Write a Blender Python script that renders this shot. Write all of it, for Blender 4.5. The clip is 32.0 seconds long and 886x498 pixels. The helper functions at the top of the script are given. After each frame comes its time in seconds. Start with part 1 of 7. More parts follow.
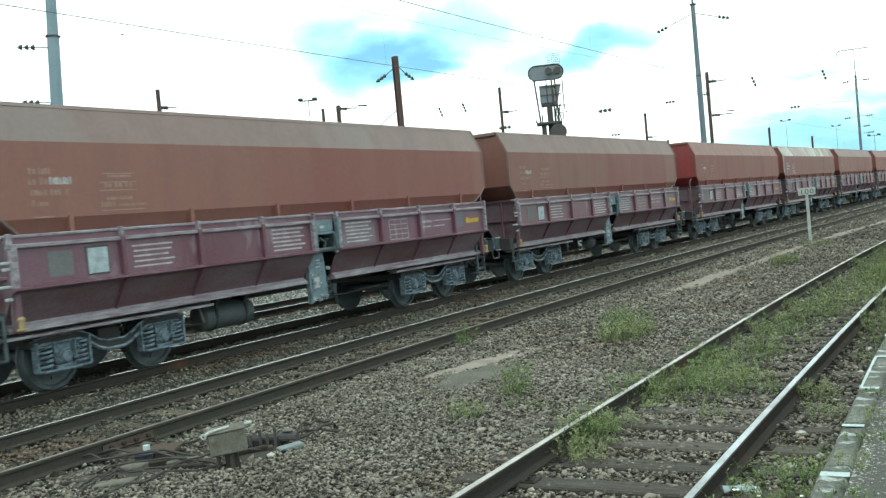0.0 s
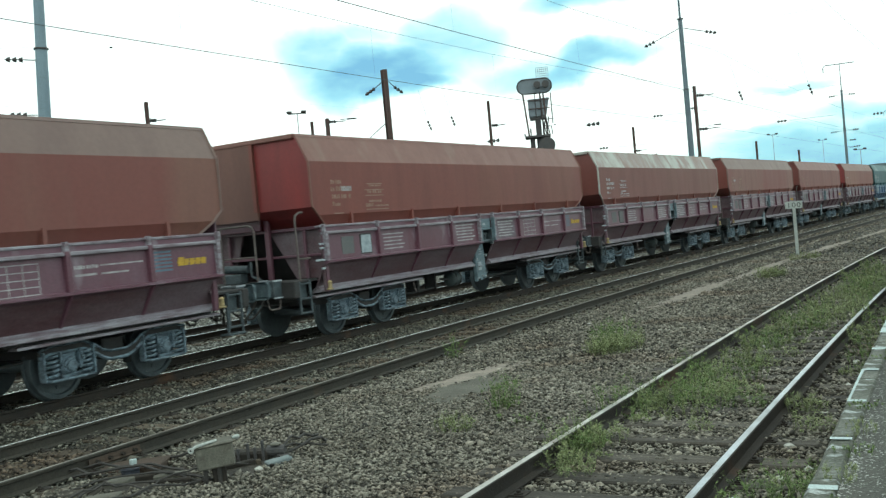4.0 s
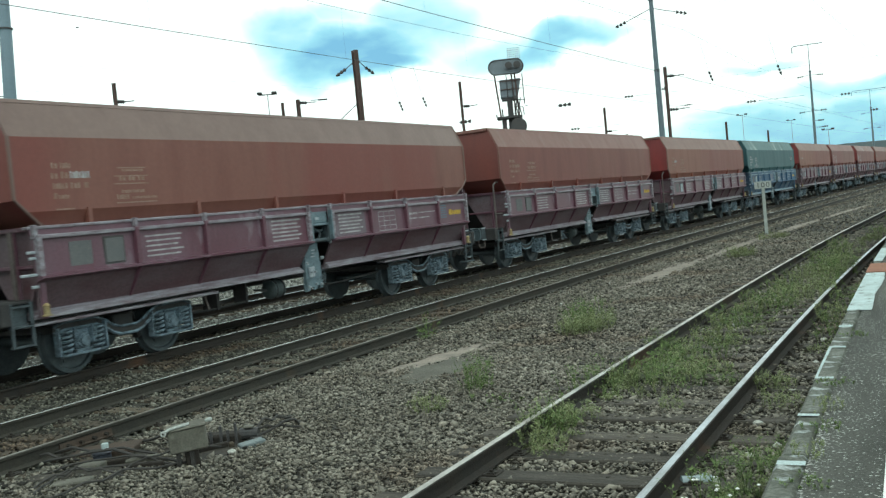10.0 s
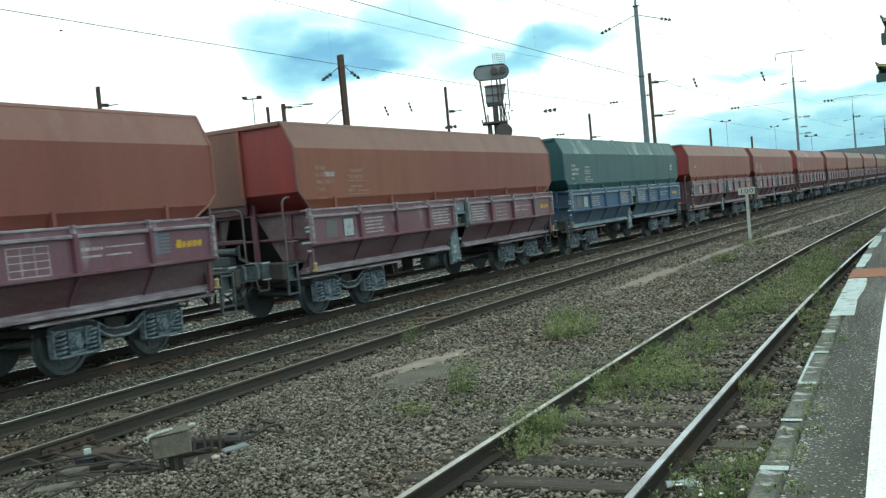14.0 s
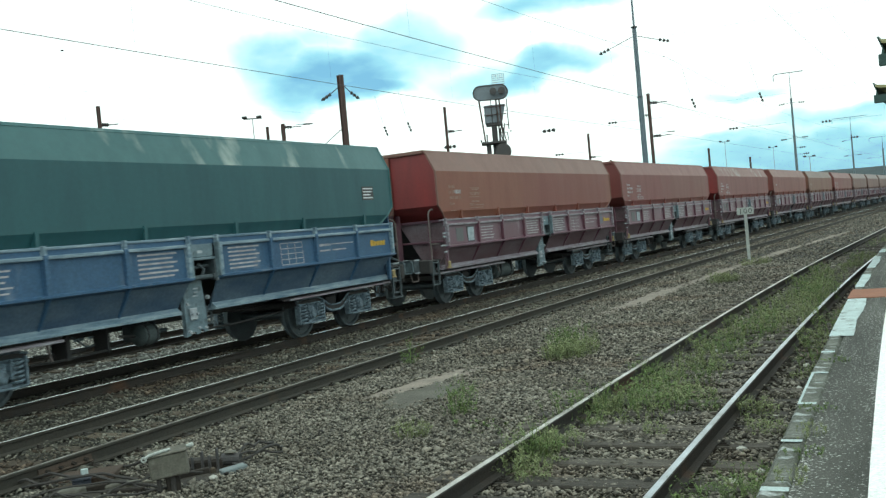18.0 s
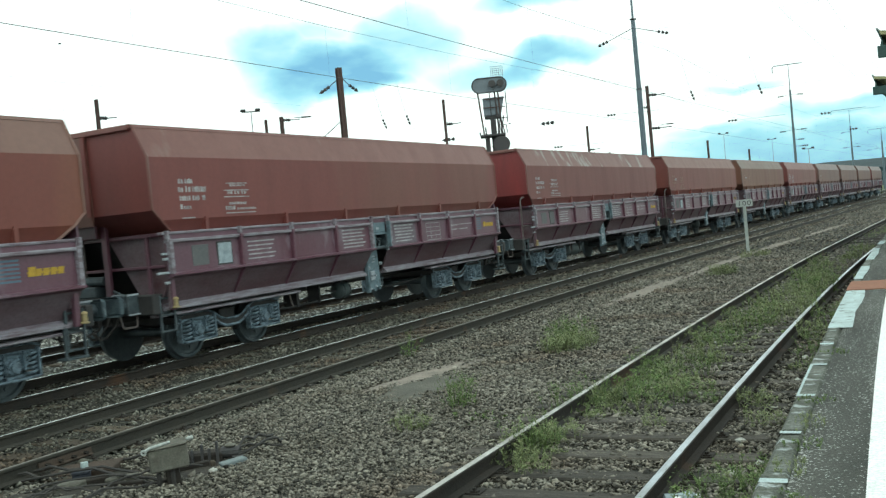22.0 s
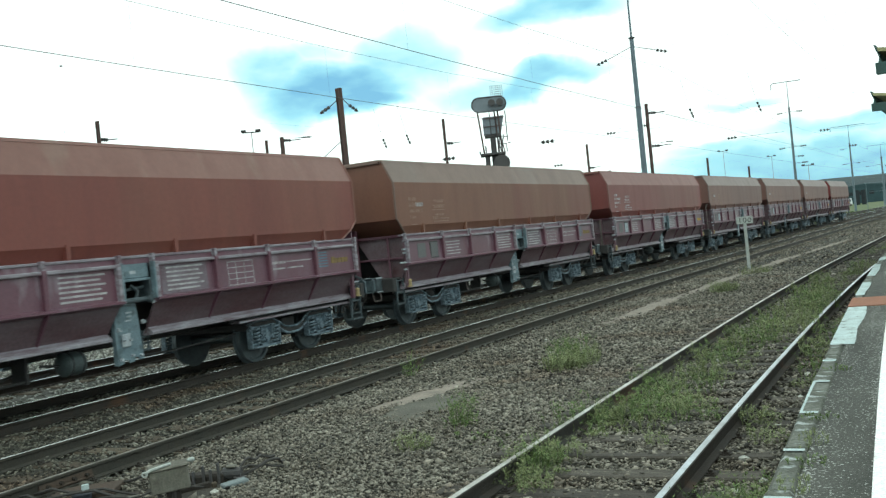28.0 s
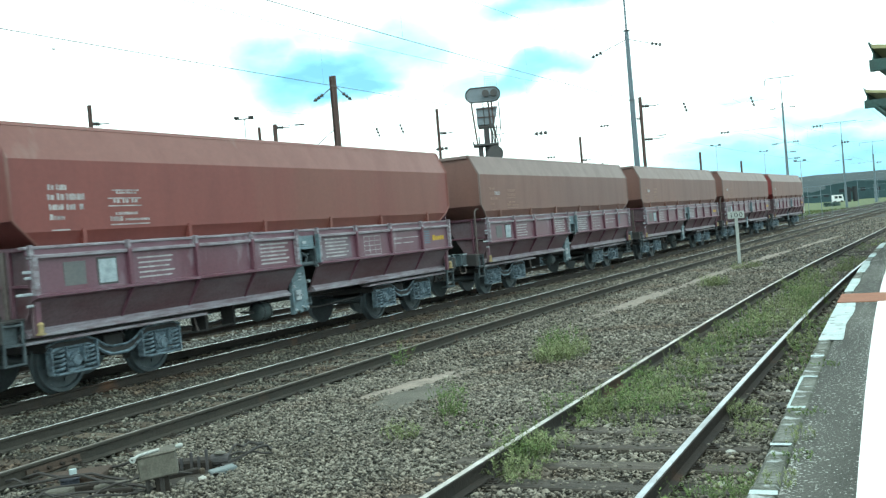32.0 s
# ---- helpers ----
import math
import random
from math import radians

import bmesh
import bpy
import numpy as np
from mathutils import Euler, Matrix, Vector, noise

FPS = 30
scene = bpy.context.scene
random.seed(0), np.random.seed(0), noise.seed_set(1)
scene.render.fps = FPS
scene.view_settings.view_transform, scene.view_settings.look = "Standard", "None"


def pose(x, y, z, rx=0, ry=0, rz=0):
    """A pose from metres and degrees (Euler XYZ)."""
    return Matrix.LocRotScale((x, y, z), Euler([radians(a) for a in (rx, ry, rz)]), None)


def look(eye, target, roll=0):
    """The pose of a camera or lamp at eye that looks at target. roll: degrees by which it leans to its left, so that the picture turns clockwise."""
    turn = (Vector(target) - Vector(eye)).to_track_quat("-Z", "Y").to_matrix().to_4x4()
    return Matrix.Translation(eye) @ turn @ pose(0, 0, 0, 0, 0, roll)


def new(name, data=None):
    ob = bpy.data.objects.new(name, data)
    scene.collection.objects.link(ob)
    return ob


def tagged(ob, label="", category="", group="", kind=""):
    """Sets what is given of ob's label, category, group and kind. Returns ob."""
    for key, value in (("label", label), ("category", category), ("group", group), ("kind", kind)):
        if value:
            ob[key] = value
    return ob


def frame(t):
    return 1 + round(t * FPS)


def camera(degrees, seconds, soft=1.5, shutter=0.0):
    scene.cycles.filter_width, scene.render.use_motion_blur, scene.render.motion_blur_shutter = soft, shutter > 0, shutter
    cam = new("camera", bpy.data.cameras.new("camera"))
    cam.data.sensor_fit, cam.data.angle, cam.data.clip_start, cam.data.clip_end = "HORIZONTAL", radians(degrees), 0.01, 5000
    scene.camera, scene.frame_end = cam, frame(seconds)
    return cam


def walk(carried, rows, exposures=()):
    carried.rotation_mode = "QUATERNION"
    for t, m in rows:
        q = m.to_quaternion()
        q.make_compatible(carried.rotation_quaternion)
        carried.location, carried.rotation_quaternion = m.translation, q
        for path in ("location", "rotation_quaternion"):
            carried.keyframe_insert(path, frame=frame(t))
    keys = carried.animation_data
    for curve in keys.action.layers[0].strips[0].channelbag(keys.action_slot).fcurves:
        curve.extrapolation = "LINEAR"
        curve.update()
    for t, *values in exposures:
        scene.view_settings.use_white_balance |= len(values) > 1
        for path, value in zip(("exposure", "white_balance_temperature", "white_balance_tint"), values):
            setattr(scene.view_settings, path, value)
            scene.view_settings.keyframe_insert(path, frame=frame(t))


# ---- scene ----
cam = camera(49.0, 32.0, soft=1.35, shutter=0.2)
EYE = 1.887          # the lens above the rail heads; the camera is held by hand on the platform
# seconds, yaw to the left of +y, pitch, roll
TURNS = [
    (0, 28.91, -1.93, -5.30), (0.5, 28.84, -1.84, -5.44), (1, 28.96, -1.71, -5.52), (1.5, 28.97, -1.56, -5.55),
    (2, 28.97, -1.29, -5.71), (2.5, 29.02, -1.12, -5.61), (3, 28.86, -1.08, -5.56), (3.5, 28.50, -1.11, -5.32),
    (5.5, 27.70, -1.69, -5.54), (6, 27.80, -1.89, -5.53), (6.5, 27.65, -2.03, -5.54), (7, 27.57, -2.12, -5.61),
    (7.5, 27.41, -2.10, -5.46), (8, 27.19, -2.01, -5.46), (8.5, 27.18, -2.04, -5.72), (9, 27.22, -2.05, -5.79),
    (9.5, 26.95, -2.19, -5.63), (10, 26.66, -2.48, -5.50), (10.5, 26.56, -2.77, -5.52), (11, 26.55, -3.12, -5.41),
    (11.5, 26.32, -3.13, -5.33), (12, 26.22, -3.19, -5.31), (12.5, 26.04, -2.99, -5.33), (13, 25.89, -2.75, -5.34),
    (13.5, 25.81, -2.35, -5.36), (14, 25.76, -2.27, -5.33), (14.5, 25.71, -2.16, -5.35), (16.5, 25.47, -1.36, -5.23),
    (17, 25.43, -1.22, -5.15), (17.5, 25.48, -1.14, -5.16), (18, 25.60, -1.12, -5.25), (18.5, 25.58, -1.23, -5.37),
    (19, 25.61, -1.35, -5.42), (19.5, 25.53, -1.40, -5.59), (20, 25.60, -1.35, -5.67), (20.5, 25.27, -1.19, -5.51),
    (21, 25.22, -1.04, -4.97), (21.5, 25.23, -1.41, -5.18), (22, 25.58, -1.55, -5.37), (22.5, 25.61, -1.53, -5.48),
    (23, 25.77, -1.46, -5.44), (23.5, 25.85, -1.07, -5.48), (24, 26.01, -0.94, -5.44), (24.5, 26.15, -0.76, -5.64),
    (25, 26.19, -0.65, -5.66), (25.5, 25.87, -0.61, -5.72), (27.5, 25.68, -0.71, -5.89), (28, 25.52, -0.43, -5.75),
    (28.5, 25.23, -0.30, -5.71), (29, 25.16, -0.35, -5.64), (29.5, 24.99, -0.61, -5.56), (30, 24.89, -0.91, -5.06),
    (30.5, 24.91, -1.11, -4.89), (31, 25.18, -1.19, -4.88), (31.5, 25.19, -1.24, -4.87), (32, 25.08, -1.06, -4.85),
]
walk(cam, [(t, pose(0, 0, EYE, 90 + p, 0, a) @ pose(0, 0, 0, 0, 0, r)) for t, a, p, r in TURNS],
     exposures=[(t, e, 6500 if t < 29.9 else 6150, -7.5 if t < 29.9 else -11.5) for t, e in ((0.0, 0.02), (0.6, -0.06), (1.0, -0.36), (1.4, 0.02), (2.0, 0.06), (2.5, 0.14), (3.0, -0.17), (3.5, -0.32), (6.0, -0.36), (9.0, -0.36), (25.0, -0.36), (28.0, -0.32), (29.0, -0.48), (29.6, -0.44), (30.0, -0.10), (30.4, 0.10), (31.0, 0.13), (32.0, 0.20))])

# ---- world and light: a bright broken overcast, blue between the clouds ----
SUN_AZ, SUN_EL = radians(150), radians(52)     # clockwise from +y


def aim(az, tan_el):
    """A direction from degrees to the left of +y and the tangent of its height."""
    a = radians(az)
    return Vector((-math.sin(a), math.cos(a), tan_el)).normalized()


def make_world():
    w = bpy.data.worlds.new("sky")
    scene.world = w
    w.use_nodes = True
    nt = w.node_tree
    N, L = nt.nodes, nt.links
    N.clear()
    out, bg = N.new("ShaderNodeOutputWorld"), N.new("ShaderNodeBackground")
    sky = N.new("ShaderNodeTexSky")
    sky.sky_type, sky.sun_disc = "NISHITA", False
    sky.sun_elevation, sky.sun_rotation = SUN_EL, SUN_AZ
    co = N.new("ShaderNodeTexCoord")
    # warped direction: gives the holes in the cloud their ragged edges
    no = N.new("ShaderNodeTexNoise")
    no.inputs["Scale"].default_value, no.inputs["Detail"].default_value = 9.0, 6.0
    L.new(co.outputs["Generated"], no.inputs["Vector"])
    sub = N.new("ShaderNodeVectorMath"); sub.operation = "SUBTRACT"
    sub.inputs[1].default_value = (0.5, 0.5, 0.5)
    L.new(no.outputs["Color"], sub.inputs[0])
    sc = N.new("ShaderNodeVectorMath"); sc.operation = "SCALE"
    sc.inputs["Scale"].default_value = 0.075
    L.new(sub.outputs[0], sc.inputs[0])
    warp = N.new("ShaderNodeVectorMath"); warp.operation = "ADD"
    L.new(co.outputs["Generated"], warp.inputs[0]); L.new(sc.outputs[0], warp.inputs[1])

    def mth(op, a, b=None, clamp=False):
        m = N.new("ShaderNodeMath"); m.operation, m.use_clamp = op, clamp
        for i, v in enumerate((a, b)):
            if v is None: continue
            if isinstance(v, (int, float)): m.inputs[i].default_value = v
            else: L.new(v, m.inputs[i])
        return m.outputs[0]

    total = None
    # holes: azimuth, tangent of height, half width, half height (radians), depth
    for az, el, wd, hg, dep in ((30.6, 0.168, 0.098, 0.030, 1.0), (34.6, 0.186, 0.052, 0.028, 0.62), (26.6, 0.190, 0.062, 0.030, 0.55), (29.6, 0.151, 0.068, 0.016, 1.1), (19.2, 0.152, 0.064, 0.017, 0.78), (22.3, 0.158, 0.056, 0.016, 0.45), (16.6, 0.150, 0.030, 0.008, 0.3), (31.5, 0.205, 0.040, 0.012, 0.3),
                                (18.0, 0.222, 0.075, 0.018, 0.75), (15.5, 0.236, 0.060, 0.014, 0.5),
                                (3.5, 0.036, 0.200, 0.038, 0.85), (1.5, 0.075, 0.120, 0.011, 0.55), (8.0, 0.062, 0.090, 0.009, 0.5), (10.0, 0.045, 0.06, 0.012, 0.5), (7.5, 0.104, 0.04, 0.006, 0.35), (-8.0, 0.065, 0.15, 0.03, 0.6),
                                (80.0, 0.35, 0.30, 0.10, 0.7), (130.0, 0.25, 0.4, 0.08, 0.7), (-60.0, 0.4, 0.35, 0.12, 0.7), (-120.0, 0.3, 0.4, 0.09, 0.6), (0.0, 1.1, 0.3, 0.2, 0.6), (180.0, 0.9, 0.35, 0.2, 0.6)):
        d = aim(az, el)
        right = Vector((d.y, -d.x, 0)).normalized()
        up = right.cross(d)
        dots = []
        for ax, s in ((right, wd), (up, hg)):
            dt = N.new("ShaderNodeVectorMath"); dt.operation = "DOT_PRODUCT"
            L.new(warp.outputs[0], dt.inputs[0]); dt.inputs[1].default_value = ax
            off = mth("SUBTRACT", dt.outputs["Value"], float(d.dot(ax)))
            q = mth("DIVIDE", off, s)
            dots.append(mth("MULTIPLY", q, q))
        fr = N.new("ShaderNodeVectorMath"); fr.operation = "DOT_PRODUCT"
        L.new(warp.outputs[0], fr.inputs[0]); fr.inputs[1].default_value = d
        ahead = mth("GREATER_THAN", fr.outputs["Value"], 0.3)
        r2 = mth("ADD", dots[0], dots[1])
        v = mth("SUBTRACT", 1.15, r2, True)
        v = mth("MULTIPLY", mth("MULTIPLY", v, dep), ahead)
        total = v if total is None else mth("MAXIMUM", total, v)
    tone = N.new("ShaderNodeTexNoise")
    tone.inputs["Scale"].default_value, tone.inputs["Detail"].default_value = 22.0, 8.0
    stretch = N.new("ShaderNodeMapping"); stretch.inputs["Scale"].default_value = (1, 1, 2.6)
    L.new(co.outputs["Generated"], stretch.inputs["Vector"]); L.new(stretch.outputs[0], tone.inputs["Vector"])
    tv = mth("ADD", mth("MULTIPLY", tone.outputs["Fac"], 1.0), 0.42)
    gap = mth("MULTIPLY", total, tv, True)
    # thick cloud, thin cloud and blue sky
    ramp = N.new("ShaderNodeValToRGB")
    e = ramp.color_ramp.elements
    e[0].position, e[0].color = 0.0, (1.22, 1.26, 1.3, 1)
    e[1].position, e[1].color = 1.0, (0.21, 0.48, 0.76, 1)
    m1 = e.new(0.32); m1.color = (0.72, 1.00, 1.10, 1)
    m2 = e.new(0.65); m2.color = (0.38, 0.74, 0.94, 1)
    L.new(gap, ramp.inputs["Fac"])
    mix = N.new("ShaderNodeMix"); mix.data_type = "RGBA"; mix.blend_type = "ADD"
    mix.inputs["Factor"].default_value = 0.02
    L.new(ramp.outputs["Color"], mix.inputs["A"]); L.new(sky.outputs["Color"], mix.inputs["B"])
    L.new(mix.outputs["Result"], bg.inputs["Color"])
    bg.inputs["Strength"].default_value = 1.24
    L.new(bg.outputs[0], out.inputs["Surface"])


make_world()
sun = new("sun", bpy.data.lights.new("sun", "SUN"))
sun.data.energy, sun.data.angle, sun.data.color = 0.5, radians(25), (1.0, 0.96, 0.9)
sun.matrix_world = look((0, 0, 30), Vector((0, 0, 30)) - Vector((math.sin(SUN_AZ) * math.cos(SUN_EL), math.cos(SUN_AZ) * math.cos(SUN_EL), math.sin(SUN_EL))))

# ---- materials ----


def material(name, base, second=None, rough=0.7, metal=0.0, scale=3.0, stretch=(1, 1, 1), fine=40.0, bump=0.15, bump_at=60.0, mixed=0.6, spots=None, island=0.0, per_object=0.0, coords="Object", grain=0.19):
    """A surface with variation at two scales: broad (base to second) and fine grain; spots adds stains of a third colour."""
    m = bpy.data.materials.new(name)
    m.use_nodes = True
    nt = m.node_tree
    N, L = nt.nodes, nt.links
    b = N["Principled BSDF"]
    second = second or tuple(c * 0.7 for c in base)
    co = N.new("ShaderNodeTexCoord")
    mp = N.new("ShaderNodeMapping"); mp.inputs["Scale"].default_value = stretch
    L.new(co.outputs[coords], mp.inputs["Vector"])
    n1 = N.new("ShaderNodeTexNoise"); n1.inputs["Scale"].default_value, n1.inputs["Detail"].default_value = scale, 5.0
    n1.inputs["Roughness"].default_value = 0.65
    L.new(mp.outputs[0], n1.inputs["Vector"])
    r1 = N.new("ShaderNodeMapRange")
    r1.inputs["From Min"].default_value, r1.inputs["From Max"].default_value = 0.36, 0.66
    r1.inputs["To Max"].default_value = mixed
    L.new(n1.outputs["Fac"], r1.inputs["Value"])
    c1 = N.new("ShaderNodeMix"); c1.data_type = "RGBA"
    c1.inputs["A"].default_value, c1.inputs["B"].default_value = (*base, 1), (*second, 1)
    L.new(r1.outputs[0], c1.inputs["Factor"])
    col = c1.outputs["Result"]
    if spots:
        n3 = N.new("ShaderNodeTexNoise"); n3.inputs["Scale"].default_value, n3.inputs["Detail"].default_value = spots[1], 7.0
        L.new(mp.outputs[0], n3.inputs["Vector"])
        r3 = N.new("ShaderNodeMapRange")
        r3.inputs["From Min"].default_value, r3.inputs["From Max"].default_value = spots[2], spots[2] + 0.1
        r3.inputs["To Max"].default_value = spots[3]
        L.new(n3.outputs["Fac"], r3.inputs["Value"])
        c3 = N.new("ShaderNodeMix"); c3.data_type = "RGBA"
        L.new(r3.outputs[0], c3.inputs["Factor"]); L.new(col, c3.inputs["A"]); c3.inputs["B"].default_value = (*spots[0], 1)
        col = c3.outputs["Result"]
    n2 = N.new("ShaderNodeTexNoise"); n2.inputs["Scale"].default_value, n2.inputs["Detail"].default_value = fine, 3.0
    L.new(co.outputs[coords], n2.inputs["Vector"])
    r2 = N.new("ShaderNodeMapRange")
    r2.inputs["From Min"].default_value, r2.inputs["From Max"].default_value = 0.3, 0.7
    r2.inputs["To Min"].default_value, r2.inputs["To Max"].default_value = 1 - grain, 1 + grain
    L.new(n2.outputs["Fac"], r2.inputs["Value"])
    val = r2.outputs[0]
    for amount, node, socket in ((island, "ShaderNodeNewGeometry", "Random Per Island"), (per_object, "ShaderNodeObjectInfo", "Random")):
        if amount:
            g = N.new(node)
            rr = N.new("ShaderNodeMapRange")
            rr.inputs["To Min"].default_value, rr.inputs["To Max"].default_value = 1 - amount, 1 + amount
            L.new(g.outputs[socket], rr.inputs["Value"])
            mu = N.new("ShaderNodeMath"); mu.operation = "MULTIPLY"
            L.new(val, mu.inputs[0]); L.new(rr.outputs[0], mu.inputs[1])
            val = mu.outputs[0]
    hs = N.new("ShaderNodeHueSaturation")
    L.new(val, hs.inputs["Value"]); L.new(col, hs.inputs["Color"])
    L.new(hs.outputs[0], b.inputs["Base Color"])
    rg = N.new("ShaderNodeMapRange")
    rg.inputs["To Min"].default_value, rg.inputs["To Max"].default_value = max(0.05, rough - 0.12), min(1, rough + 0.12)
    L.new(n1.outputs["Fac"], rg.inputs["Value"]); L.new(rg.outputs[0], b.inputs["Roughness"])
    b.inputs["Metallic"].default_value = metal
    if bump:
        n4 = N.new("ShaderNodeTexNoise"); n4.inputs["Scale"].default_value, n4.inputs["Detail"].default_value = bump_at, 4.0
        L.new(co.outputs[coords], n4.inputs["Vector"])
        bp = N.new("ShaderNodeBump"); bp.inputs["Strength"].default_value, bp.inputs["Distance"].default_value = bump, 0.02
        L.new(n4.outputs["Fac"], bp.inputs["Height"]); L.new(bp.outputs[0], b.inputs["Normal"])
    return m


def asphalt_material(name):
    """Dark worn asphalt: pale chippings show where long trodden streaks have lost their tar."""
    m = material(name, (0.042, 0.043, 0.036), (0.090, 0.090, 0.078), rough=0.95, scale=1.4, stretch=(1.0, 0.35, 1), fine=60, bump=0.8, bump_at=80, mixed=0.9, grain=0.4)
    N, L = m.node_tree.nodes, m.node_tree.links
    b = N["Principled BSDF"]
    under = b.inputs["Base Color"].links[0].from_socket
    co = N.new("ShaderNodeTexCoord")
    mp = N.new("ShaderNodeMapping"); mp.inputs["Scale"].default_value = (3.2, 0.22, 1)
    L.new(co.outputs["Object"], mp.inputs["Vector"])
    streak = N.new("ShaderNodeTexNoise"); streak.inputs["Scale"].default_value, streak.inputs["Detail"].default_value = 1.3, 5.0
    L.new(mp.outputs[0], streak.inputs["Vector"])
    chips = N.new("ShaderNodeTexNoise"); chips.inputs["Scale"].default_value, chips.inputs["Detail"].default_value = 48.0, 3.0
    L.new(co.outputs["Object"], chips.inputs["Vector"])
    add = N.new("ShaderNodeMath"); add.operation = "MULTIPLY_ADD"
    L.new(streak.outputs["Fac"], add.inputs[0]); add.inputs[1].default_value = 0.38
    L.new(chips.outputs["Fac"], add.inputs[2])
    rg = N.new("ShaderNodeMapRange")
    rg.inputs["From Min"].default_value, rg.inputs["From Max"].default_value, rg.inputs["To Max"].default_value = 0.80, 0.84, 0.9
    L.new(add.outputs[0], rg.inputs["Value"])
    mix = N.new("ShaderNodeMix"); mix.data_type = "RGBA"
    L.new(rg.outputs[0], mix.inputs["Factor"]); L.new(under, mix.inputs["A"]); mix.inputs["B"].default_value = (0.50, 0.51, 0.48, 1)
    L.new(mix.outputs["Result"], b.inputs["Base Color"])
    return m


def glass_material(name, tint):
    m = bpy.data.materials.new(name)
    m.use_nodes = True
    b = m.node_tree.nodes["Principled BSDF"]
    b.inputs["Base Color"].default_value, b.inputs["Roughness"].default_value = (*tint, 1), 0.08
    return m


STREAK = (0.55, 0.55, 0.10)      # stretched down the sides, in the manner of rain streaks


def body_paint(name, base, second, spots=None):
    """Faded wagon paint with soft streaks down the plates."""
    base, second = [(c[0] * 1.07, c[1], c[2] * 1.02) for c in (base, second)]
    return material(name, base, second, rough=0.52, scale=3.2, stretch=STREAK, fine=14, bump=0.05, bump_at=4, mixed=0.85, spots=spots, grain=0.05)


PAINT = {
    "mauve": (body_paint("mauve_brown_paint", (0.205, 0.098, 0.076), (0.176, 0.084, 0.070), ((0.192, 0.066, 0.054), 0.5, 0.51, 0.85)), body_paint("grey_mauve_dust", (0.168, 0.118, 0.104), (0.142, 0.102, 0.092), ((0.178, 0.150, 0.142), 1.4, 0.55, 0.6))),
    "rust": (body_paint("rust_brown_paint", (0.208, 0.080, 0.050), (0.176, 0.066, 0.044), ((0.188, 0.054, 0.043), 0.5, 0.50, 0.85)), body_paint("rust_brown_dust", (0.182, 0.100, 0.076), (0.156, 0.086, 0.068), ((0.19, 0.132, 0.114), 1.6, 0.60, 0.4))),
    "tan": (body_paint("tan_brown_paint", (0.184, 0.088, 0.066), (0.156, 0.074, 0.060), ((0.186, 0.056, 0.048), 0.55, 0.52, 0.85)), body_paint("tan_brown_dust", (0.160, 0.110, 0.092), (0.136, 0.092, 0.080), ((0.172, 0.130, 0.116), 1.4, 0.58, 0.5))),
    "ochre": (body_paint("ochre_brown_paint", (0.176, 0.084, 0.052), (0.152, 0.070, 0.047), ((0.170, 0.058, 0.044), 0.45, 0.58, 0.7)), body_paint("ochre_brown_dust", (0.166, 0.116, 0.090), (0.140, 0.096, 0.078), ((0.176, 0.136, 0.116), 1.4, 0.57, 0.5))),
    "red": (body_paint("red_brown_paint", (0.180, 0.055, 0.042), (0.146, 0.048, 0.040), ((0.205, 0.088, 0.060), 0.5, 0.55, 0.3)), body_paint("red_brown_dust", (0.186, 0.092, 0.072), (0.160, 0.074, 0.058), ((0.23, 0.155, 0.125), 2.5, 0.60, 0.4))),
    "chalk": (body_paint("red_brown_paint_washed", (0.172, 0.060, 0.048), (0.146, 0.054, 0.045), ((0.178, 0.078, 0.056), 0.5, 0.54, 0.4)), body_paint("chalky_dust", (0.23, 0.155, 0.130), (0.36, 0.38, 0.35), ((0.46, 0.49, 0.45), 1.6, 0.54, 0.8))),
    "wine": (body_paint("wine_red_paint", (0.182, 0.056, 0.048), (0.156, 0.050, 0.045), ((0.180, 0.078, 0.060), 0.5, 0.52, 0.6)), body_paint("wine_red_dust", (0.182, 0.080, 0.066), (0.158, 0.068, 0.057), ((0.26, 0.20, 0.18), 3.5, 0.62, 0.4))),
    "streaky": (body_paint("wine_red_paint_washed", (0.180, 0.061, 0.052), (0.153, 0.055, 0.048)), body_paint("streaky_dust", (0.185, 0.090, 0.076), (0.165, 0.078, 0.066), ((0.34, 0.33, 0.30), 4.2, 0.57, 0.65))),
    "brown": (body_paint("dull_brown_paint", (0.192, 0.082, 0.062), (0.160, 0.062, 0.048), ((0.192, 0.054, 0.044), 0.6, 0.51, 0.9)), body_paint("dull_brown_dust", (0.176, 0.122, 0.102), (0.150, 0.102, 0.086))),
    "grey": (body_paint("grey_brown_paint", (0.172, 0.094, 0.074), (0.145, 0.080, 0.066), ((0.150, 0.082, 0.072), 0.5, 0.5, 0.6)), body_paint("grey_brown_dust", (0.182, 0.142, 0.126), (0.150, 0.116, 0.104))),
    "teal": (body_paint("teal_paint", (0.024, 0.098, 0.108), (0.020, 0.076, 0.088)), body_paint("teal_dust", (0.042, 0.128, 0.130), (0.034, 0.102, 0.106), ((0.36, 0.42, 0.38), 1.7, 0.59, 0.8))),
}
END_RED = body_paint("fresh_red_paint", (0.235, 0.038, 0.036), (0.165, 0.034, 0.034))
# darker, duller brown for the panel on each end
END_BROWN = body_paint("dark_brown_end", (0.152, 0.072, 0.054), (0.105, 0.052, 0.043), ((0.125, 0.040, 0.036), 1.2, 0.54, 0.6))
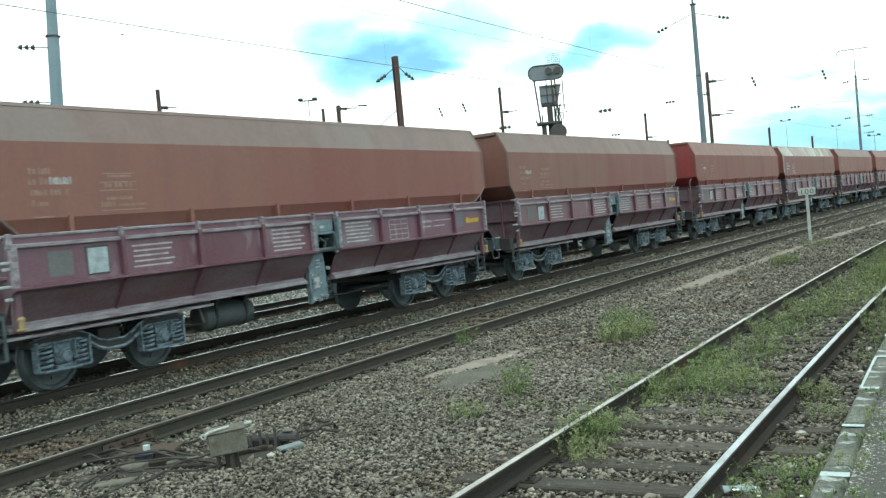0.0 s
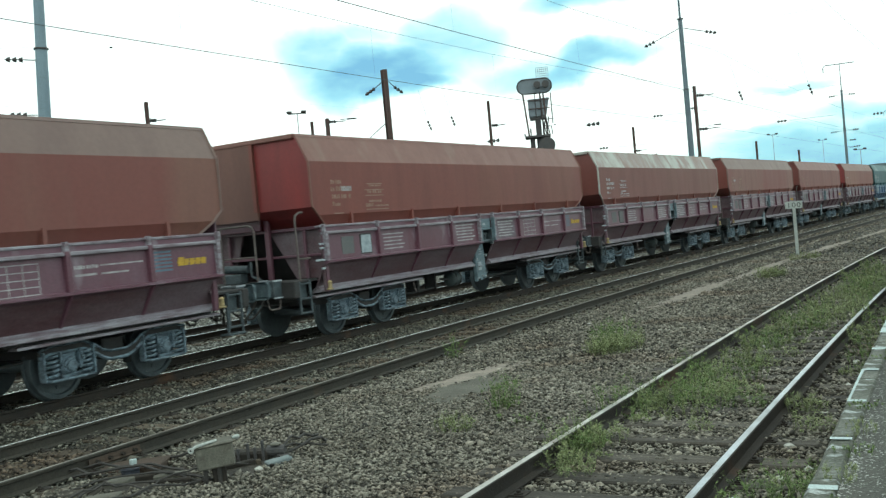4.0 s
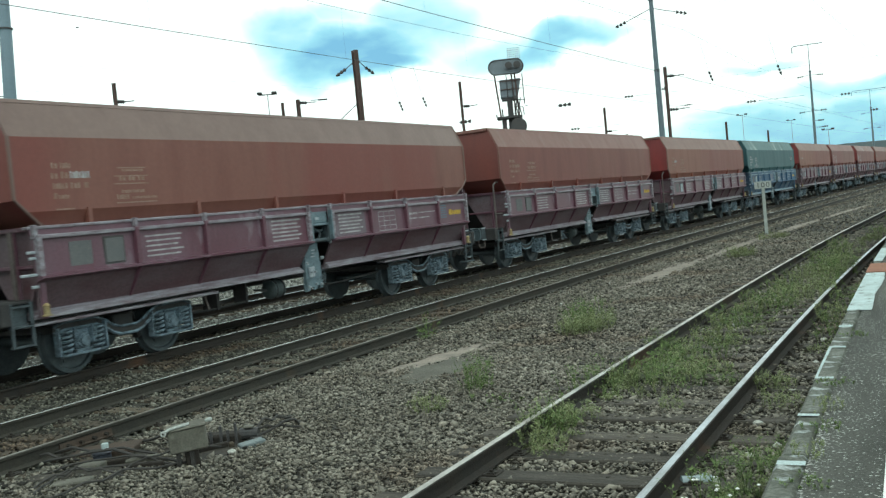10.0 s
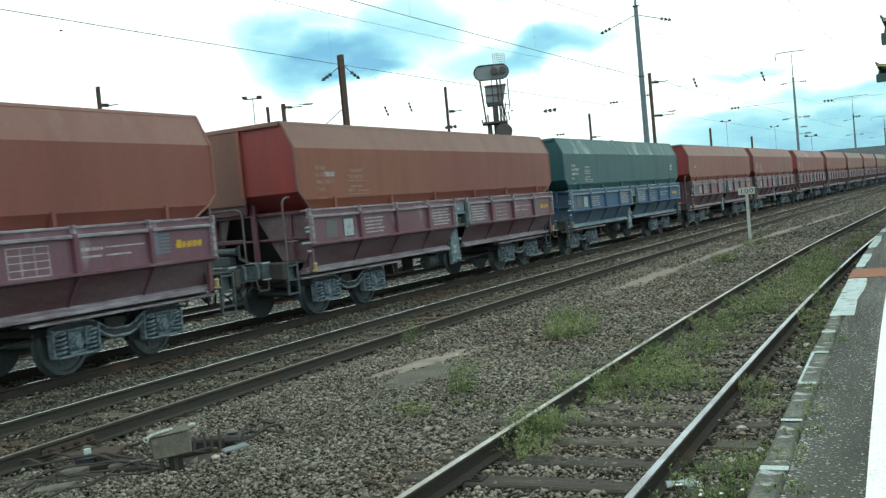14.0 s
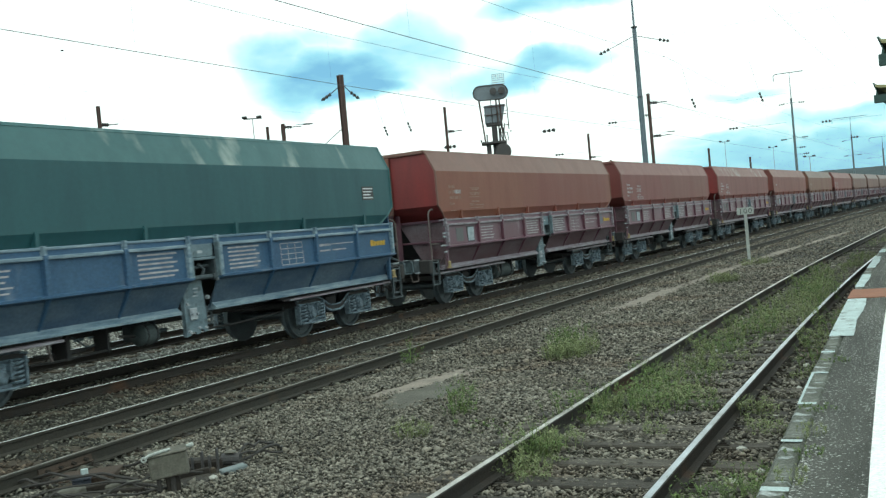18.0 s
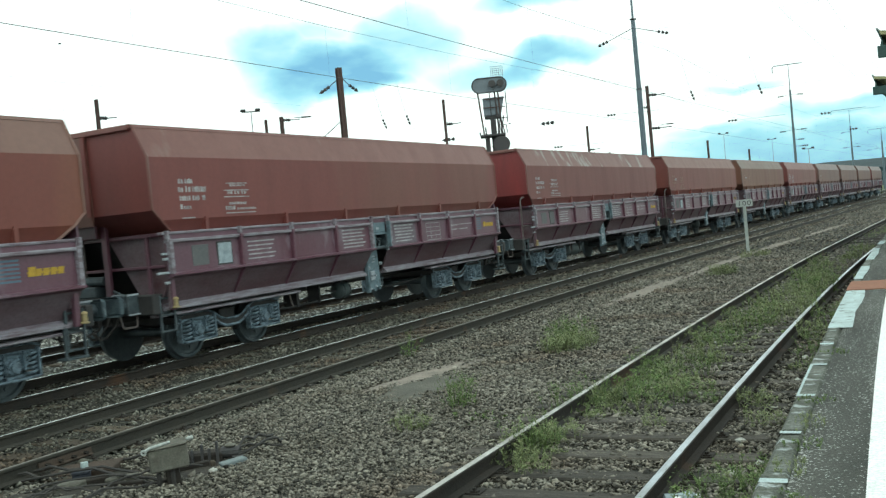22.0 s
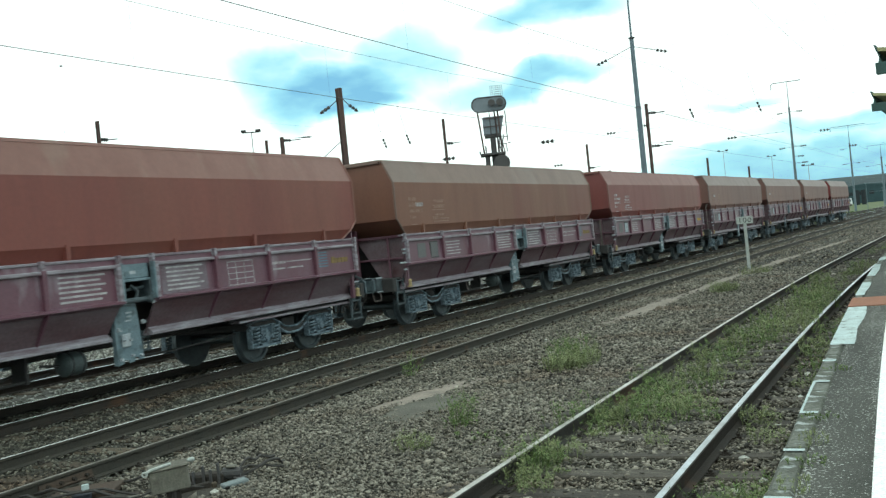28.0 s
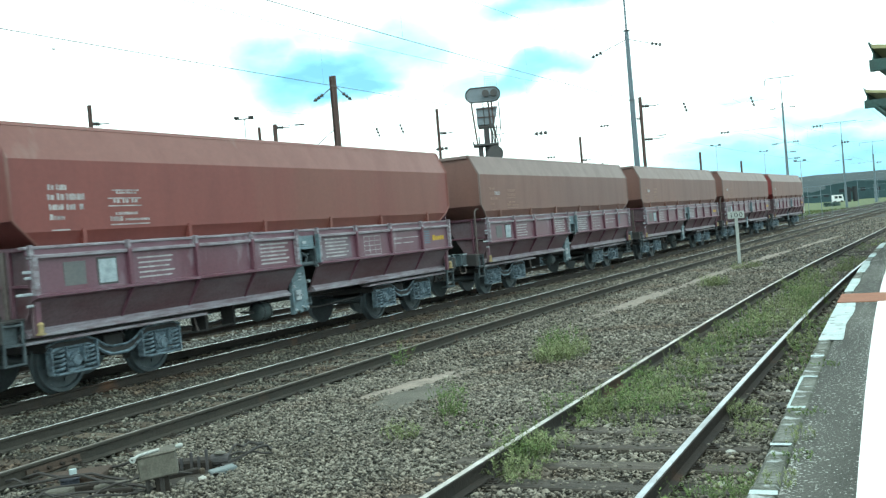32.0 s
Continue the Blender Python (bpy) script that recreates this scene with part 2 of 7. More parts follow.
DOOR_WINE = material("wine_door_paint", (0.114, 0.042, 0.062), (0.156, 0.092, 0.122), rough=0.38, scale=1.0, stretch=(1, 1, 0.35), fine=30, bump=0.08, bump_at=14, mixed=0.8, spots=((0.30, 0.26, 0.30), 2.2, 0.61, 0.55), grain=0.1)
DOOR_BLUE = material("blue_door_paint", (0.032, 0.086, 0.168), (0.054, 0.114, 0.192), rough=0.6, scale=1.6, stretch=(1, 1, 0.35), fine=30, bump=0.08, bump_at=14, mixed=0.7, spots=((0.16, 0.20, 0.26), 3.0, 0.60, 0.5))
CHUTE_WINE = material("dusty_wine_chute", (0.088, 0.040, 0.047), (0.170, 0.138, 0.156), rough=0.55, scale=0.8, stretch=(0.4, 1, 1.6), fine=24, bump=0.1, bump_at=12, mixed=0.8)
CHUTE_BLUE = material("dusty_blue_chute", (0.034, 0.072, 0.130), (0.130, 0.175, 0.215), rough=0.75, scale=0.9, stretch=(0.5, 1, 1.4), fine=24, bump=0.1, bump_at=12, mixed=0.8)
RAIL_WINE = material("worn_wine_edge", (0.146, 0.104, 0.124), (0.36, 0.36, 0.40), rough=0.5, scale=3, stretch=(0.6, 4, 4), fine=50, bump=0.1, mixed=0.85)
RAIL_BLUE = material("worn_blue_edge", (0.090, 0.155, 0.215), (0.34, 0.42, 0.46), rough=0.5, scale=3, stretch=(0.6, 4, 4), fine=50, bump=0.1, mixed=0.85)
BOGIE = material("dusty_bogie_steel", (0.190, 0.262, 0.315), (0.034, 0.046, 0.058), rough=0.6, scale=10, fine=60, bump=0.25, bump_at=35, mixed=1.0)
# near-black: the shade under and inside the wagon is put into this colour
FRAME = material("shaded_underframe", (0.030, 0.030, 0.031), (0.060, 0.056, 0.056), rough=0.8, scale=4, fine=50, bump=0.2)
WHEEL = material("oily_wheel_steel", (0.070, 0.088, 0.098), (0.125, 0.150, 0.160), rough=0.5, metal=0.3, scale=6, fine=50, bump=0.1)
TREAD = material("bright_steel", (0.55, 0.55, 0.54), (0.42, 0.42, 0.42), rough=0.3, metal=1.0, scale=10, fine=70, bump=0.05)
GREYBOX = material("grey_mechanism_paint", (0.034, 0.046, 0.054), (0.098, 0.124, 0.138), rough=0.6, scale=6, fine=50, bump=0.15, mixed=0.8)
COVER = material("blue_grey_cover", (0.090, 0.128, 0.145), (0.045, 0.065, 0.078), rough=0.6, scale=6, fine=50, bump=0.15, mixed=0.9, spots=((0.24, 0.29, 0.31), 8, 0.62, 0.6))
PALE_STEEL = material("pale_worn_steel", (0.46, 0.50, 0.54), (0.24, 0.27, 0.30), rough=0.55, scale=12, fine=60, bump=0.1, mixed=0.8)
PIPE = material("weathered_handrail", (0.082, 0.062, 0.058), (0.185, 0.165, 0.155), rough=0.6, scale=9, fine=60, bump=0.1)
YELLOW = material("yellow_paint", (0.50, 0.32, 0.03), (0.36, 0.22, 0.04), rough=0.6, scale=6, fine=60, bump=0.05)
CREAM_YELLOW = material("faded_cream_yellow", (0.36, 0.28, 0.13), (0.24, 0.20, 0.13), rough=0.65, scale=8, fine=60, bump=0.05, mixed=0.9)
DULL_YELLOW = material("grimy_yellow_paint", (0.23, 0.155, 0.045), (0.15, 0.10, 0.045), rough=0.7, scale=6, fine=60, bump=0.05, mixed=0.9)
STENCIL = material("washed_stencil_ground", (0.175, 0.145, 0.172), (0.125, 0.085, 0.105), rough=0.6, scale=3, fine=40, bump=0.0, mixed=0.9)
SHEET_GREY = material("blue_grey_sheet", (0.110, 0.165, 0.195), (0.200, 0.265, 0.300), rough=0.55, scale=3.5, fine=40, bump=0.15, bump_at=20, mixed=0.9, spots=((0.045, 0.055, 0.060), 5, 0.58, 0.7))
DRUM_BLUE = material("dirty_blue_drum", (0.036, 0.042, 0.060), (0.022, 0.024, 0.030), rough=0.7, scale=8, fine=40, bump=0.2, mixed=0.9)
TANK = material("teal_grey_tank_paint", (0.050, 0.066, 0.070), (0.078, 0.096, 0.098), rough=0.6, scale=3, fine=40, bump=0.1)
WHITE_PAINT = material("white_lettering", (0.46, 0.45, 0.46), (0.21, 0.19, 0.20), rough=0.7, scale=5, fine=60, bump=0.0, mixed=0.85)
FADED_PAINT = material("faded_lettering", (0.300, 0.205, 0.165), (0.230, 0.135, 0.105), rough=0.75, scale=6, fine=60, bump=0.0, mixed=0.9)
CYAN_PAINT = material("dull_blue_lettering", (0.12, 0.19, 0.25), (0.085, 0.13, 0.18), rough=0.7, scale=6, fine=60, bump=0.0)
PAPER = material("consignment_paper", (0.40, 0.47, 0.51), (0.22, 0.27, 0.30), rough=0.5, scale=7, fine=60, bump=0.03, mixed=0.95)
GREY_PLATE = material("dull_grey_plate", (0.115, 0.120, 0.125), (0.15, 0.15, 0.15), rough=0.6, scale=8, fine=60, bump=0.05)
COAL = material("coal_load", (0.03, 0.03, 0.03), (0.05, 0.05, 0.05), rough=0.9, scale=9, fine=40, bump=0.6, bump_at=18)

STONE = material("ballast_stone", (0.146, 0.132, 0.106), (0.264, 0.248, 0.208), rough=0.85, scale=0.7, fine=60, bump=0.3, bump_at=80, island=0.88, spots=((0.175, 0.128, 0.092), 0.5, 0.54, 0.5))
STAINED_STONE = material("brake_dusted_ballast", (0.103, 0.098, 0.078), (0.198, 0.190, 0.158), rough=0.85, scale=0.7, fine=60, bump=0.3, bump_at=80, island=0.88, spots=((0.105, 0.068, 0.044), 0.5, 0.54, 0.7))
# far darker than the stones: shade in the gaps between them is put into this colour
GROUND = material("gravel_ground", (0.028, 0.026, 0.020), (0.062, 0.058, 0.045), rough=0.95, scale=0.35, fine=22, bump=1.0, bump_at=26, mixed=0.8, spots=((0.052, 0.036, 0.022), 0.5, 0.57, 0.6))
PALE_STONE = material("pale_limestone", (0.36, 0.36, 0.33), (0.26, 0.26, 0.235), rough=0.85, scale=9, fine=50, bump=0.3, mixed=0.8, island=0.5)
SAND = material("pale_sandy_dirt", (0.290, 0.246, 0.206), (0.185, 0.164, 0.138), rough=0.95, scale=2.6, fine=40, bump=0.6, bump_at=40, mixed=0.95, spots=((0.09, 0.085, 0.07), 7, 0.60, 0.8))
OILY = material("oily_dark_ground", (0.028, 0.025, 0.020), (0.060, 0.050, 0.038), rough=0.8, scale=3, fine=40, bump=0.8, bump_at=30, mixed=0.9, spots=((0.085, 0.048, 0.028), 4, 0.60, 0.6))
BARE = material("bare_grey_dirt", (0.125, 0.120, 0.098), (0.088, 0.083, 0.068), rough=0.95, scale=3, fine=40, bump=0.7, bump_at=40, mixed=0.9, spots=((0.17, 0.15, 0.12), 6, 0.62, 0.6))
MEADOW = material("rough_meadow", (0.066, 0.098, 0.030), (0.104, 0.122, 0.048), rough=0.95, scale=0.15, fine=6, bump=0.6, bump_at=4, mixed=0.9)
RUST = material("rusty_rail_side", (0.021, 0.018, 0.015), (0.038, 0.028, 0.020), rough=0.85, scale=4, fine=40, bump=0.25, bump_at=50, spots=((0.095, 0.042, 0.018), 1.2, 0.60, 0.6))
OLIVE_RUST = material("olive_rail_side", (0.034, 0.032, 0.026), (0.056, 0.048, 0.037), rough=0.85, scale=4, fine=40, bump=0.25, bump_at=50, spots=((0.120, 0.066, 0.034), 1.0, 0.60, 0.6))
RAIL_TOP = material("worn_rail_head", (0.54, 0.58, 0.62), (0.30, 0.30, 0.30), rough=0.34, metal=1.0, scale=2.2, fine=60, bump=0.05, mixed=0.8)
RAIL_TOP_PALE = material("patchy_rail_head", (0.58, 0.57, 0.54), (0.20, 0.165, 0.13), rough=0.40, metal=0.9, scale=1.5, fine=60, bump=0.06, mixed=0.9)
RAIL_TOP_BRIGHT = material("polished_rail_head", (0.80, 0.80, 0.78), (0.65, 0.65, 0.64), rough=0.22, metal=1.0, scale=5, fine=60, bump=0.03)
RAIL_TOP_DULL = material("dull_rail_head", (0.17, 0.150, 0.125), (0.46, 0.45, 0.42), rough=0.48, metal=0.7, scale=2.0, fine=60, bump=0.08, mixed=0.75)
TIMBER = material("grey_sleeper_timber", (0.088, 0.077, 0.062), (0.030, 0.026, 0.021), rough=0.9, scale=3, stretch=(6, 0.6, 6), fine=40, bump=0.6, bump_at=30, mixed=0.95, per_object=0.35)
BROWN_TIMBER = material("rust_stained_sleeper", (0.090, 0.070, 0.048), (0.058, 0.048, 0.036), rough=0.9, scale=3, stretch=(0.6, 6, 6), fine=40, bump=0.5, bump_at=30, per_object=0.25)
ASPHALT = asphalt_material("platform_asphalt")
CONCRETE = material("platform_kerb_concrete", (0.165, 0.172, 0.148), (0.062, 0.066, 0.050), rough=0.9, scale=2.2, fine=40, bump=0.7, bump_at=50, mixed=1.0, spots=((0.44, 0.48, 0.48), 6, 0.57, 0.7), grain=0.35)
LINE_WHITE = material("white_platform_line", (0.86, 0.86, 0.84), (0.74, 0.74, 0.72), rough=0.7, scale=6, fine=60, bump=0.1, mixed=0.4, spots=((0.35, 0.34, 0.32), 12, 0.68, 0.6))
WORN_WHITE = material("worn_white_kerb_paint", (0.50, 0.60, 0.60), (0.34, 0.40, 0.395), rough=0.8, scale=2.5, fine=50, bump=0.2, mixed=0.9, spots=((0.13, 0.138, 0.118), 7, 0.60, 0.95))
RUSTPLATE = material("rust_red_plate", (0.29, 0.125, 0.075), (0.20, 0.092, 0.058), rough=0.85, scale=5, fine=50, bump=0.3)
DARKRUST = material("dark_rusty_plate", (0.056, 0.041, 0.031), (0.086, 0.056, 0.040), rough=0.85, scale=5, fine=50, bump=0.3)
WETSLAB = material("grey_blue_slab", (0.20, 0.235, 0.24), (0.13, 0.155, 0.16), rough=0.7, scale=6, fine=50, bump=0.2)
BOXGREY = material("weathered_box_grey", (0.150, 0.145, 0.120), (0.085, 0.080, 0.064), rough=0.8, scale=7, fine=50, bump=0.2, mixed=0.9, spots=((0.27, 0.255, 0.22), 6, 0.62, 0.5))
CABLE = material("black_cable", (0.035, 0.032, 0.03), (0.06, 0.055, 0.05), rough=0.7, scale=8, fine=60, bump=0.1)
MASTBROWN = material("brown_steel_mast", (0.100, 0.058, 0.050), (0.066, 0.050, 0.046), rough=0.8, scale=3, fine=40, bump=0.1)
MASTGREY = material("galvanised_mast", (0.155, 0.198, 0.230), (0.115, 0.150, 0.175), rough=0.55, metal=0.3, scale=2, stretch=(1, 1, 0.2), fine=30, bump=0.05)
MASTBLUE = material("blue_grey_mast", (0.215, 0.290, 0.340), (0.165, 0.225, 0.265), rough=0.5, metal=0.2, scale=2, stretch=(1, 1, 0.2), fine=30, bump=0.05)
DARKSTEEL = material("dark_fitting", (0.055, 0.055, 0.058), (0.09, 0.08, 0.075), rough=0.7, scale=6, fine=60, bump=0.1)
WIRE = material("copper_wire_grey", (0.12, 0.13, 0.14), (0.09, 0.10, 0.11), rough=0.5, metal=0.5, scale=6, fine=60, bump=0.0)
BOARD_GREY = material("blue_grey_signal_paint", (0.200, 0.235, 0.265), (0.150, 0.180, 0.205), rough=0.6, scale=3, fine=50, bump=0.05, mixed=0.9)
SIGNAL_GREY = material("signal_grey_paint", (0.40, 0.41, 0.41), (0.30, 0.31, 0.31), rough=0.6, scale=4, fine=50, bump=0.05)
CANOPY_GREEN = material("dark_green_canopy_steel", (0.030, 0.075, 0.068), (0.045, 0.060, 0.055), rough=0.6, scale=3, fine=40, bump=0.1)
CANOPY_ROOF = material("lichen_yellow_roof", (0.40, 0.37, 0.20), (0.30, 0.30, 0.17), rough=0.9, scale=2, fine=30, bump=0.2)
LEAF = material("weed_leaf", (0.118, 0.178, 0.052), (0.166, 0.212, 0.082), rough=0.85, scale=2, fine=30, bump=0.0, island=0.4)
LEAF_PALE = material("dry_weed_leaf", (0.232, 0.264, 0.128), (0.172, 0.208, 0.090), rough=0.85, scale=2, fine=30, bump=0.0, island=0.4)
# blue distance haze is put into the colour of the woods
FARHILL = material("hazy_hill_woods", (0.020, 0.037, 0.044), (0.038, 0.058, 0.064), rough=1.0, scale=0.012, fine=0.1, mixed=1.0, bump=0.0)
FARBLUE = material("far_building_grey", (0.040, 0.078, 0.088), (0.030, 0.056, 0.066), rough=0.9, scale=0.3, fine=3, bump=0.0)
VAN_WHITE = material("white_van_paint", (0.72, 0.74, 0.76), (0.62, 0.64, 0.66), rough=0.4, scale=2, fine=30, bump=0.0)
POST_WHITE = material("grimy_white_post", (0.44, 0.47, 0.45), (0.33, 0.36, 0.34), rough=0.7, scale=3, fine=40, bump=0.05, mixed=0.9)
TANK_BLACK = material("sooty_black_tank", (0.010, 0.015, 0.020), (0.016, 0.022, 0.028), rough=0.7, scale=2, fine=20, bump=0.0)
VAN_GLASS = glass_material("dark_van_glass", (0.03, 0.04, 0.05))
LENS = glass_material("dark_signal_lens", (0.02, 0.022, 0.025))
BOTTLE = glass_material("pale_crushed_plastic", (0.35, 0.42, 0.45))

# ---- building helpers ----


class Geo:
    """Collects plain pieces into one mesh."""

    def __init__(self):
        self.v, self.f, self.m = [], [], []

    def add(self, verts, faces, slot=0):
        k = len(self.v)
        self.v += [tuple(p) for p in verts]
        self.f += [tuple(i + k for i in f) for f in faces]
        self.m += [slot] * len(faces)
        return self

    def box(self, x0, x1, y0, y1, z0, z1, slot=0, turn=None):
        p = [Vector((x, y, z)) for x in (x0, x1) for y in (y0, y1) for z in (z0, z1)]
        if turn:
            p = [turn @ q for q in p]
        return self.add(p, [(0, 1, 3, 2), (4, 6, 7, 5), (0, 4, 5, 1), (2, 3, 7, 6), (0, 2, 6, 4), (1, 5, 7, 3)], slot)

    def cbox(self, x0, x1, y0, y1, z0, z1, c=0.01, slot=0, turn=None):
        """A box with chamfered edges."""
        bm = bmesh.new()
        bmesh.ops.create_cube(bm, size=1.0, matrix=Matrix.Translation(((x0 + x1) / 2, (y0 + y1) / 2, (z0 + z1) / 2)) @ Matrix.Diagonal((x1 - x0, y1 - y0, z1 - z0, 1)))
        bmesh.ops.bevel(bm, geom=bm.edges[:], offset=c, segments=1, affect="EDGES")
        bm.verts.index_update()
        p = [turn @ q.co if turn else q.co.copy() for q in bm.verts]
        f = [tuple(q.index for q in g.verts) for g in bm.faces]
        bm.free()
        return self.add(p, f, slot)

    def prism(self, profile, a, b, axis="x", slot=0):
        """A closed 2D profile drawn out from a to b. Axis x: profile is (y, z); y: (x, z); z: (x, y)."""
        n = len(profile)
        at = {"x": lambda u, w, t: (t, u, w), "y": lambda u, w, t: (u, t, w), "z": lambda u, w, t: (u, w, t)}[axis]
        v = [at(u, w, a) for u, w in profile] + [at(u, w, b) for u, w in profile]
        f = [(i, (i + 1) % n, n + (i + 1) % n, n + i) for i in range(n)] + [tuple(range(n))[::-1], tuple(range(n, 2 * n))]
        return self.add(v, f, slot)

    def rod(self, p, q, r, n=8, r2=None, slot=0):
        """A round bar from p to q."""
        p, q = Vector(p), Vector(q)
        r2 = r if r2 is None else r2
        z = (q - p).normalized()
        x = z.orthogonal().normalized()
        y = z.cross(x)
        ring = [(math.cos(2 * math.pi * i / n), math.sin(2 * math.pi * i / n)) for i in range(n)]
        v = [p + (x * c + y * s) * r for c, s in ring] + [q + (x * c + y * s) * r2 for c, s in ring]
        f = [(i, (i + 1) % n, n + (i + 1) % n, n + i) for i in range(n)] + [tuple(range(n))[::-1], tuple(range(n, 2 * n))]
        return self.add(v, f, slot)

    def tube(self, pts, r, n=6, slot=0):
        """A bent pipe through the points."""
        pts = [Vector(p) for p in pts]
        rings, x = [], None
        for i, p in enumerate(pts):
            d = (pts[min(i + 1, len(pts) - 1)] - pts[max(i - 1, 0)]).normalized()
            x = d.orthogonal().normalized() if x is None else (x - d * x.dot(d)).normalized()
            y = d.cross(x)
            rings.append([p + (x * math.cos(2 * math.pi * k / n) + y * math.sin(2 * math.pi * k / n)) * r for k in range(n)])
        v = [p for ring in rings for p in ring]
        f = [(i * n + k, i * n + (k + 1) % n, (i + 1) * n + (k + 1) % n, (i + 1) * n + k) for i in range(len(pts) - 1) for k in range(n)]
        f += [tuple(range(n))[::-1], tuple(range(len(v) - n, len(v)))]
        return self.add(v, f, slot)

    def lathe(self, profile, centre, axis="y", n=24, slot=0):
        """Turned about an axis through the centre: profile is (along, radius)."""
        c = Vector(centre)
        v = []
        for a, r in profile:
            for k in range(n):
                u, w = r * math.cos(2 * math.pi * k / n), r * math.sin(2 * math.pi * k / n)
                v.append(c + Vector({"y": (u, a, w), "x": (a, u, w), "z": (u, w, a)}[axis]))
        f = [(i * n + k, i * n + (k + 1) % n, (i + 1) * n + (k + 1) % n, (i + 1) * n + k) for i in range(len(profile) - 1) for k in range(n)]
        f += [tuple(range(n))[::-1], tuple(range(len(v) - n, len(v)))]
        return self.add(v, f, slot)

    def trimmed(self):
        """Joins corners that lie on one another and drops unused ones."""
        at, out = {}, Geo()
        for f in self.f:
            k = []
            for i in f:
                p = tuple(round(c, 5) for c in self.v[i])
                if p not in at:
                    at[p] = len(out.v)
                    out.v.append(p)
                k.append(at[p])
            out.f.append(tuple(k)); out.m.append(0)
        return out

    def pieces(self, name, mat, smooth=False):
        """One mesh for each separate piece."""
        root = list(range(len(self.v)))

        def find(i):
            while root[i] != i:
                root[i] = root[root[i]]
                i = root[i]
            return i
        for f in self.f:
            for i in f[1:]:
                root[find(i)] = find(f[0])
        sets = {}
        for f in self.f:
            sets.setdefault(find(f[0]), []).append(f)
        out = []
        for fs in sets.values():
            used = sorted({i for f in fs for i in f})
            at = {i: k for k, i in enumerate(used)}
            g = Geo().add([self.v[i] for i in used], [tuple(at[i] for i in f) for f in fs])
            out.append(g.mesh(name, mat, smooth=smooth))
        return out

    def mesh(self, name, *mats, smooth=False):
        me = bpy.data.meshes.new(name)
        me.from_pydata(self.v, [], self.f)
        for m in mats:
            me.materials.append(m)
        if any(self.m):
            me.polygons.foreach_set("material_index", self.m)
        bm = bmesh.new(); bm.from_mesh(me)
        bmesh.ops.recalc_face_normals(bm, faces=bm.faces)
        bm.to_mesh(me); bm.free()
        if smooth:
            me.shade_smooth()
            me.set_sharp_from_angle(angle=radians(38))
        return me


def place_under(ob, parent, m=None):
    ob.parent = parent
    if m is not None:
        ob.matrix_basis = m
    return ob


def part(name, mesh, parent, m=None, label="", paint=None):
    """Links a mesh as one part under a thing or part; paint puts another material on this one object."""
    if isinstance(mesh, list):
        for me in mesh:
            ob = part(name, me, parent, m, label, paint)
        return ob
    ob = place_under(new(name, mesh), parent, m)
    if paint is not None:
        ob.material_slots[0].link = "OBJECT"
        ob.material_slots[0].material = paint
    return tagged(ob, label) if label else ob


def thing(name, label, category, m=None, group="", kind="", mesh=None):
    ob = new(name, mesh)
    if m is not None:
        ob.matrix_basis = m
    return tagged(ob, label, category, group, kind)


# ---- the plan: three tracks that bend gently to the right; s runs along them, lateral to the right ----
BEND2, BEND3 = 0.000851, 1.036e-06
SIDE, MIDDLE, TRAIN = -2.478, -8.456, -12.150      # centre lines of the three tracks
FAR = 420.0
GY = np.arange(-60.0, FAR + 40, 0.25)
BEND_END = 35.0      # straight from there on
_t = np.clip(GY, 0, BEND_END)
GX = BEND2 * _t**2 + BEND3 * _t**3 + (2 * BEND2 * BEND_END + 3 * BEND3 * BEND_END**2) * np.clip(GY - BEND_END, 0, None)
GSL = np.gradient(GX, GY)
GS = np.concatenate([[0], np.cumsum(np.hypot(np.diff(GX), np.diff(GY)))])
GS -= np.interp(0.0, GY, GS)
GROUND_Z = -0.20
PLATFORM_Z = 0.35


def along(s, lateral=0.0, z=0.0):
    """The world point at s metres along the line and lateral metres to its right."""
    y = np.interp(s, GS, GY)
    x, k = np.interp(y, GY, GX), np.interp(y, GY, GSL)
    n = math.hypot(1, k)
    return Vector((x + lateral / n, y - lateral * k / n, z))


def heading(s):
    """Degrees from +x to the direction of the line."""
    return math.degrees(math.atan2(1, np.interp(np.interp(s, GS, GY), GY, GSL)))


def on_line(s, lateral=0.0, z=0.0, turn=0.0):
    """A pose whose x axis runs along the line."""
    p = along(s, lateral, z)
    return pose(p.x, p.y, p.z, 0, 0, heading(s) + turn)


def swept(geo, profile, s_list, slot=0, caps=True, shift=None):
    """A profile of (lateral, z) drawn along the line."""
    n = len(profile)
    v = [along(s, l + (shift(s) if shift else 0.0), z) for s in s_list for l, z in profile]
    f = [(i * n + k, i * n + (k + 1) % n, (i + 1) * n + (k + 1) % n, (i + 1) * n + k) for i in range(len(s_list) - 1) for k in range(n)]
    if caps:
        f += [tuple(range(n))[::-1], tuple(range(len(v) - n, len(v)))]
    return geo.add(v, f, slot)


def steps(a, b, near=1.0):
    """Stations from a to b, closer together where the camera is near."""
    out, s = [], a
    while s < b:
        out.append(s)
        s += near if abs(s) < 60 else near * 3
    return out + [b]


# ---- ground ----


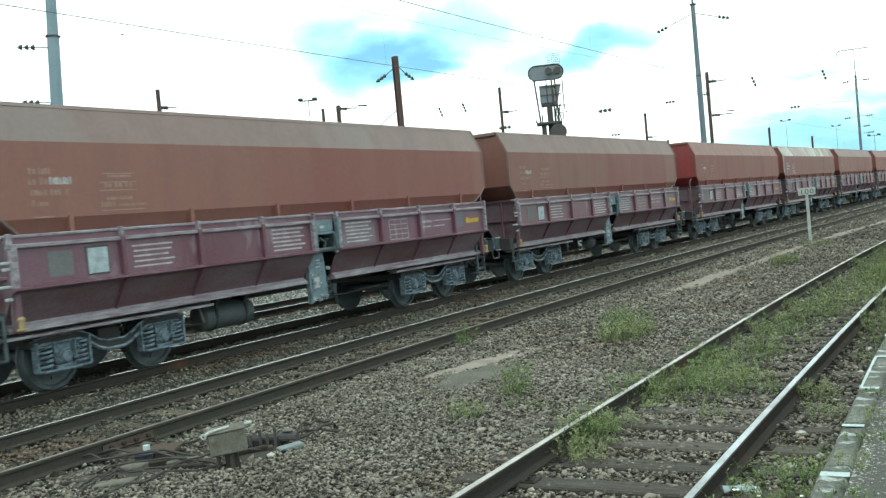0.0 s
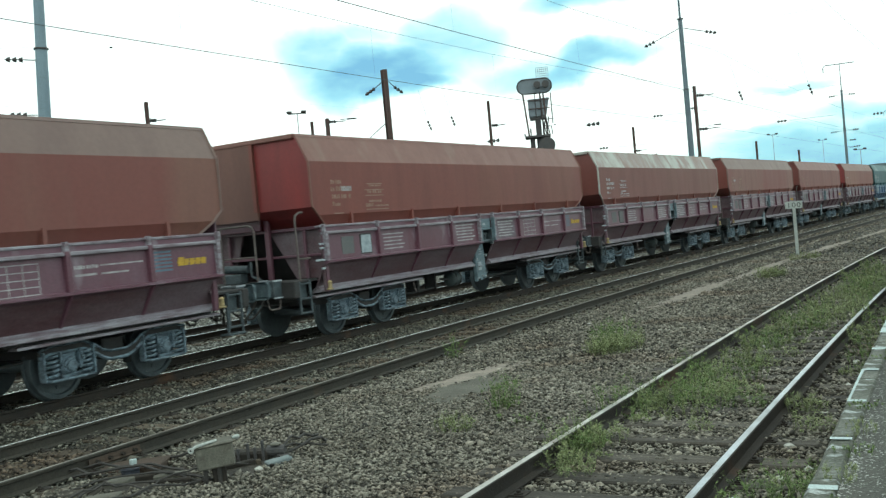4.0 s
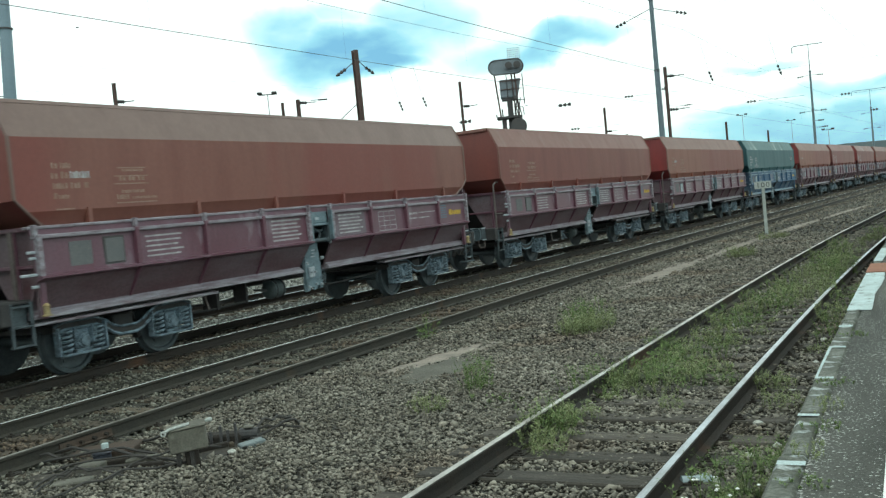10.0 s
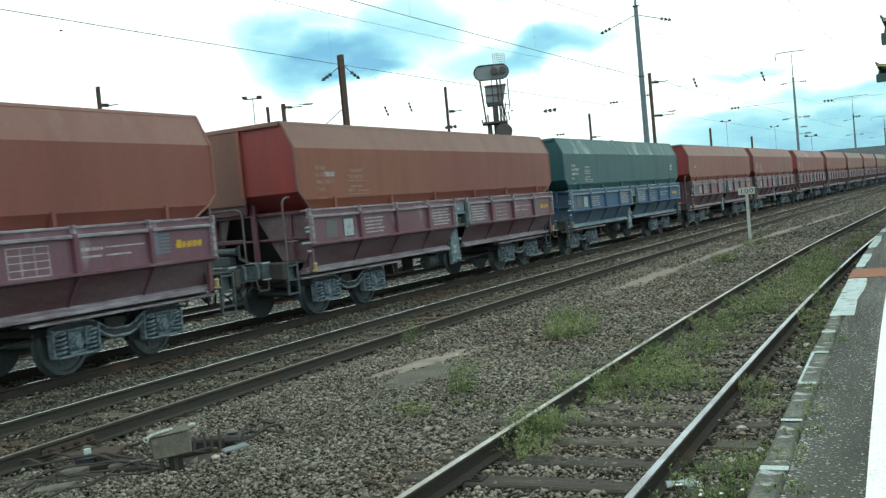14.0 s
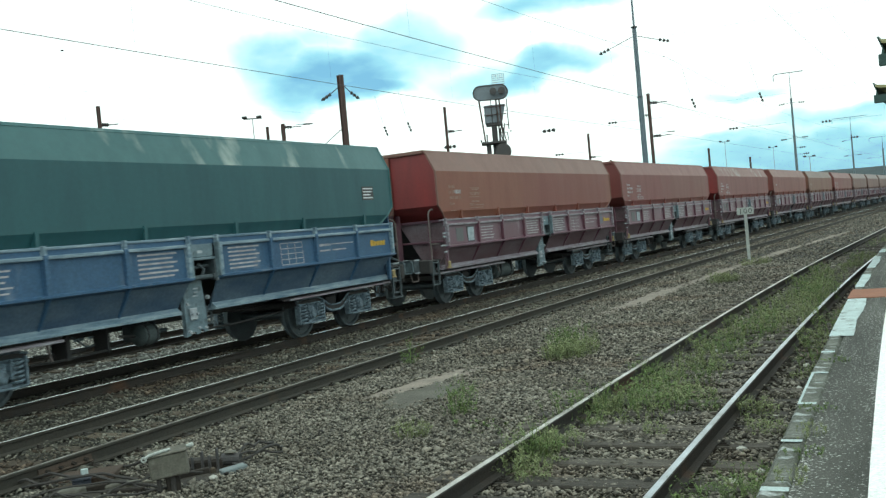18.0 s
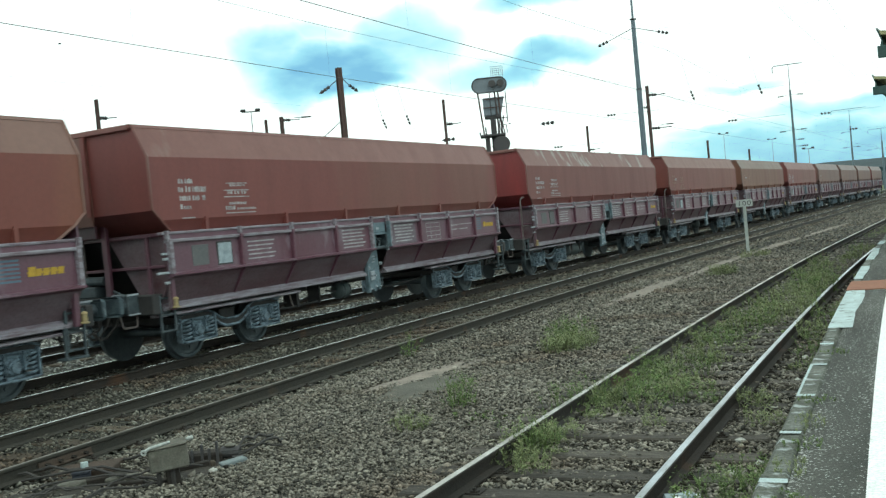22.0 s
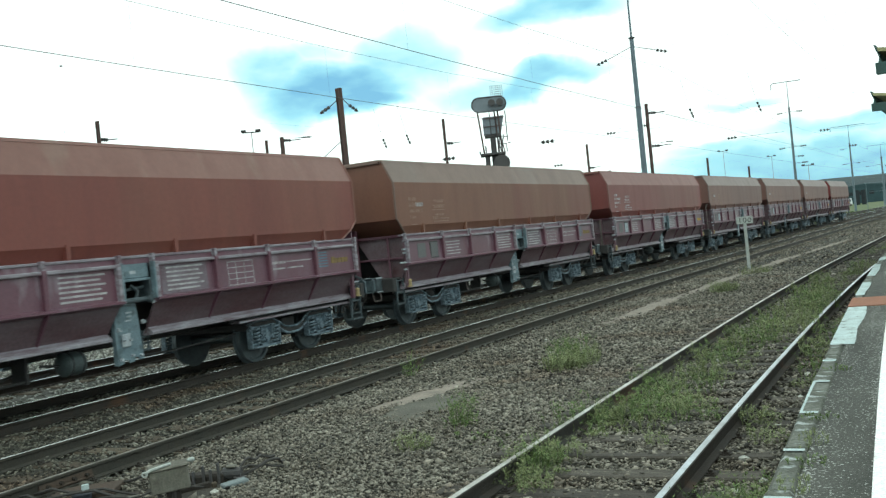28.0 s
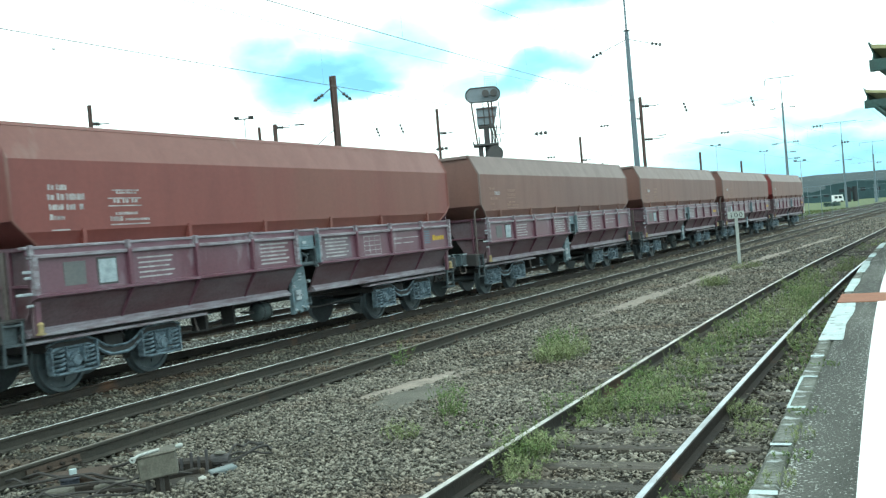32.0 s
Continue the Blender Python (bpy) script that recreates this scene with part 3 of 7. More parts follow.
def build_ground():
    # one sheet to the horizon: a fine grid near the tracks, coarse rings outside
    xs = sorted(set([-2500, -1200, -600, -300, -150, -80, -50] + [-34 + 0.5 * i for i in range(100)] + [25, 50, 100, 200, 400, 800, 1600, 2500]))
    yy = sorted(set([-1500, -600, -250, -100, -50, -20] + [-6 + 0.5 * i for i in range(150)] + [70 + 5 * i for i in range(40)] + [300, 400, 600, 900, 1400, 2200, 3500]))
    v, f = [], []
    for y in yy:
        for x in xs:
            z = GROUND_Z - 0.03 + 0.05 * noise.noise((x * 0.35, y * 0.35, 0)) + 0.02 * noise.noise((x * 1.3, y * 1.3, 4))
            if not (-34 <= x <= 16 and -6 <= y <= 70):
                z = GROUND_Z - 0.05
            v.append((x, y, z))
    n = len(xs)
    for j in range(len(yy) - 1):
        for i in range(n - 1):
            f.append((j * n + i, j * n + i + 1, (j + 1) * n + i + 1, (j + 1) * n + i))
    me = bpy.data.meshes.new("ground")
    me.from_pydata(v, [], f)
    # the dark sheet stands in for shade between the loose stones
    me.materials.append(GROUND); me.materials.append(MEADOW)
    for p in me.polygons:
        c = p.center
        y = min(max(c.y, -50), FAR)
        lat = c.x - np.interp(y, GY, GX)
        if c.y > 62 and lat < -13.9 - 0.0 * y or c.y > 260 or abs(c.x) > 160:
            p.material_index = 1
    me.shade_smooth()
    thing("ground", "grey-brown railway ballast and gravel, meadow beyond the tracks", "ground", kind="structure", mesh=me)


def build_track(lateral, top, name, label, sleeper_mat, first, last, single, bedded=True, band=0.027, side_mat=None):
    """A track: two rails swept along the line, sleepers single where the camera passes."""
    tr = thing(name, label, "railway track", kind="structure")
    for side in (-1, 1):
        c = lateral + side * 0.7535
        g = Geo()
        ss = steps(-40, FAR - 25, 1.5)
        prof = [(-0.070, -0.150), (0.070, -0.150), (0.070, -0.138), (0.010, -0.122), (0.010, -0.040), (0.034, -0.028), (0.036, -0.006), (0.030, -0.001), (-0.030, -0.001), (-0.036, -0.006), (-0.034, -0.028), (-0.010, -0.040), (-0.010, -0.122), (-0.070, -0.138)]
        swept(g, [(c + l, z) for l, z in prof], ss)
        rail = part("rail", g.mesh("rail", side_mat or RUST, smooth=False), tr)
        g = Geo()
        swept(g, [(c - band, -0.001), (c - band * 0.8, 0.0025), (c + band * 0.8, 0.0025), (c + band, -0.001)], ss)
        part("running_surface", g.mesh("running_surface", top[side > 0]), rail)
    if bedded:
        g = Geo()
        swept(g, [(lateral - 2.0, -0.30), (lateral + 2.0, -0.30), (lateral + 1.55, -0.188), (lateral - 1.55, -0.188)], steps(-40, FAR - 25, 2.0))
        # same dark colour, so the gaps in the filled bed look shaded
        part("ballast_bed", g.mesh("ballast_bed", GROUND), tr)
    # sleepers
    g = Geo().cbox(-0.125, 0.125, -1.27, 1.27, -0.29, -0.152, 0.014)
    sm = g.mesh("sleeper", sleeper_mat)
    clip = Geo()
    for y in (-0.7535, 0.7535):
        clip.cbox(-0.075, 0.075, y - 0.17, y + 0.17, -0.153, -0.139, 0.004)
        for dx, dy in ((-0.045, -0.12), (0.045, 0.12)):
            clip.rod((dx, y + dy, -0.142), (dx, y + dy, -0.105), 0.017, 6)
            clip.box(dx - 0.022, dx + 0.022, y + dy - 0.03, y + dy + 0.03, -0.139, -0.126)
    cm = clip.mesh("rail_fastening", RUST)
    rng = random.Random(len(name))
    far = Geo()
    s = first
    while s < last:
        m = on_line(s + rng.uniform(-0.03, 0.03), lateral + rng.uniform(-0.03, 0.03), rng.uniform(-0.012, 0.0), rng.uniform(-1.0, 1.0))
        if single[0] < s < single[1]:
            sl = part("sleeper", sm, tr, m)
            part("rail_fastening", cm, sl)
        else:
            far.box(-0.125, 0.125, -1.27, 1.27, -0.29, -0.155, turn=m)
        s += 0.62
    if far.v:
        tagged(part("distant_sleepers", far.mesh("distant_sleepers", sleeper_mat), tr), kind="stuff")
    return tr


def stones(name, label, count, region, size, seed, mat, z0=GROUND_Z):
    """Loose broken stones: small irregular octahedra, one joined mesh."""
    rng = np.random.default_rng(seed)
    base = np.array([(1, 0, 0), (-1, 0, 0), (0, 1, 0), (0, -1, 0), (0, 0, 1), (0, 0, -1)], float)
    faces = np.array([(0, 2, 4), (2, 1, 4), (1, 3, 4), (3, 0, 4), (2, 0, 5), (1, 2, 5), (3, 1, 5), (0, 3, 5)])
    pos = region(rng, count)
    n = len(pos)
    r = size * np.exp(rng.normal(0, 0.35, n))
    v = base[None] * (1 + rng.uniform(-0.35, 0.35, (n, 6, 1))) * r[:, None, None] * np.array([1.30, 0.95, 0.60])
    v += rng.uniform(-0.25, 0.25, (n, 6, 3)) * r[:, None, None]
    a, b = rng.uniform(0, 6.283, n), rng.uniform(-0.6, 0.6, n)
    ca, sa, cb, sb = np.cos(a), np.sin(a), np.cos(b), np.sin(b)
    x, z = v[..., 0] * cb[:, None] + v[..., 2] * sb[:, None], -v[..., 0] * sb[:, None] + v[..., 2] * cb[:, None]
    y = v[..., 1]
    v = np.stack([x * ca[:, None] - y * sa[:, None], x * sa[:, None] + y * ca[:, None], z], -1)
    v += pos[:, None, :] + np.array([0, 0, 0.0])
    f = (faces[None] + 6 * np.arange(n)[:, None, None]).reshape(-1, 3)
    me = bpy.data.meshes.new(name)
    me.vertices.add(n * 6); me.vertices.foreach_set("co", v.reshape(-1))
    me.loops.add(f.size); me.loops.foreach_set("vertex_index", f.reshape(-1))
    me.polygons.add(len(f)); me.polygons.foreach_set("loop_start", np.arange(0, f.size, 3))
    me.update(calc_edges=True)
    me.materials.append(mat)
    return thing(name, label, "gravel", kind="stuff", mesh=me)


def lateral_region(l0, l1, s0, s1, z, power=1.6, bare=()):
    """Random places between two laterals; denser near the camera; bare: dirt patches as (s, lateral, half length, half width, slant)."""
    def region(rng, n):
        s = s0 + (s1 - s0) * rng.random(n) ** power
        l = rng.uniform(l0, l1, n)
        keep = np.ones(n, bool)
        for bs, bl, hs, hl, slant in bare:
            keep &= ((s - bs) / hs) ** 2 + ((l - bl + slant * (s - bs) / hs) / hl) ** 2 > rng.uniform(0.25, 1.35, n) * (1 + 0.45 * np.sin(s * 7.3 + l * 5) * np.sin(l * 13 - s * 3.1))
        s, l = s[keep], l[keep]
        y = np.interp(s, GS, GY)
        x, k = np.interp(y, GY, GX), np.interp(y, GY, GSL)
        q = np.hypot(1, k)
        return np.stack([x + l / q, y - l * k / q, z(l) + rng.normal(0, 0.012, len(s))], -1)
    return region


# s, lateral, half length, half width, slant across the line, surface
PATCHES = ((6.45, -6.95, 0.75, 0.75, 0.0, OILY), (7.0, -6.15, 0.45, 0.30, 0.0, OILY), (11.70, -6.32, 1.75, 0.36, -0.38, SAND), (10.95, -5.86, 1.20, 0.72, 0.12, BARE),
           (23.2, -6.2, 4.1, 0.43, 0.0, SAND), (30.5, -6.15, 5.2, 0.36, 0.0, SAND), (39.5, -6.0, 4.8, 0.27, -0.1, SAND), (50.0, -5.6, 7.0, 0.24, -0.2, SAND))
DIRT = tuple((s, l, hs * 0.95, hl * 0.8, sl) for s, l, hs, hl, sl, m in PATCHES)


def build_dirt():
    for j, (s, l, hs, hl, slant, mat) in enumerate(PATCHES):
        n = 140
        ring = []
        for i in range(n):
            a = 2 * math.pi * i / n
            k = 1 + 0.6 * noise.noise((math.cos(a) * 2.6 + 9 * j, math.sin(a) * 2.6, 2)) + 0.45 * noise.noise((math.cos(a) * 7, math.sin(a) * 7, 5 + j)) + 0.30 * noise.noise((math.cos(a) * 19, math.sin(a) * 19, 8 + j))
            ring.append(along(s + hs * k * math.cos(a), l + hl * k * math.sin(a) - slant * k * math.cos(a), GROUND_Z + 0.002))
        c = along(s, l, GROUND_Z + 0.020)
        g = Geo().add(ring + [c], [(i, (i + 1) % n, n) for i in range(n)])
        thing("dirt_patch", "pale sandy dirt trodden between the ballast stones" if mat is SAND else "bare dark dirt between the ballast stones", "dirt", kind="stuff", mesh=g.mesh("dirt_patch", mat, smooth=True))


# ---- platform ----
# the platform stands slightly askew of the tracks
EDGE, ASKEW = -0.73, -0.0225


def askew(s):
    return ASKEW * max(-12.0, min(s, 32.0))


def edge_at(s):
    """Lateral of the platform's edge."""
    return EDGE + askew(s)


def build_platform():
    pf = thing("platform", "asphalt station platform with a worn concrete kerb", "platform", kind="structure")
    ss = steps(-30, 160, 2.0)
    g = Geo()
    swept(g, [(0.16, -0.4), (9.0, -0.4), (9.0, PLATFORM_Z + 0.02), (0.16, PLATFORM_Z)], ss, shift=edge_at)
    part("asphalt_surface", g.mesh("asphalt_surface", ASPHALT), pf)
    # kerb stones, one by one
    meshes = []
    for i in range(4):
        k = Geo().cbox(-0.497, 0.497, -0.16, 0.0, -0.42, 0.006, 0.018 + 0.006 * i)
        meshes.append(k.mesh("kerb_stone", CONCRETE))
    rng = random.Random(5)
    s = -8.0
    while s < 70:
        part("kerb_stone", rng.choice(meshes), pf, on_line(s, edge_at(s), PLATFORM_Z + rng.uniform(-0.008, 0.004), rng.uniform(-0.3, 0.3) + (1.29 if s < 32 else 0.0)))
        s += 1.0
    g = Geo()
    swept(g, [(0.0, -0.4), (0.16, -0.4), (0.16, PLATFORM_Z), (0.0, PLATFORM_Z)], steps(69.5, 160, 2), shift=edge_at)
    part("distant_kerb", g.mesh("distant_kerb", CONCRETE), pf)
    # safety line
    g = Geo()
    swept(g, [(-0.19, PLATFORM_Z + 0.001), (-0.19, PLATFORM_Z + 0.006), (0.39, PLATFORM_Z + 0.012), (0.39, PLATFORM_Z + 0.001)], ss, shift=askew)
    part("safety_line", g.mesh("safety_line", LINE_WHITE), pf, label="broad white safety line")
    # worn white paint on the kerb: start, end, inner width
    for a, b, w in ((5.28, 5.36, 0.15), (6.38, 6.44, 0.14), (7.55, 7.62, 0.15), (7.62, 8.88, 0.035), (8.88, 8.95, 0.15), (10.05, 10.14, 0.13), (11.2, 15.1, 0.26), (16.9, 19.5, 0.17), (21.0, 24.5, 0.17), (26.0, 27.5, 0.16), (30, 33, 0.17), (36, 39, 0.17), (43, 47, 0.17)):
        g = Geo()
        n = max(3, int((b - a) * 12))
        rows = []
        for i in range(n + 1):
            s = a + (b - a) * i / n
            k = w * (1 + 0.32 * noise.noise((s * 0.55, w * 7, 0)) + 0.04 * noise.noise((s * 5.0, w * 7, 5)))
            rows.append((along(s, edge_at(s) + 0.012, PLATFORM_Z + 0.010), along(s, edge_at(s) + k, PLATFORM_Z + 0.010)))
        g.add([p for r in rows for p in r], [(2 * i, 2 * i + 1, 2 * i + 3, 2 * i + 2) for i in range(n)])
        part("painted_mark", g.mesh("painted_mark", WORN_WHITE), pf)
    g = Geo()
    swept(g, [(0.005, PLATFORM_Z - 0.05), (-0.004, PLATFORM_Z + 0.012), (3.6, PLATFORM_Z + 0.016), (3.6, PLATFORM_Z - 0.05)], [15.2, 15.8, 16.5], shift=edge_at)
    part("crossing_plate", g.mesh("crossing_plate", RUSTPLATE), pf, label="rust-red strip across the platform")


# ---- hopper wagons ----
HALF, PITCH = 6.63, 14.905
W = {}      # shared meshes


def both(make):
    """Builds a piece for both sides: make(geo, side)."""
    g = Geo()
    for side in (-1, 1):
        make(g, side)
    return g


BAYS = ((-6.42, -4.62, -3.10, -1.62, -0.22), (0.48, 1.95, 3.42, 4.92, 6.42))


def wagon_meshes():
    # upper hopper: side plates upright, a sloped shoulder on top, ends upright above and sloping in below
    def shell(z, x, y):
        return [(-x, -y, z), (x, -y, z), (x, y, z), (-x, y, z)]
    lv = [shell(2.10, 6.10, 1.31), shell(2.34, 6.44, 1.42), shell(2.50, HALF, 1.42), shell(3.35, HALF, 1.42)]
    g = Geo()
    g.add([p for r in lv for p in r], [(4 * i + k, 4 * i + (k + 1) % 4, 4 * i + 4 + (k + 1) % 4, 4 * i + 4 + k) for i in range(3) for k in (0, 2)] + [(3, 2, 1, 0)])
    W["hopper_side"] = g.trimmed().mesh("hopper_side", PAINT["rust"][0])
    for x in (-1, 1):
        g = Geo()
        k = 1 if x > 0 else 3
        g.add([p for r in lv for p in r], [(4 * i + k, 4 * i + (k + 1) % 4, 4 * i + 4 + (k + 1) % 4, 4 * i + 4 + k) for i in range(3)])
        a = [(x * HALF, -1.42, 3.35), (x * HALF, 1.42, 3.35), (x * HALF, 1.17, 3.87), (x * HALF, -1.17, 3.87)]
        g.add(a, [(0, 1, 2, 3)])
        W["hopper_end_" + ("front" if x > 0 else "rear")] = g.trimmed().mesh("hopper_end", PAINT["rust"][0])
        W["end_rib_" + ("front" if x > 0 else "rear")] = Geo().box(min(x * HALF, x * (HALF + 0.05)), max(x * HALF, x * (HALF + 0.05)), -0.04, 0.04, 2.5, 3.8).mesh("end_rib", PAINT["rust"][0])
    g = Geo()
    for s in (-1, 1):
        p = [(-HALF, s * 1.42, 3.35), (HALF, s * 1.42, 3.35), (HALF, s * 1.17, 3.87), (-HALF, s * 1.17, 3.87), (-HALF, s * 1.40, 3.34), (HALF, s * 1.40, 3.34), (HALF, s * 1.14, 3.85), (-HALF, s * 1.14, 3.85)]
        g.add(p, [(0, 1, 2, 3), (4, 7, 6, 5), (0, 4, 5, 1), (3, 2, 6, 7)])
    W["shoulder"] = g.pieces("shoulder", PAINT["rust"][1])
    g = Geo()
    for s in (-1, 1):
        g.prism([(s * 1.192, 3.838), (s * 1.160, 3.890), (s * 1.125, 3.898), (s * 1.110, 3.880), (s * 1.130, 3.835)], -HALF - 0.03, HALF + 0.03, "x")
        g.cbox(s * HALF - 0.065, s * HALF + 0.065, -1.125, 1.125, 3.80, 3.892, 0.014)
    W["top_rim"] = g.pieces("top_rim", PAINT["rust"][1])
    g = Geo()
    n = 14
    v, f = [], []
    for i in range(n + 1):
        for j in range(5):
            x, y = -HALF + 0.06 + (2 * HALF - 0.12) * i / n, -1.12 + 2.24 * j / 4
            v.append((x, y, 3.50 + 0.16 * math.cos(y * 1.2) * (0.6 + 0.4 * math.sin(i * 1.9)) + 0.04 * noise.noise((x, y, 3))))
    for i in range(n):
        for j in range(4):
            f.append((i * 5 + j, i * 5 + j + 1, i * 5 + j + 6, i * 5 + j + 5))
    W["load"] = g.add(v, f).mesh("load", COAL, smooth=True)
    # corner seams of the hopper
    g = Geo()
    for x in (-1, 1):
        for y in (-1, 1):
            g.tube([(x * 6.10, y * 1.32, 2.10), (x * 6.44, y * 1.41, 2.34), (x * HALF, y * 1.42, 2.51), (x * HALF, y * 1.42, 3.35), (x * HALF, y * 1.17, 3.86)], 0.028, 5)
    W["corner_seam"] = g.pieces("corner_seam", PAINT["rust"][1])
    # ledge brackets above the doors
    g = Geo()
    for s in (-1, 1):
        for x in (-5.4, -3.15, -1.1, 1.1, 3.15, 5.4):
            g.box(x - 0.035, x + 0.035, min(s * 1.28, s * 1.44), max(s * 1.28, s * 1.44), 2.10, 2.37)
    W["ledge_brackets"] = g.pieces("ledge_bracket", PAINT["rust"][0])
    g = Geo()
    for s in (-1, 1):
        g.cbox(-6.5, 6.5, s * 1.39 - 0.06, s * 1.39 + 0.06, 2.105, 2.150, 0.010)
    W["top_beam"] = g.pieces("top_beam", RAIL_WINE)
    g = Geo()
    for s in (-1, 1):
        g.box(-6.46, 6.46, min(s * 1.395, s * 1.432), max(s * 1.395, s * 1.432), 2.022, 2.112)
    W["beam_web"] = g.pieces("beam_web", DOOR_WINE)
    g = Geo()
    for s in (-1, 1):
        for xs in BAYS:
            for x in xs:
                g.cbox(x - 0.028, x + 0.028, min(s * 1.425, s * 1.512), max(s * 1.425, s * 1.512), 2.015, 2.165, 0.006)
        if s < 0:
            W["rail_bracket"] = g.pieces("rail_bracket", RAIL_WINE)
            g = Geo()
    W["far_bracket"] = g.mesh("rail_bracket", RAIL_WINE)
    # inner floor and chutes seen between the doors, coloured near-black for the deep shade there
    g = Geo()
    g.add([(-6.1, -0.9, 2.10), (6.1, -0.9, 2.10), (6.1, 0.9, 2.10), (-6.1, 0.9, 2.10), (-4.0, -0.5, 1.02), (4.0, -0.5, 1.02), (4.0, 0.5, 1.02), (-4.0, 0.5, 1.02)], [(0, 1, 5, 4), (1, 2, 6, 5), (2, 3, 7, 6), (3, 0, 4, 7), (4, 5, 6, 7), (0, 3, 2, 1)])
    W["inner_chute"] = g.mesh("inner_chute", FRAME)
    for s in (-1, 1):
        for d, xs in enumerate(BAYS):
            key = ("n" if s < 0 else "f") + str(d)
            a, b = xs[0], xs[-1]
            lo = s * 1.44
            g = Geo()
            g.add([(a, lo, 2.065), (b, lo, 2.065), (b, s * 1.46, 1.46), (a, s * 1.46, 1.46), (a, s * 1.40, 2.065), (b, s * 1.40, 2.065), (b, s * 1.42, 1.46), (a, s * 1.42, 1.46)],
                  [(0, 1, 2, 3), (4, 7, 6, 5), (0, 4, 5, 1), (0, 3, 7, 4), (1, 5, 6, 2), (3, 2, 6, 7)])
            W["panel" + key] = g.mesh("door_panel", DOOR_WINE)
            # sloping lower plate
            e0, e1 = (0.0, 0.12) if d == 0 else (0.03, 0.0)
            g = Geo()
            g.add([(a, s * 1.46, 1.46), (b, s * 1.46, 1.46), (b - e1, s * 1.17, 0.93), (a + e0, s * 1.17, 0.93), (a, s * 1.42, 1.46), (b, s * 1.42, 1.46), (b - e1, s * 1.13, 0.93), (a + e0, s * 1.13, 0.93)],
                  [(0, 1, 2, 3), (4, 7, 6, 5), (0, 3, 7, 4), (1, 5, 6, 2), (3, 2, 6, 7)])
            W["chute" + key] = g.mesh("lower_plate", CHUTE_WINE)
            g = Geo()
            g.cbox(a - 0.02, b + 0.02, min(s * 1.40, s * 1.50), max(s * 1.40, s * 1.50), 1.972, 2.028, 0.010)
            W["head" + key] = g.mesh("head_rail", RAIL_WINE)
            g = Geo()
            g.prism([(s * 1.42, 1.40), (s * 1.545, 1.445), (s * 1.545, 1.475), (s * 1.44, 1.50)], a, b, "x")
            W["fold" + key] = g.mesh("fold_rail", DOOR_WINE)
            W["post" + key] = Geo().cbox(-0.04, 0.04, min(s * 1.43, s * 1.525), max(s * 1.43, s * 1.525), 1.47, 2.035, 0.008).mesh("door_post", DOOR_WINE)
            g = Geo()
            for x in xs:
                xx = min(max(x, a + 0.04), b - 0.04)
                g.cbox(xx - 0.04, xx + 0.04, min(s * 1.43, s * 1.525), max(s * 1.43, s * 1.525), 1.47, 2.035, 0.008)
                g.prism([(s * 1.45, 1.45), (s * 1.53, 1.44), (s * 1.20, 0.95), (s * 1.16, 0.95)], xx - 0.018, xx + 0.018, "x")
            W["posts" + key] = g.mesh("door_post", DOOR_WINE)
            # gusset: a triangle under the fold
            W["gusset" + key] = Geo().prism([(s * 1.45, 1.45), (s * 1.53, 1.44), (s * 1.20, 0.95), (s * 1.16, 0.95)], -0.018, 0.018, "x").mesh("gusset", DOOR_WINE)
            g = Geo()
            g.prism([(s * 1.10, 0.950), (s * 1.205, 1.025), (s * 1.315, 0.935), (s * 1.315, 0.900), (s * 1.10, 0.885)], a + e0, b - e1, "x")
            W["sill" + key] = g.mesh("bottom_edge", RAIL_WINE)
    # underframe
    g = Geo()
    g.cbox(-6.6, 6.6, -0.28, 0.28, 0.72, 1.02, 0.02)
    for x in (-4.55, 4.55):
        g.cbox(x - 0.25, x + 0.25, -1.0, 1.0, 0.78, 1.0, 0.02)
    for s in (-1, 1):
        for x0, x1 in ((-6.5, -2.6), (2.6, 6.5)):
            g.cbox(x0, x1, s * 1.06 - 0.05, s * 1.06 + 0.05, 0.83, 0.93, 0.01)
    W["underframe"] = g.pieces("underframe_beam", FRAME)
    # solebar ledge, worn bright over the bogies
    g = Geo()
    for s in (-1, 1):
        for x0, x1 in ((-6.55, -2.7), (2.7, 6.55)):
            g.cbox(x0, x1, s * 1.16 - 0.10, s * 1.16 + 0.10, 0.80, 0.845, 0.008)
    W["solebar_ledge"] = g.pieces("solebar_ledge", RAIL_WINE)
    # wheelset
    g = Geo()
    for s in (-1, 1):
        g.lathe([(s * 0.675, 0.49), (s * 0.71, 0.485), (s * 0.715, 0.462), (s * 0.805, 0.457), (s * 0.81, 0.40), (s * 0.775, 0.385), (s * 0.765, 0.22), (s * 0.80, 0.15), (s * 0.83, 0.11)], (0, 0, 0), "y", 28)
        for i in range(4):
            a = i * math.pi / 2
            g.rod((0.29 * math.cos(a), s * 0.755, 0.29 * math.sin(a)), (0.29 * math.cos(a), s * 0.785, 0.29 * math.sin(a)), 0.035, 8)
    g.rod((0, -1.0, 0), (0, 1.0, 0), 0.08, 12)
    W["wheelset"] = g.mesh("wheelset", WHEEL, smooth=True)
    # bogie side frame: a deep-drawn beam, high over the axle boxes and dropped between the wheels
    def sideframe(g, s):
        top = [(-1.38, 0.72), (-1.20, 0.765), (-0.62, 0.765), (-0.46, 0.70), (-0.30, 0.60), (-0.16, 0.555), (0.16, 0.555), (0.30, 0.60), (0.46, 0.70), (0.62, 0.765), (1.20, 0.765), (1.38, 0.72)]
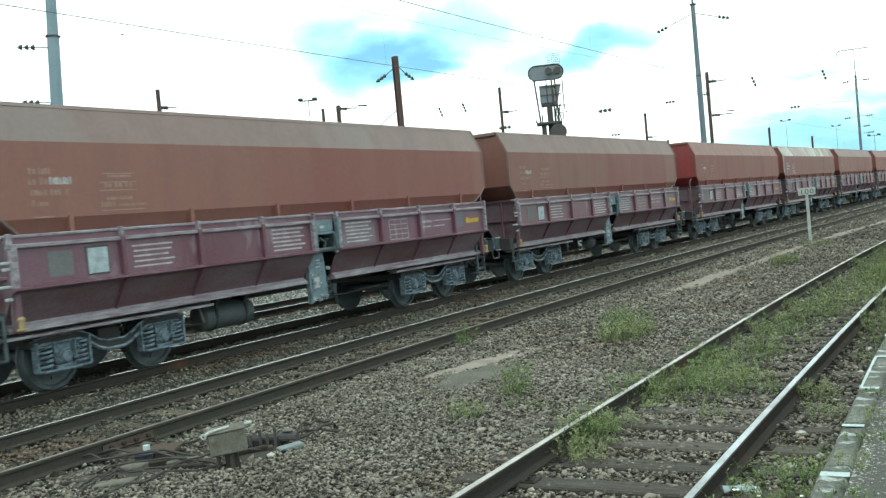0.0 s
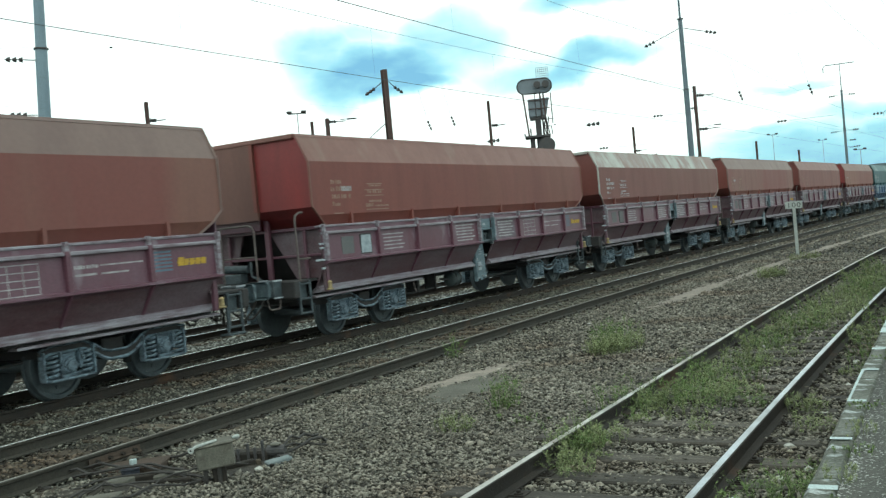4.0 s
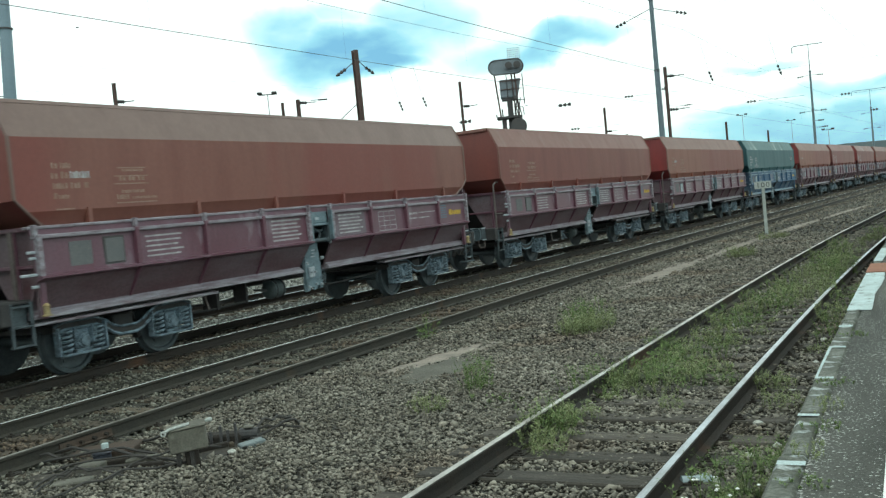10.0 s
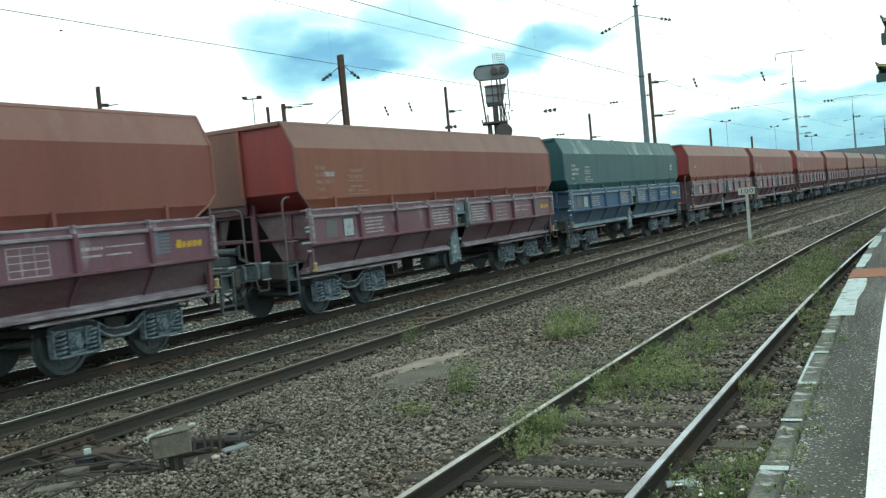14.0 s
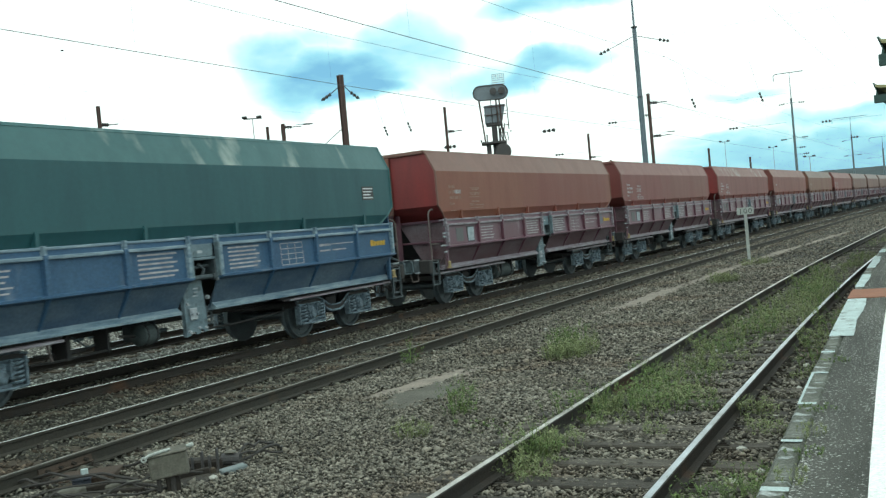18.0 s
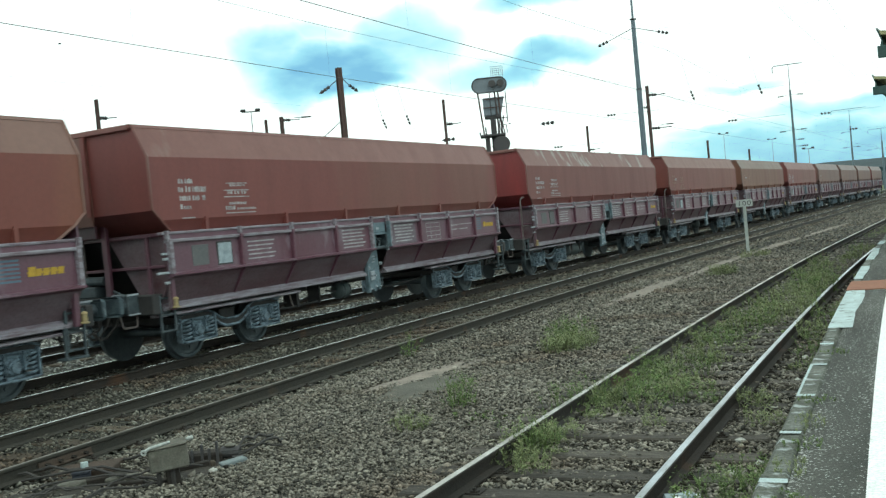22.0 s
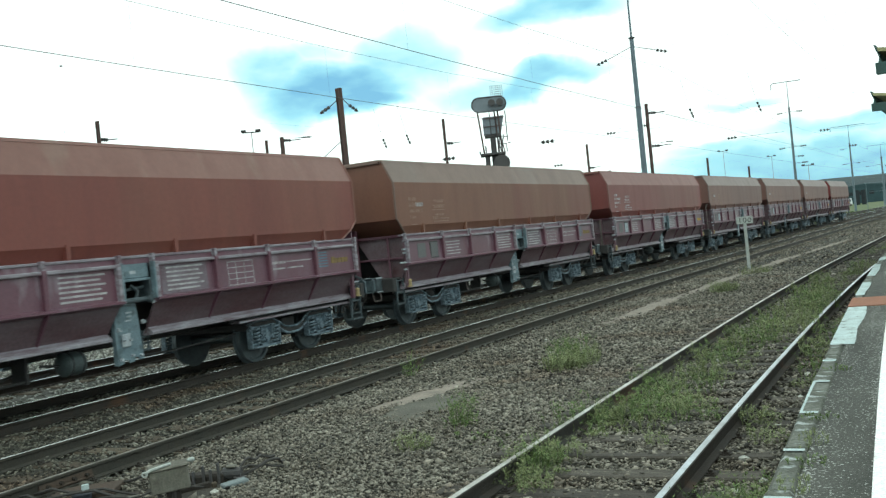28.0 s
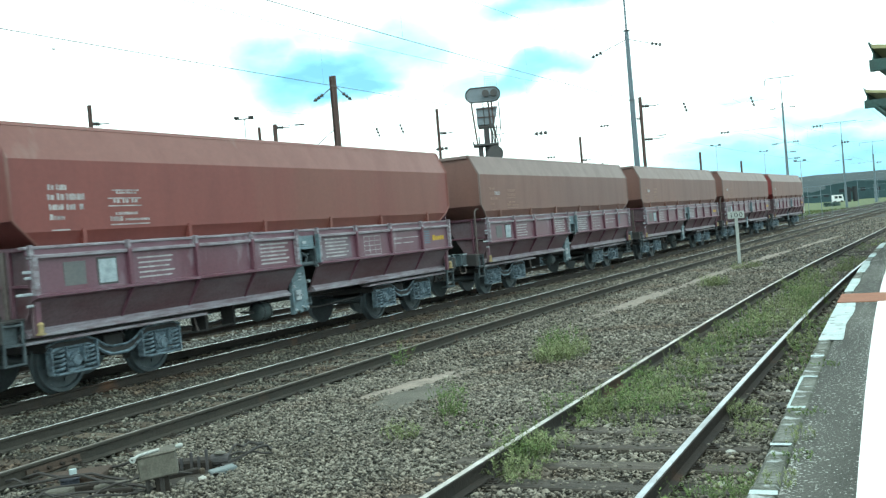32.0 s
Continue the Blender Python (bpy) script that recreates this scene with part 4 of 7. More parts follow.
        bot = [(1.38, 0.655), (1.18, 0.665), (0.66, 0.670), (0.52, 0.60), (0.36, 0.49), (0.18, 0.435), (-0.18, 0.435), (-0.36, 0.49), (-0.52, 0.60), (-0.66, 0.670), (-1.18, 0.665), (-1.38, 0.655)]
        p = top + bot
        n = len(p)
        v = [(x, s * 1.00, z) for x, z in p] + [(x, s * 1.03, z) for x, z in p]
        f = [(i, (i + 1) % n, n + (i + 1) % n, n + i) for i in range(n)]
        h = len(top)
        for o in (0, n):
            f += [(o + i, o + i + 1, o + n - 2 - i, o + n - 1 - i) for i in range(h - 1)]
        g.add(v, f)

    for s, nm in ((-1, "near"), (1, "far")):
        g = Geo()
        sideframe(g, s)
        W["side_frame_" + nm] = g.mesh("side_frame", FRAME)
        # the flanges of the beam, dusted pale
        top = [(-1.38, 0.725), (-1.20, 0.77), (-0.62, 0.77), (-0.46, 0.705), (-0.30, 0.605), (-0.16, 0.56), (0.16, 0.56), (0.30, 0.605), (0.46, 0.705), (0.62, 0.77), (1.20, 0.77), (1.38, 0.725)]
        W["upper_flange_" + nm] = Geo().tube([(x, s * 1.045, z) for x, z in top], 0.020, 5).mesh("upper_flange", BOGIE)
        W["lower_flange_" + nm] = Geo().tube([(x, s * 1.045, z - 0.108 - 0.01 * (abs(x) < 0.5)) for x, z in top], 0.026, 5).mesh("lower_flange", BOGIE)
        g = Geo()
        g.cbox(-0.13, 0.13, min(s * 0.90, s * 1.06), max(s * 0.90, s * 1.06), 0.345, 0.60, 0.025)
        g.cbox(-0.15, 0.15, min(s * 0.92, s * 1.03), max(s * 0.92, s * 1.03), 0.58, 0.67, 0.02)
        g.lathe([(s * 1.05, 0.115), (s * 1.09, 0.11), (s * 1.10, 0.085), (s * 1.125, 0.08), (s * 1.13, 0.02)], (0, 0, 0.47), "y", 14)
        for a in range(6):
            c, q = 0.094 * math.cos(a * 1.047), 0.094 * math.sin(a * 1.047)
            g.rod((c, s * 1.085, 0.47 + q), (c, s * 1.115, 0.47 + q), 0.013, 6)
        W["axle_box_" + nm] = g.mesh("axle_box", BOGIE)
        # spring seats hung under the box and the guides beside it
        g = Geo()
        g.cbox(-0.40, 0.40, min(s * 0.94, s * 1.12), max(s * 0.94, s * 1.12), 0.275, 0.315, 0.012)
        g.cbox(-0.17, 0.17, min(s * 0.96, s * 1.08), max(s * 0.96, s * 1.08), 0.31, 0.36, 0.012)
        W["spring_seat_" + nm] = g.mesh("spring_seat", BOGIE)
        g = Geo()
        for x in (-0.425, 0.425):
            g.cbox(x - 0.018, x + 0.018, min(s * 0.97, s * 1.09), max(s * 0.97, s * 1.09), 0.30, 0.70, 0.006)
        for x in (-0.165, 0.165):
            g.cbox(x - 0.014, x + 0.014, min(s * 0.98, s * 1.10), max(s * 0.98, s * 1.10), 0.42, 0.68, 0.005)
            g.tube([(x, s * 1.10, 0.66), (x * 1.2, s * 1.13, 0.55), (x * 0.8, s * 1.12, 0.42)], 0.012, 5)
        W["box_guide_" + nm] = g.pieces("box_guide", BOGIE)
        g = Geo()
        for x in (-0.285, 0.285):
            pts = [(x + 0.088 * math.cos(k * 0.75), s * 1.035 + 0.088 * math.sin(k * 0.75), 0.325 + 0.32 * k / 42) for k in range(43)]
            g.tube(pts, 0.0195, 5)
        W["springs_" + nm] = g.pieces("coil_spring", BOGIE, smooth=True)
    g = Geo()
    g.cbox(-0.20, 0.20, -0.95, 0.95, 0.46, 0.74, 0.02)
    for x in (-1.28, 1.28):
        g.cbox(x - 0.06, x + 0.06, -1.0, 1.0, 0.62, 0.74, 0.01)
    W["bolster"] = g.mesh("bolster", FRAME)
    g = Geo()
    for x in (-0.42, 0.42):
        for s in (-1, 1):
            g.cbox(x - 0.04, x + 0.04, s * 0.75 - 0.06, s * 0.75 + 0.06, 0.30, 0.56, 0.012)
            g.rod((x, s * 0.75, 0.56), (x * 0.7, s * 0.78, 0.80), 0.025, 6)
        g.rod((x, -0.8, 0.38), (x, 0.8, 0.38), 0.03, 8)
    W["brake_gear"] = g.mesh("brake_gear", FRAME)
    # end platform
    for e, nm in ((-1, "rear"), (1, "front")):
        x0, x1 = e * 6.2, e * 6.98
        g = Geo()
        g.cbox(min(x1, e * 6.82), max(x1, e * 6.82), -1.32, 1.32, 0.86, 1.18, 0.02)
        g.cbox(min(x0, x1), max(x0, x1), -1.25, 1.25, 1.13, 1.17, 0.008)
        W["headstock_" + nm] = g.mesh("headstock", FRAME)
        g = Geo()
        g.cbox(min(e * 6.98, e * 7.22), max(e * 6.98, e * 7.22), -0.16, 0.16, 0.90, 1.22, 0.02)
        g.lathe([(0.0, 0.12), (e * 0.03, 0.12), (e * 0.04, 0.10), (e * 0.19, 0.095)], (e * 7.21, 0, 1.06), "x", 14)
        W["buffer_head_" + nm] = Geo().cbox(min(e * 7.395, e * 7.43), max(e * 7.395, e * 7.43), -0.22, 0.22, 0.90, 1.22, 0.05).mesh("buffer_head", COVER)
        W["buffer_" + nm] = g.mesh("buffer", GREYBOX)
        g = Geo()
        for y in (-0.165, 0.165):
            g.box(min(e * 6.99, e * 7.23), max(e * 6.99, e * 7.23), y - 0.012, y + 0.012, 1.20, 1.228)
            g.box(min(e * 6.99, e * 7.23), max(e * 6.99, e * 7.23), y - 0.012, y + 0.012, 0.892, 0.915)
        W["buffer_edge_" + nm] = g.pieces("casing_edge", PALE_STEEL)
        g = Geo()
        g.cbox(min(e * 6.98, e * 7.20), max(e * 6.98, e * 7.20), -0.08, 0.08, 0.92, 1.12, 0.02)
        g.tube([(e * 7.15, 0, 1.05), (e * 7.30, 0.02, 0.92), (e * 7.40, 0.0, 0.98)], 0.03, 6)
        for k in range(3):
            g.tube([(e * 7.0, 0.34 - 0.68 * (k > 0) + 0.1 * k, 0.95), (e * 7.15, 0.32 - 0.6 * (k > 0), 0.68), (e * 7.35, 0.28 - 0.5 * (k > 0), 0.62), (e * 7.45, 0.2 - 0.4 * (k > 0), 0.72)], 0.02, 6)
        W["coupling_" + nm] = g.mesh("coupling", FRAME)
        # end frame: posts, cross bars and the sloping strut
        g = Geo()
        for s in (-1, 1):
            g.cbox(e * 6.32 - 0.045, e * 6.32 + 0.045, s * 1.38 - 0.04, s * 1.38 + 0.04, 0.90, 2.14, 0.01)
            g.cbox(e * 6.34 - 0.03, e * 6.34 + 0.03, s * 0.95 - 0.03, s * 0.95 + 0.03, 1.17, 2.10, 0.008)
        W["end_post_" + nm] = Geo().cbox(e * 6.40 - 0.04, e * 6.40 + 0.04, -0.16, -0.05, 1.17, 2.60, 0.01).mesh("end_post", DOOR_WINE)
        W["latch"] = Geo().cbox(-0.05, 0.05, -0.025, 0.025, -0.02, 0.02, 0.008).mesh("door_latch", PALE_STEEL)
        g.cbox(min(e * 6.29, e * 6.36), max(e * 6.29, e * 6.36), -1.42, 1.42, 2.085, 2.15, 0.01)
        g.cbox(min(e * 6.30, e * 6.36), max(e * 6.30, e * 6.36), -1.36, 1.1, 1.58, 1.63, 0.01)
        W["end_frame_" + nm] = g.pieces("end_frame", DOOR_WINE)
        g = Geo()
        g.prism([(-1.36, 2.09), (-0.07, 2.09), (-0.64, 1.17), (-1.36, 1.17)], e * 6.25, e * 6.29, "x")
        g.prism([(1.36, 2.09), (0.62, 2.09), (0.95, 1.17), (1.36, 1.17)], e * 6.25, e * 6.29, "x")
        for s in (-1, 1):
            g.prism([(e * 6.30, 2.08), (e * 6.40, 2.08), (e * 6.40, 0.92), (e * 6.30, 0.92)], s * 1.35, s * 1.39, "y")
        W["end_sheet_" + nm] = g.pieces("end_sheet", CHUTE_WINE)
        # sloping sheet in the near-black colour, so the opening before it looks shaded
        g = Geo()
        g.add([(e * 6.10, -1.25, 2.08), (e * 6.10, 1.25, 2.08), (e * 5.4, 1.0, 1.10), (e * 5.4, -1.0, 1.10), (e * 6.06, -1.25, 2.06), (e * 6.06, 1.25, 2.06), (e * 5.36, 1.0, 1.08), (e * 5.36, -1.0, 1.08)], [(0, 1, 2, 3), (4, 7, 6, 5), (0, 4, 5, 1), (1, 5, 6, 2), (2, 6, 7, 3), (3, 7, 4, 0)])
        W["end_slope_" + nm] = g.mesh("end_slope", FRAME)
        near = -0.05 if e < 0 else -1.36
        W["upper_plate_" + nm] = Geo().prism([(near, 2.155), (1.40, 2.155), (1.40, 2.36), (near, 2.36)], e * 6.50, e * 6.54, "x").mesh("upper_plate", DOOR_WINE)
        W["end_panel_" + nm] = Geo().prism([(-0.16, 2.35), (1.42, 2.35), (1.42, 3.35), (1.17, 3.84), (-0.16, 3.84)], e * (HALF + 0.005), e * (HALF + 0.05), "x").mesh("end_panel", PAINT["rust"][0])
        # long ends carry a railing, short ones two slim uprights
        g = Geo()
        xx = e * 6.86
        g.tube([(xx, 1.22, 1.15), (xx, 1.22, 2.16), (xx, 1.16, 2.24), (xx, -0.24, 2.26), (xx, -0.34, 2.22), (xx, -0.38, 2.12), (xx, -0.38, 1.16)], 0.021, 6)
        g.tube([(xx, 1.22, 1.66), (xx, -0.38, 1.66)], 0.018, 6)
        g.tube([(xx, 0.45, 1.16), (xx, 0.45, 2.25)], 0.018, 6)
        g.tube([(e * 6.70, -1.24, 1.15), (e * 6.70, -1.24, 2.28), (e * 6.68, -1.25, 2.36), (e * 6.60, -1.27, 2.41), (e * 6.52, -1.28, 2.41)], 0.021, 6)
        g.tube([(e * 6.70, -1.24, 1.56), (e * 6.40, -1.30, 1.56)], 0.017, 6)
        W["long_rail_" + nm] = g.pieces("handrail", PIPE, smooth=True)
        g = Geo()
        g.rod((e * 6.62, 0.46, 1.16), (e * 6.62, 0.46, 2.14), 0.021, 6)
        g.tube([(e * 6.62, 0.46, 1.62), (e * 6.62, 1.10, 1.62), (e * 6.62, 1.22, 1.56), (e * 6.62, 1.22, 1.16)], 0.018, 6)
        g.cbox(e * 6.42 - 0.02, e * 6.42 + 0.02, -0.98, -0.90, 1.17, 2.10, 0.006)
        W["handrail_" + nm] = g.pieces("handrail", PIPE, smooth=True)
        g = Geo()
        for s in (-1, 1):
            for dx in (0.0, 0.36):
                g.cbox(e * (6.42 + dx) - 0.015, e * (6.42 + dx) + 0.015, s * 1.30 - 0.02, s * 1.30 + 0.02, 0.46, 0.92, 0.004)
            g.cbox(min(e * 6.40, e * 6.80), max(e * 6.40, e * 6.80), s * 1.24 - 0.11, s * 1.24 + 0.11, 0.44, 0.475, 0.006)
        if e < 0:
            g = Geo()
            for s in (-1, 1):
                g.tube([(-7.00, s * 0.98, 0.92), (-7.03, s * 1.00, 0.73), (-7.06, s * 1.00, 0.70), (-7.30, s * 1.00, 0.70), (-7.33, s * 1.00, 0.73), (-7.36, s * 0.98, 0.90)], 0.017, 6)
        W["step_" + nm] = g.pieces("foot_step", PIPE if e < 0 else GREYBOX)
        # frame of the corner steps, with a plate behind it
        g = Geo()
        for s in (1, -1):
            for x in (6.48, 6.80):
                g.cbox(e * x - 0.022, e * x + 0.022, s * 1.28 - 0.022, s * 1.28 + 0.022, 0.55, 1.15, 0.006)
            for zz in (0.57, 0.83, 1.10):
                g.cbox(min(e * 6.46, e * 6.82), max(e * 6.46, e * 6.82), s * 1.26 - 0.045, s * 1.26 + 0.045, zz - 0.015, zz + 0.015, 0.005)
            g.box(min(e * 6.50, e * 6.78), max(e * 6.50, e * 6.78), s * 1.20 - 0.008, s * 1.20 + 0.008, 0.84, 1.12)
            if s > 0:
                far_step = [g.mesh("corner_step", GREYBOX)]
                g = Geo()
        W["corner_step_" + nm] = far_step + g.pieces("corner_step", GREYBOX)
        # brake hoses hanging beside the coupling
        g = Geo()
        for y0, y1 in ((-0.42, -0.34), (0.40, 0.30), (-0.62, -0.50)):
            g.tube([(e * 7.0, y0, 0.92), (e * 7.10, y0, 0.74), (e * 7.22, y1, 0.56), (e * 7.36, y1, 0.55), (e * 7.44, y1 + 0.04, 0.66)], 0.022, 6)
        W["brake_hose_" + nm] = g.pieces("brake_hose", CABLE, smooth=True)
        g = Geo()
        for s in (-1, 1):
            g.cbox(e * 6.6 - 0.14, e * 6.6 + 0.14, s * 1.33 - 0.02, s * 1.33 + 0.02, 1.16, 1.30, 0.006)
        W["grab_yellow_" + nm] = Geo().lathe([(0.0, 0.070), (0.018, 0.074), (0.030, 0.046), (0.12, 0.042), (0.145, 0.050), (0.165, 0.036), (0.180, 0.012)], (0, 0, 0), "z", 12).mesh("yellow_marking", CREAM_YELLOW, smooth=True)
        g = Geo()
        g.cbox(e * 6.62 - 0.11, e * 6.62 + 0.11, 0.16, 0.62, 1.17, 1.36, 0.02)
        g.rod((e * 6.60, 0.05, 1.44), (e * 6.60, 0.70, 1.46), 0.075, 10)
        g.tube([(e * 6.60, 0.10, 1.46), (e * 6.62, -0.02, 1.56), (e * 6.64, -0.05, 1.30), (e * 6.66, -0.30, 1.20)], 0.03, 6)
        g.tube([(e * 6.64, 0.70, 1.42), (e * 6.66, 0.95, 1.30), (e * 6.64, 1.10, 1.18)], 0.025, 6)
        W["brake_box_" + nm] = g.mesh("brake_box", GREYBOX)
    # door mechanism in the gap between the doors
    for s, nm in ((-1, "near"), (1, "far")):
        g = Geo()
        # recess with a shaft and a crank
        g.cbox(0.40, 0.47, min(s * 1.20, s * 1.45), max(s * 1.20, s * 1.45), 1.50, 1.80, 0.008)
        g.rod((-0.16, s * 1.30, 1.62), (0.40, s * 1.30, 1.66), 0.026, 8)
        g.tube([(0.16, s * 1.36, 1.47), (0.20, s * 1.38, 1.60), (0.12, s * 1.32, 1.70)], 0.028, 6)
        g.lathe([(s * 1.36, 0.07), (s * 1.43, 0.065), (s * 1.45, 0.04)], (0.44, 0, 1.47), "y", 12)
        # linkage bars beside the sheet
        for zz in (0.66, 0.76, 0.86):
            g.rod((0.32, s * 1.16, zz), (0.66, s * 1.10, zz + 0.02), 0.020, 6)
        g.rod((0.42, s * 1.14, 0.60), (0.46, s * 1.12, 0.98), 0.022, 6)
        g.rod((0.58, s * 1.12, 0.64), (0.60, s * 1.10, 0.98), 0.022, 6)
        W["linkage_" + nm] = (g.pieces if s < 0 else g.mesh)("linkage_bar", GREYBOX)
        W["mechanism_" + nm] = Geo().rod((-0.22, s * 1.38, 1.47), (0.50, s * 1.38, 1.47), 0.040, 10).mesh("door_mechanism", GREYBOX)
        # broad hanging sheet with a notched lower edge
        out = [(-0.24, 1.43), (0.26, 1.43), (0.30, 1.10), (0.33, 0.56), (0.24, 0.55), (0.23, 0.60), (0.15, 0.60), (0.14, 0.54), (0.04, 0.53), (0.03, 0.58), (-0.08, 0.58), (-0.09, 0.53), (-0.20, 0.52), (-0.22, 0.95)]
        W["sheet_" + nm] = Geo().prism(out, s * 1.22, s * 1.245, "y").mesh("hanging_sheet", SHEET_GREY)
        W["sheet_flange_" + nm] = Geo().cbox(-0.255, -0.215, min(s * 1.215, s * 1.30), max(s * 1.215, s * 1.30), 0.52, 1.43, 0.006).mesh("sheet_flange", SHEET_GREY)
        W["bolted_plate_" + nm] = Geo().cbox(-0.10, 0.08, min(s * 1.245, s * 1.275), max(s * 1.245, s * 1.275), 0.78, 0.98, 0.012).mesh("bolted_plate", PALE_STEEL)
        g = Geo()
        for x, z, ln in ((0.04, 1.28, 0.12), (0.06, 1.22, 0.09), (0.02, 1.16, 0.12), (-0.16, 1.02, 0.10)):
            g.box(x, x + ln, min(s * 1.2445, s * 1.250), max(s * 1.2445, s * 1.250), z, z + 0.024)
        W["sheet_mark_" + nm] = (g.pieces if s < 0 else g.mesh)("sheet_mark", PALE_STEEL)
        g = Geo()
        for x, z, r, y in ((-0.15, 1.46, 0.048, 1.40), (0.47, 1.42, 0.036, 1.40), (0.42, 1.12, 0.040, 1.20), (-0.18, 1.06, 0.034, 1.26), (0.05, 0.88, 0.026, 1.27), (-0.07, 0.88, 0.026, 1.27), (-0.14, 0.60, 0.030, 1.24), (0.10, 0.64, 0.026, 1.24), (0.27, 0.62, 0.026, 1.24)):
            g.rod((x, s * y, z), (x, s * (y + 0.05), z), r, 8, r * 0.7)
        W["bolt_" + nm] = (g.pieces if s < 0 else g.mesh)("mechanism_bolt", PALE_STEEL)
        W["cover_" + nm] = Geo().cbox(-0.19, 0.42, min(s * 1.33, s * 1.43), max(s * 1.33, s * 1.43), 1.80, 2.075, 0.016).mesh("mechanism_cover", SHEET_GREY)
        g = Geo()
        g.cbox(-0.20, 0.44, min(s * 1.30, s * 1.455), max(s * 1.30, s * 1.455), 1.755, 1.80, 0.008)
        for x in (-0.215, 0.465):
            g.box(x - 0.018, x + 0.018, min(s * 1.44, s * 1.53), max(s * 1.44, s * 1.53), 1.47, 2.04)
        W["cover_edge_" + nm] = (g.pieces if s < 0 else g.mesh)("cover_edge", SHEET_GREY)
        W["cover_tag_" + nm] = Geo().box(0.02, 0.14, min(s * 1.4295, s * 1.434), max(s * 1.4295, s * 1.434), 1.87, 1.92).mesh("cover_tag", PALE_STEEL)
    g = Geo()
    g.lathe([(-0.64, 0.06), (-0.62, 0.16), (-0.56, 0.22), (0.56, 0.22), (0.62, 0.16), (0.64, 0.06)], (-1.98, -0.74, 0.575), "x", 18)
    W["air_tank"] = g.mesh("air_tank", TANK, smooth=True)
    g = Geo()
    for x in (-2.34, -1.62):
        ring = [(x, -0.74 + 0.226 * math.cos(a * 0.4), 0.575 + 0.226 * math.sin(a * 0.4)) for a in range(17)]
        g.tube(ring, 0.012, 5)
        g.cbox(x - 0.03, x + 0.03, -0.98, -0.94, 0.56, 0.86, 0.006)
    W["tank_strap"] = g.pieces("tank_strap", FRAME)
    g = Geo()
    g.lathe([(-0.20, 0.05), (-0.19, 0.13), (-0.15, 0.175), (0.15, 0.175), (0.19, 0.13), (0.20, 0.05)], (-0.80, -0.92, 0.66), "x", 18)
    W["round_tank"] = g.mesh("air_tank", TANK, smooth=True)
    g = Geo()
    for x in (-0.90, -0.70):
        g.tube([(x, -0.92 + 0.18 * math.cos(a * 0.4), 0.66 + 0.18 * math.sin(a * 0.4)) for a in range(17)], 0.011, 5)
    g.rod((-1.02, -0.92, 0.66), (-1.30, -0.86, 0.70), 0.022, 6)
    g.cbox(-0.84, -0.76, -0.95, -0.89, 0.82, 0.94, 0.006)
    W["round_strap"] = g.pieces("tank_strap", FRAME)
    g = Geo()
    g.tube([(-3.0, -0.86, 0.52), (-2.5, -0.86, 0.50), (-1.6, -0.84, 0.52), (-1.0, -0.70, 0.55)], 0.020, 6)
    g.tube([(-2.7, -0.60, 0.60), (-1.9, -0.62, 0.56), (-1.5, -0.60, 0.62)], 0.024, 6)
    g.cbox(-2.36, -2.28, -0.90, -0.56, 0.48, 0.86, 0.008)
    g.cbox(-1.56, -1.50, -0.88, -0.58, 0.48, 0.86, 0.008)
    g.tube([(0.6, -0.86, 0.56), (1.4, -0.86, 0.54), (2.6, -0.84, 0.58), (3.1, -0.80, 0.60)], 0.020, 6)
    W["brake_rod"] = g.pieces("brake_rod", FRAME)
    g = Geo()
    g.cbox(-0.95, -0.55, -0.95, -0.55, 0.55, 0.85, 0.03)
    g.rod((-0.55, -0.75, 0.66), (-0.2, -0.8, 0.66), 0.04, 8)
    g.tube([(-2.3, -0.95, 0.82), (-2.1, -1.0, 0.66), (-1.95, -1.0, 0.64)], 0.015, 5)
    W["brake_valve"] = g.pieces("brake_valve", GREYBOX)
    g = Geo()
    g.tube([(-2.9, -1.12, 0.80), (-2.85, -1.12, 0.62), (-2.85, -1.15, 0.55)], 0.018, 5)
    W["brake_lever"] = g.mesh("brake_lever", PIPE)


def door_y(z):
    """How far out the doors' outer face stands at a height."""
    return 1.44 + 0.02 * (2.065 - z) / 0.605


def painted(g, x0, x1, z0, z1, y=None, lift=0.0):
    """A thin bar of paint on the near side: on the slanting doors, or on an upright face at y."""
    a, b = (y, y) if y else (door_y(z0) + 0.0008 + lift, door_y(z1) + 0.0008 + lift)
    g.add([(x0, -a, z0), (x1, -a, z0), (x1, -b, z1), (x0, -b, z1), (x0, -a - 0.0015, z0), (x1, -a - 0.0015, z0), (x1, -b - 0.0015, z1), (x0, -b - 0.0015, z1)],
          [(0, 1, 2, 3), (4, 7, 6, 5), (0, 4, 5, 1), (1, 5, 6, 2), (2, 6, 7, 3), (3, 7, 4, 0)])
    return g


def wagon_writing(rows, x, z, y=None, slot=0.048, lift=0.0):
    """Lines of unreadable writing as plain bars: rows of (dz, dx, length, height); tall rows fall into characters."""
    g = Geo()
    for dz, dx, ln, h in rows:
        n = max(1, int(ln / slot)) if h > 0.035 else 1
        for i in range(n):
            w = ln / n * (0.62 + 0.11 * (i * 5 % 3)) if n > 1 else ln
            painted(g, x + dx + ln * i / n, x + dx + ln * i / n + w, z + dz, z + dz + h * (1 - 0.12 * (i * 3 % 2)), y, lift)
    return g


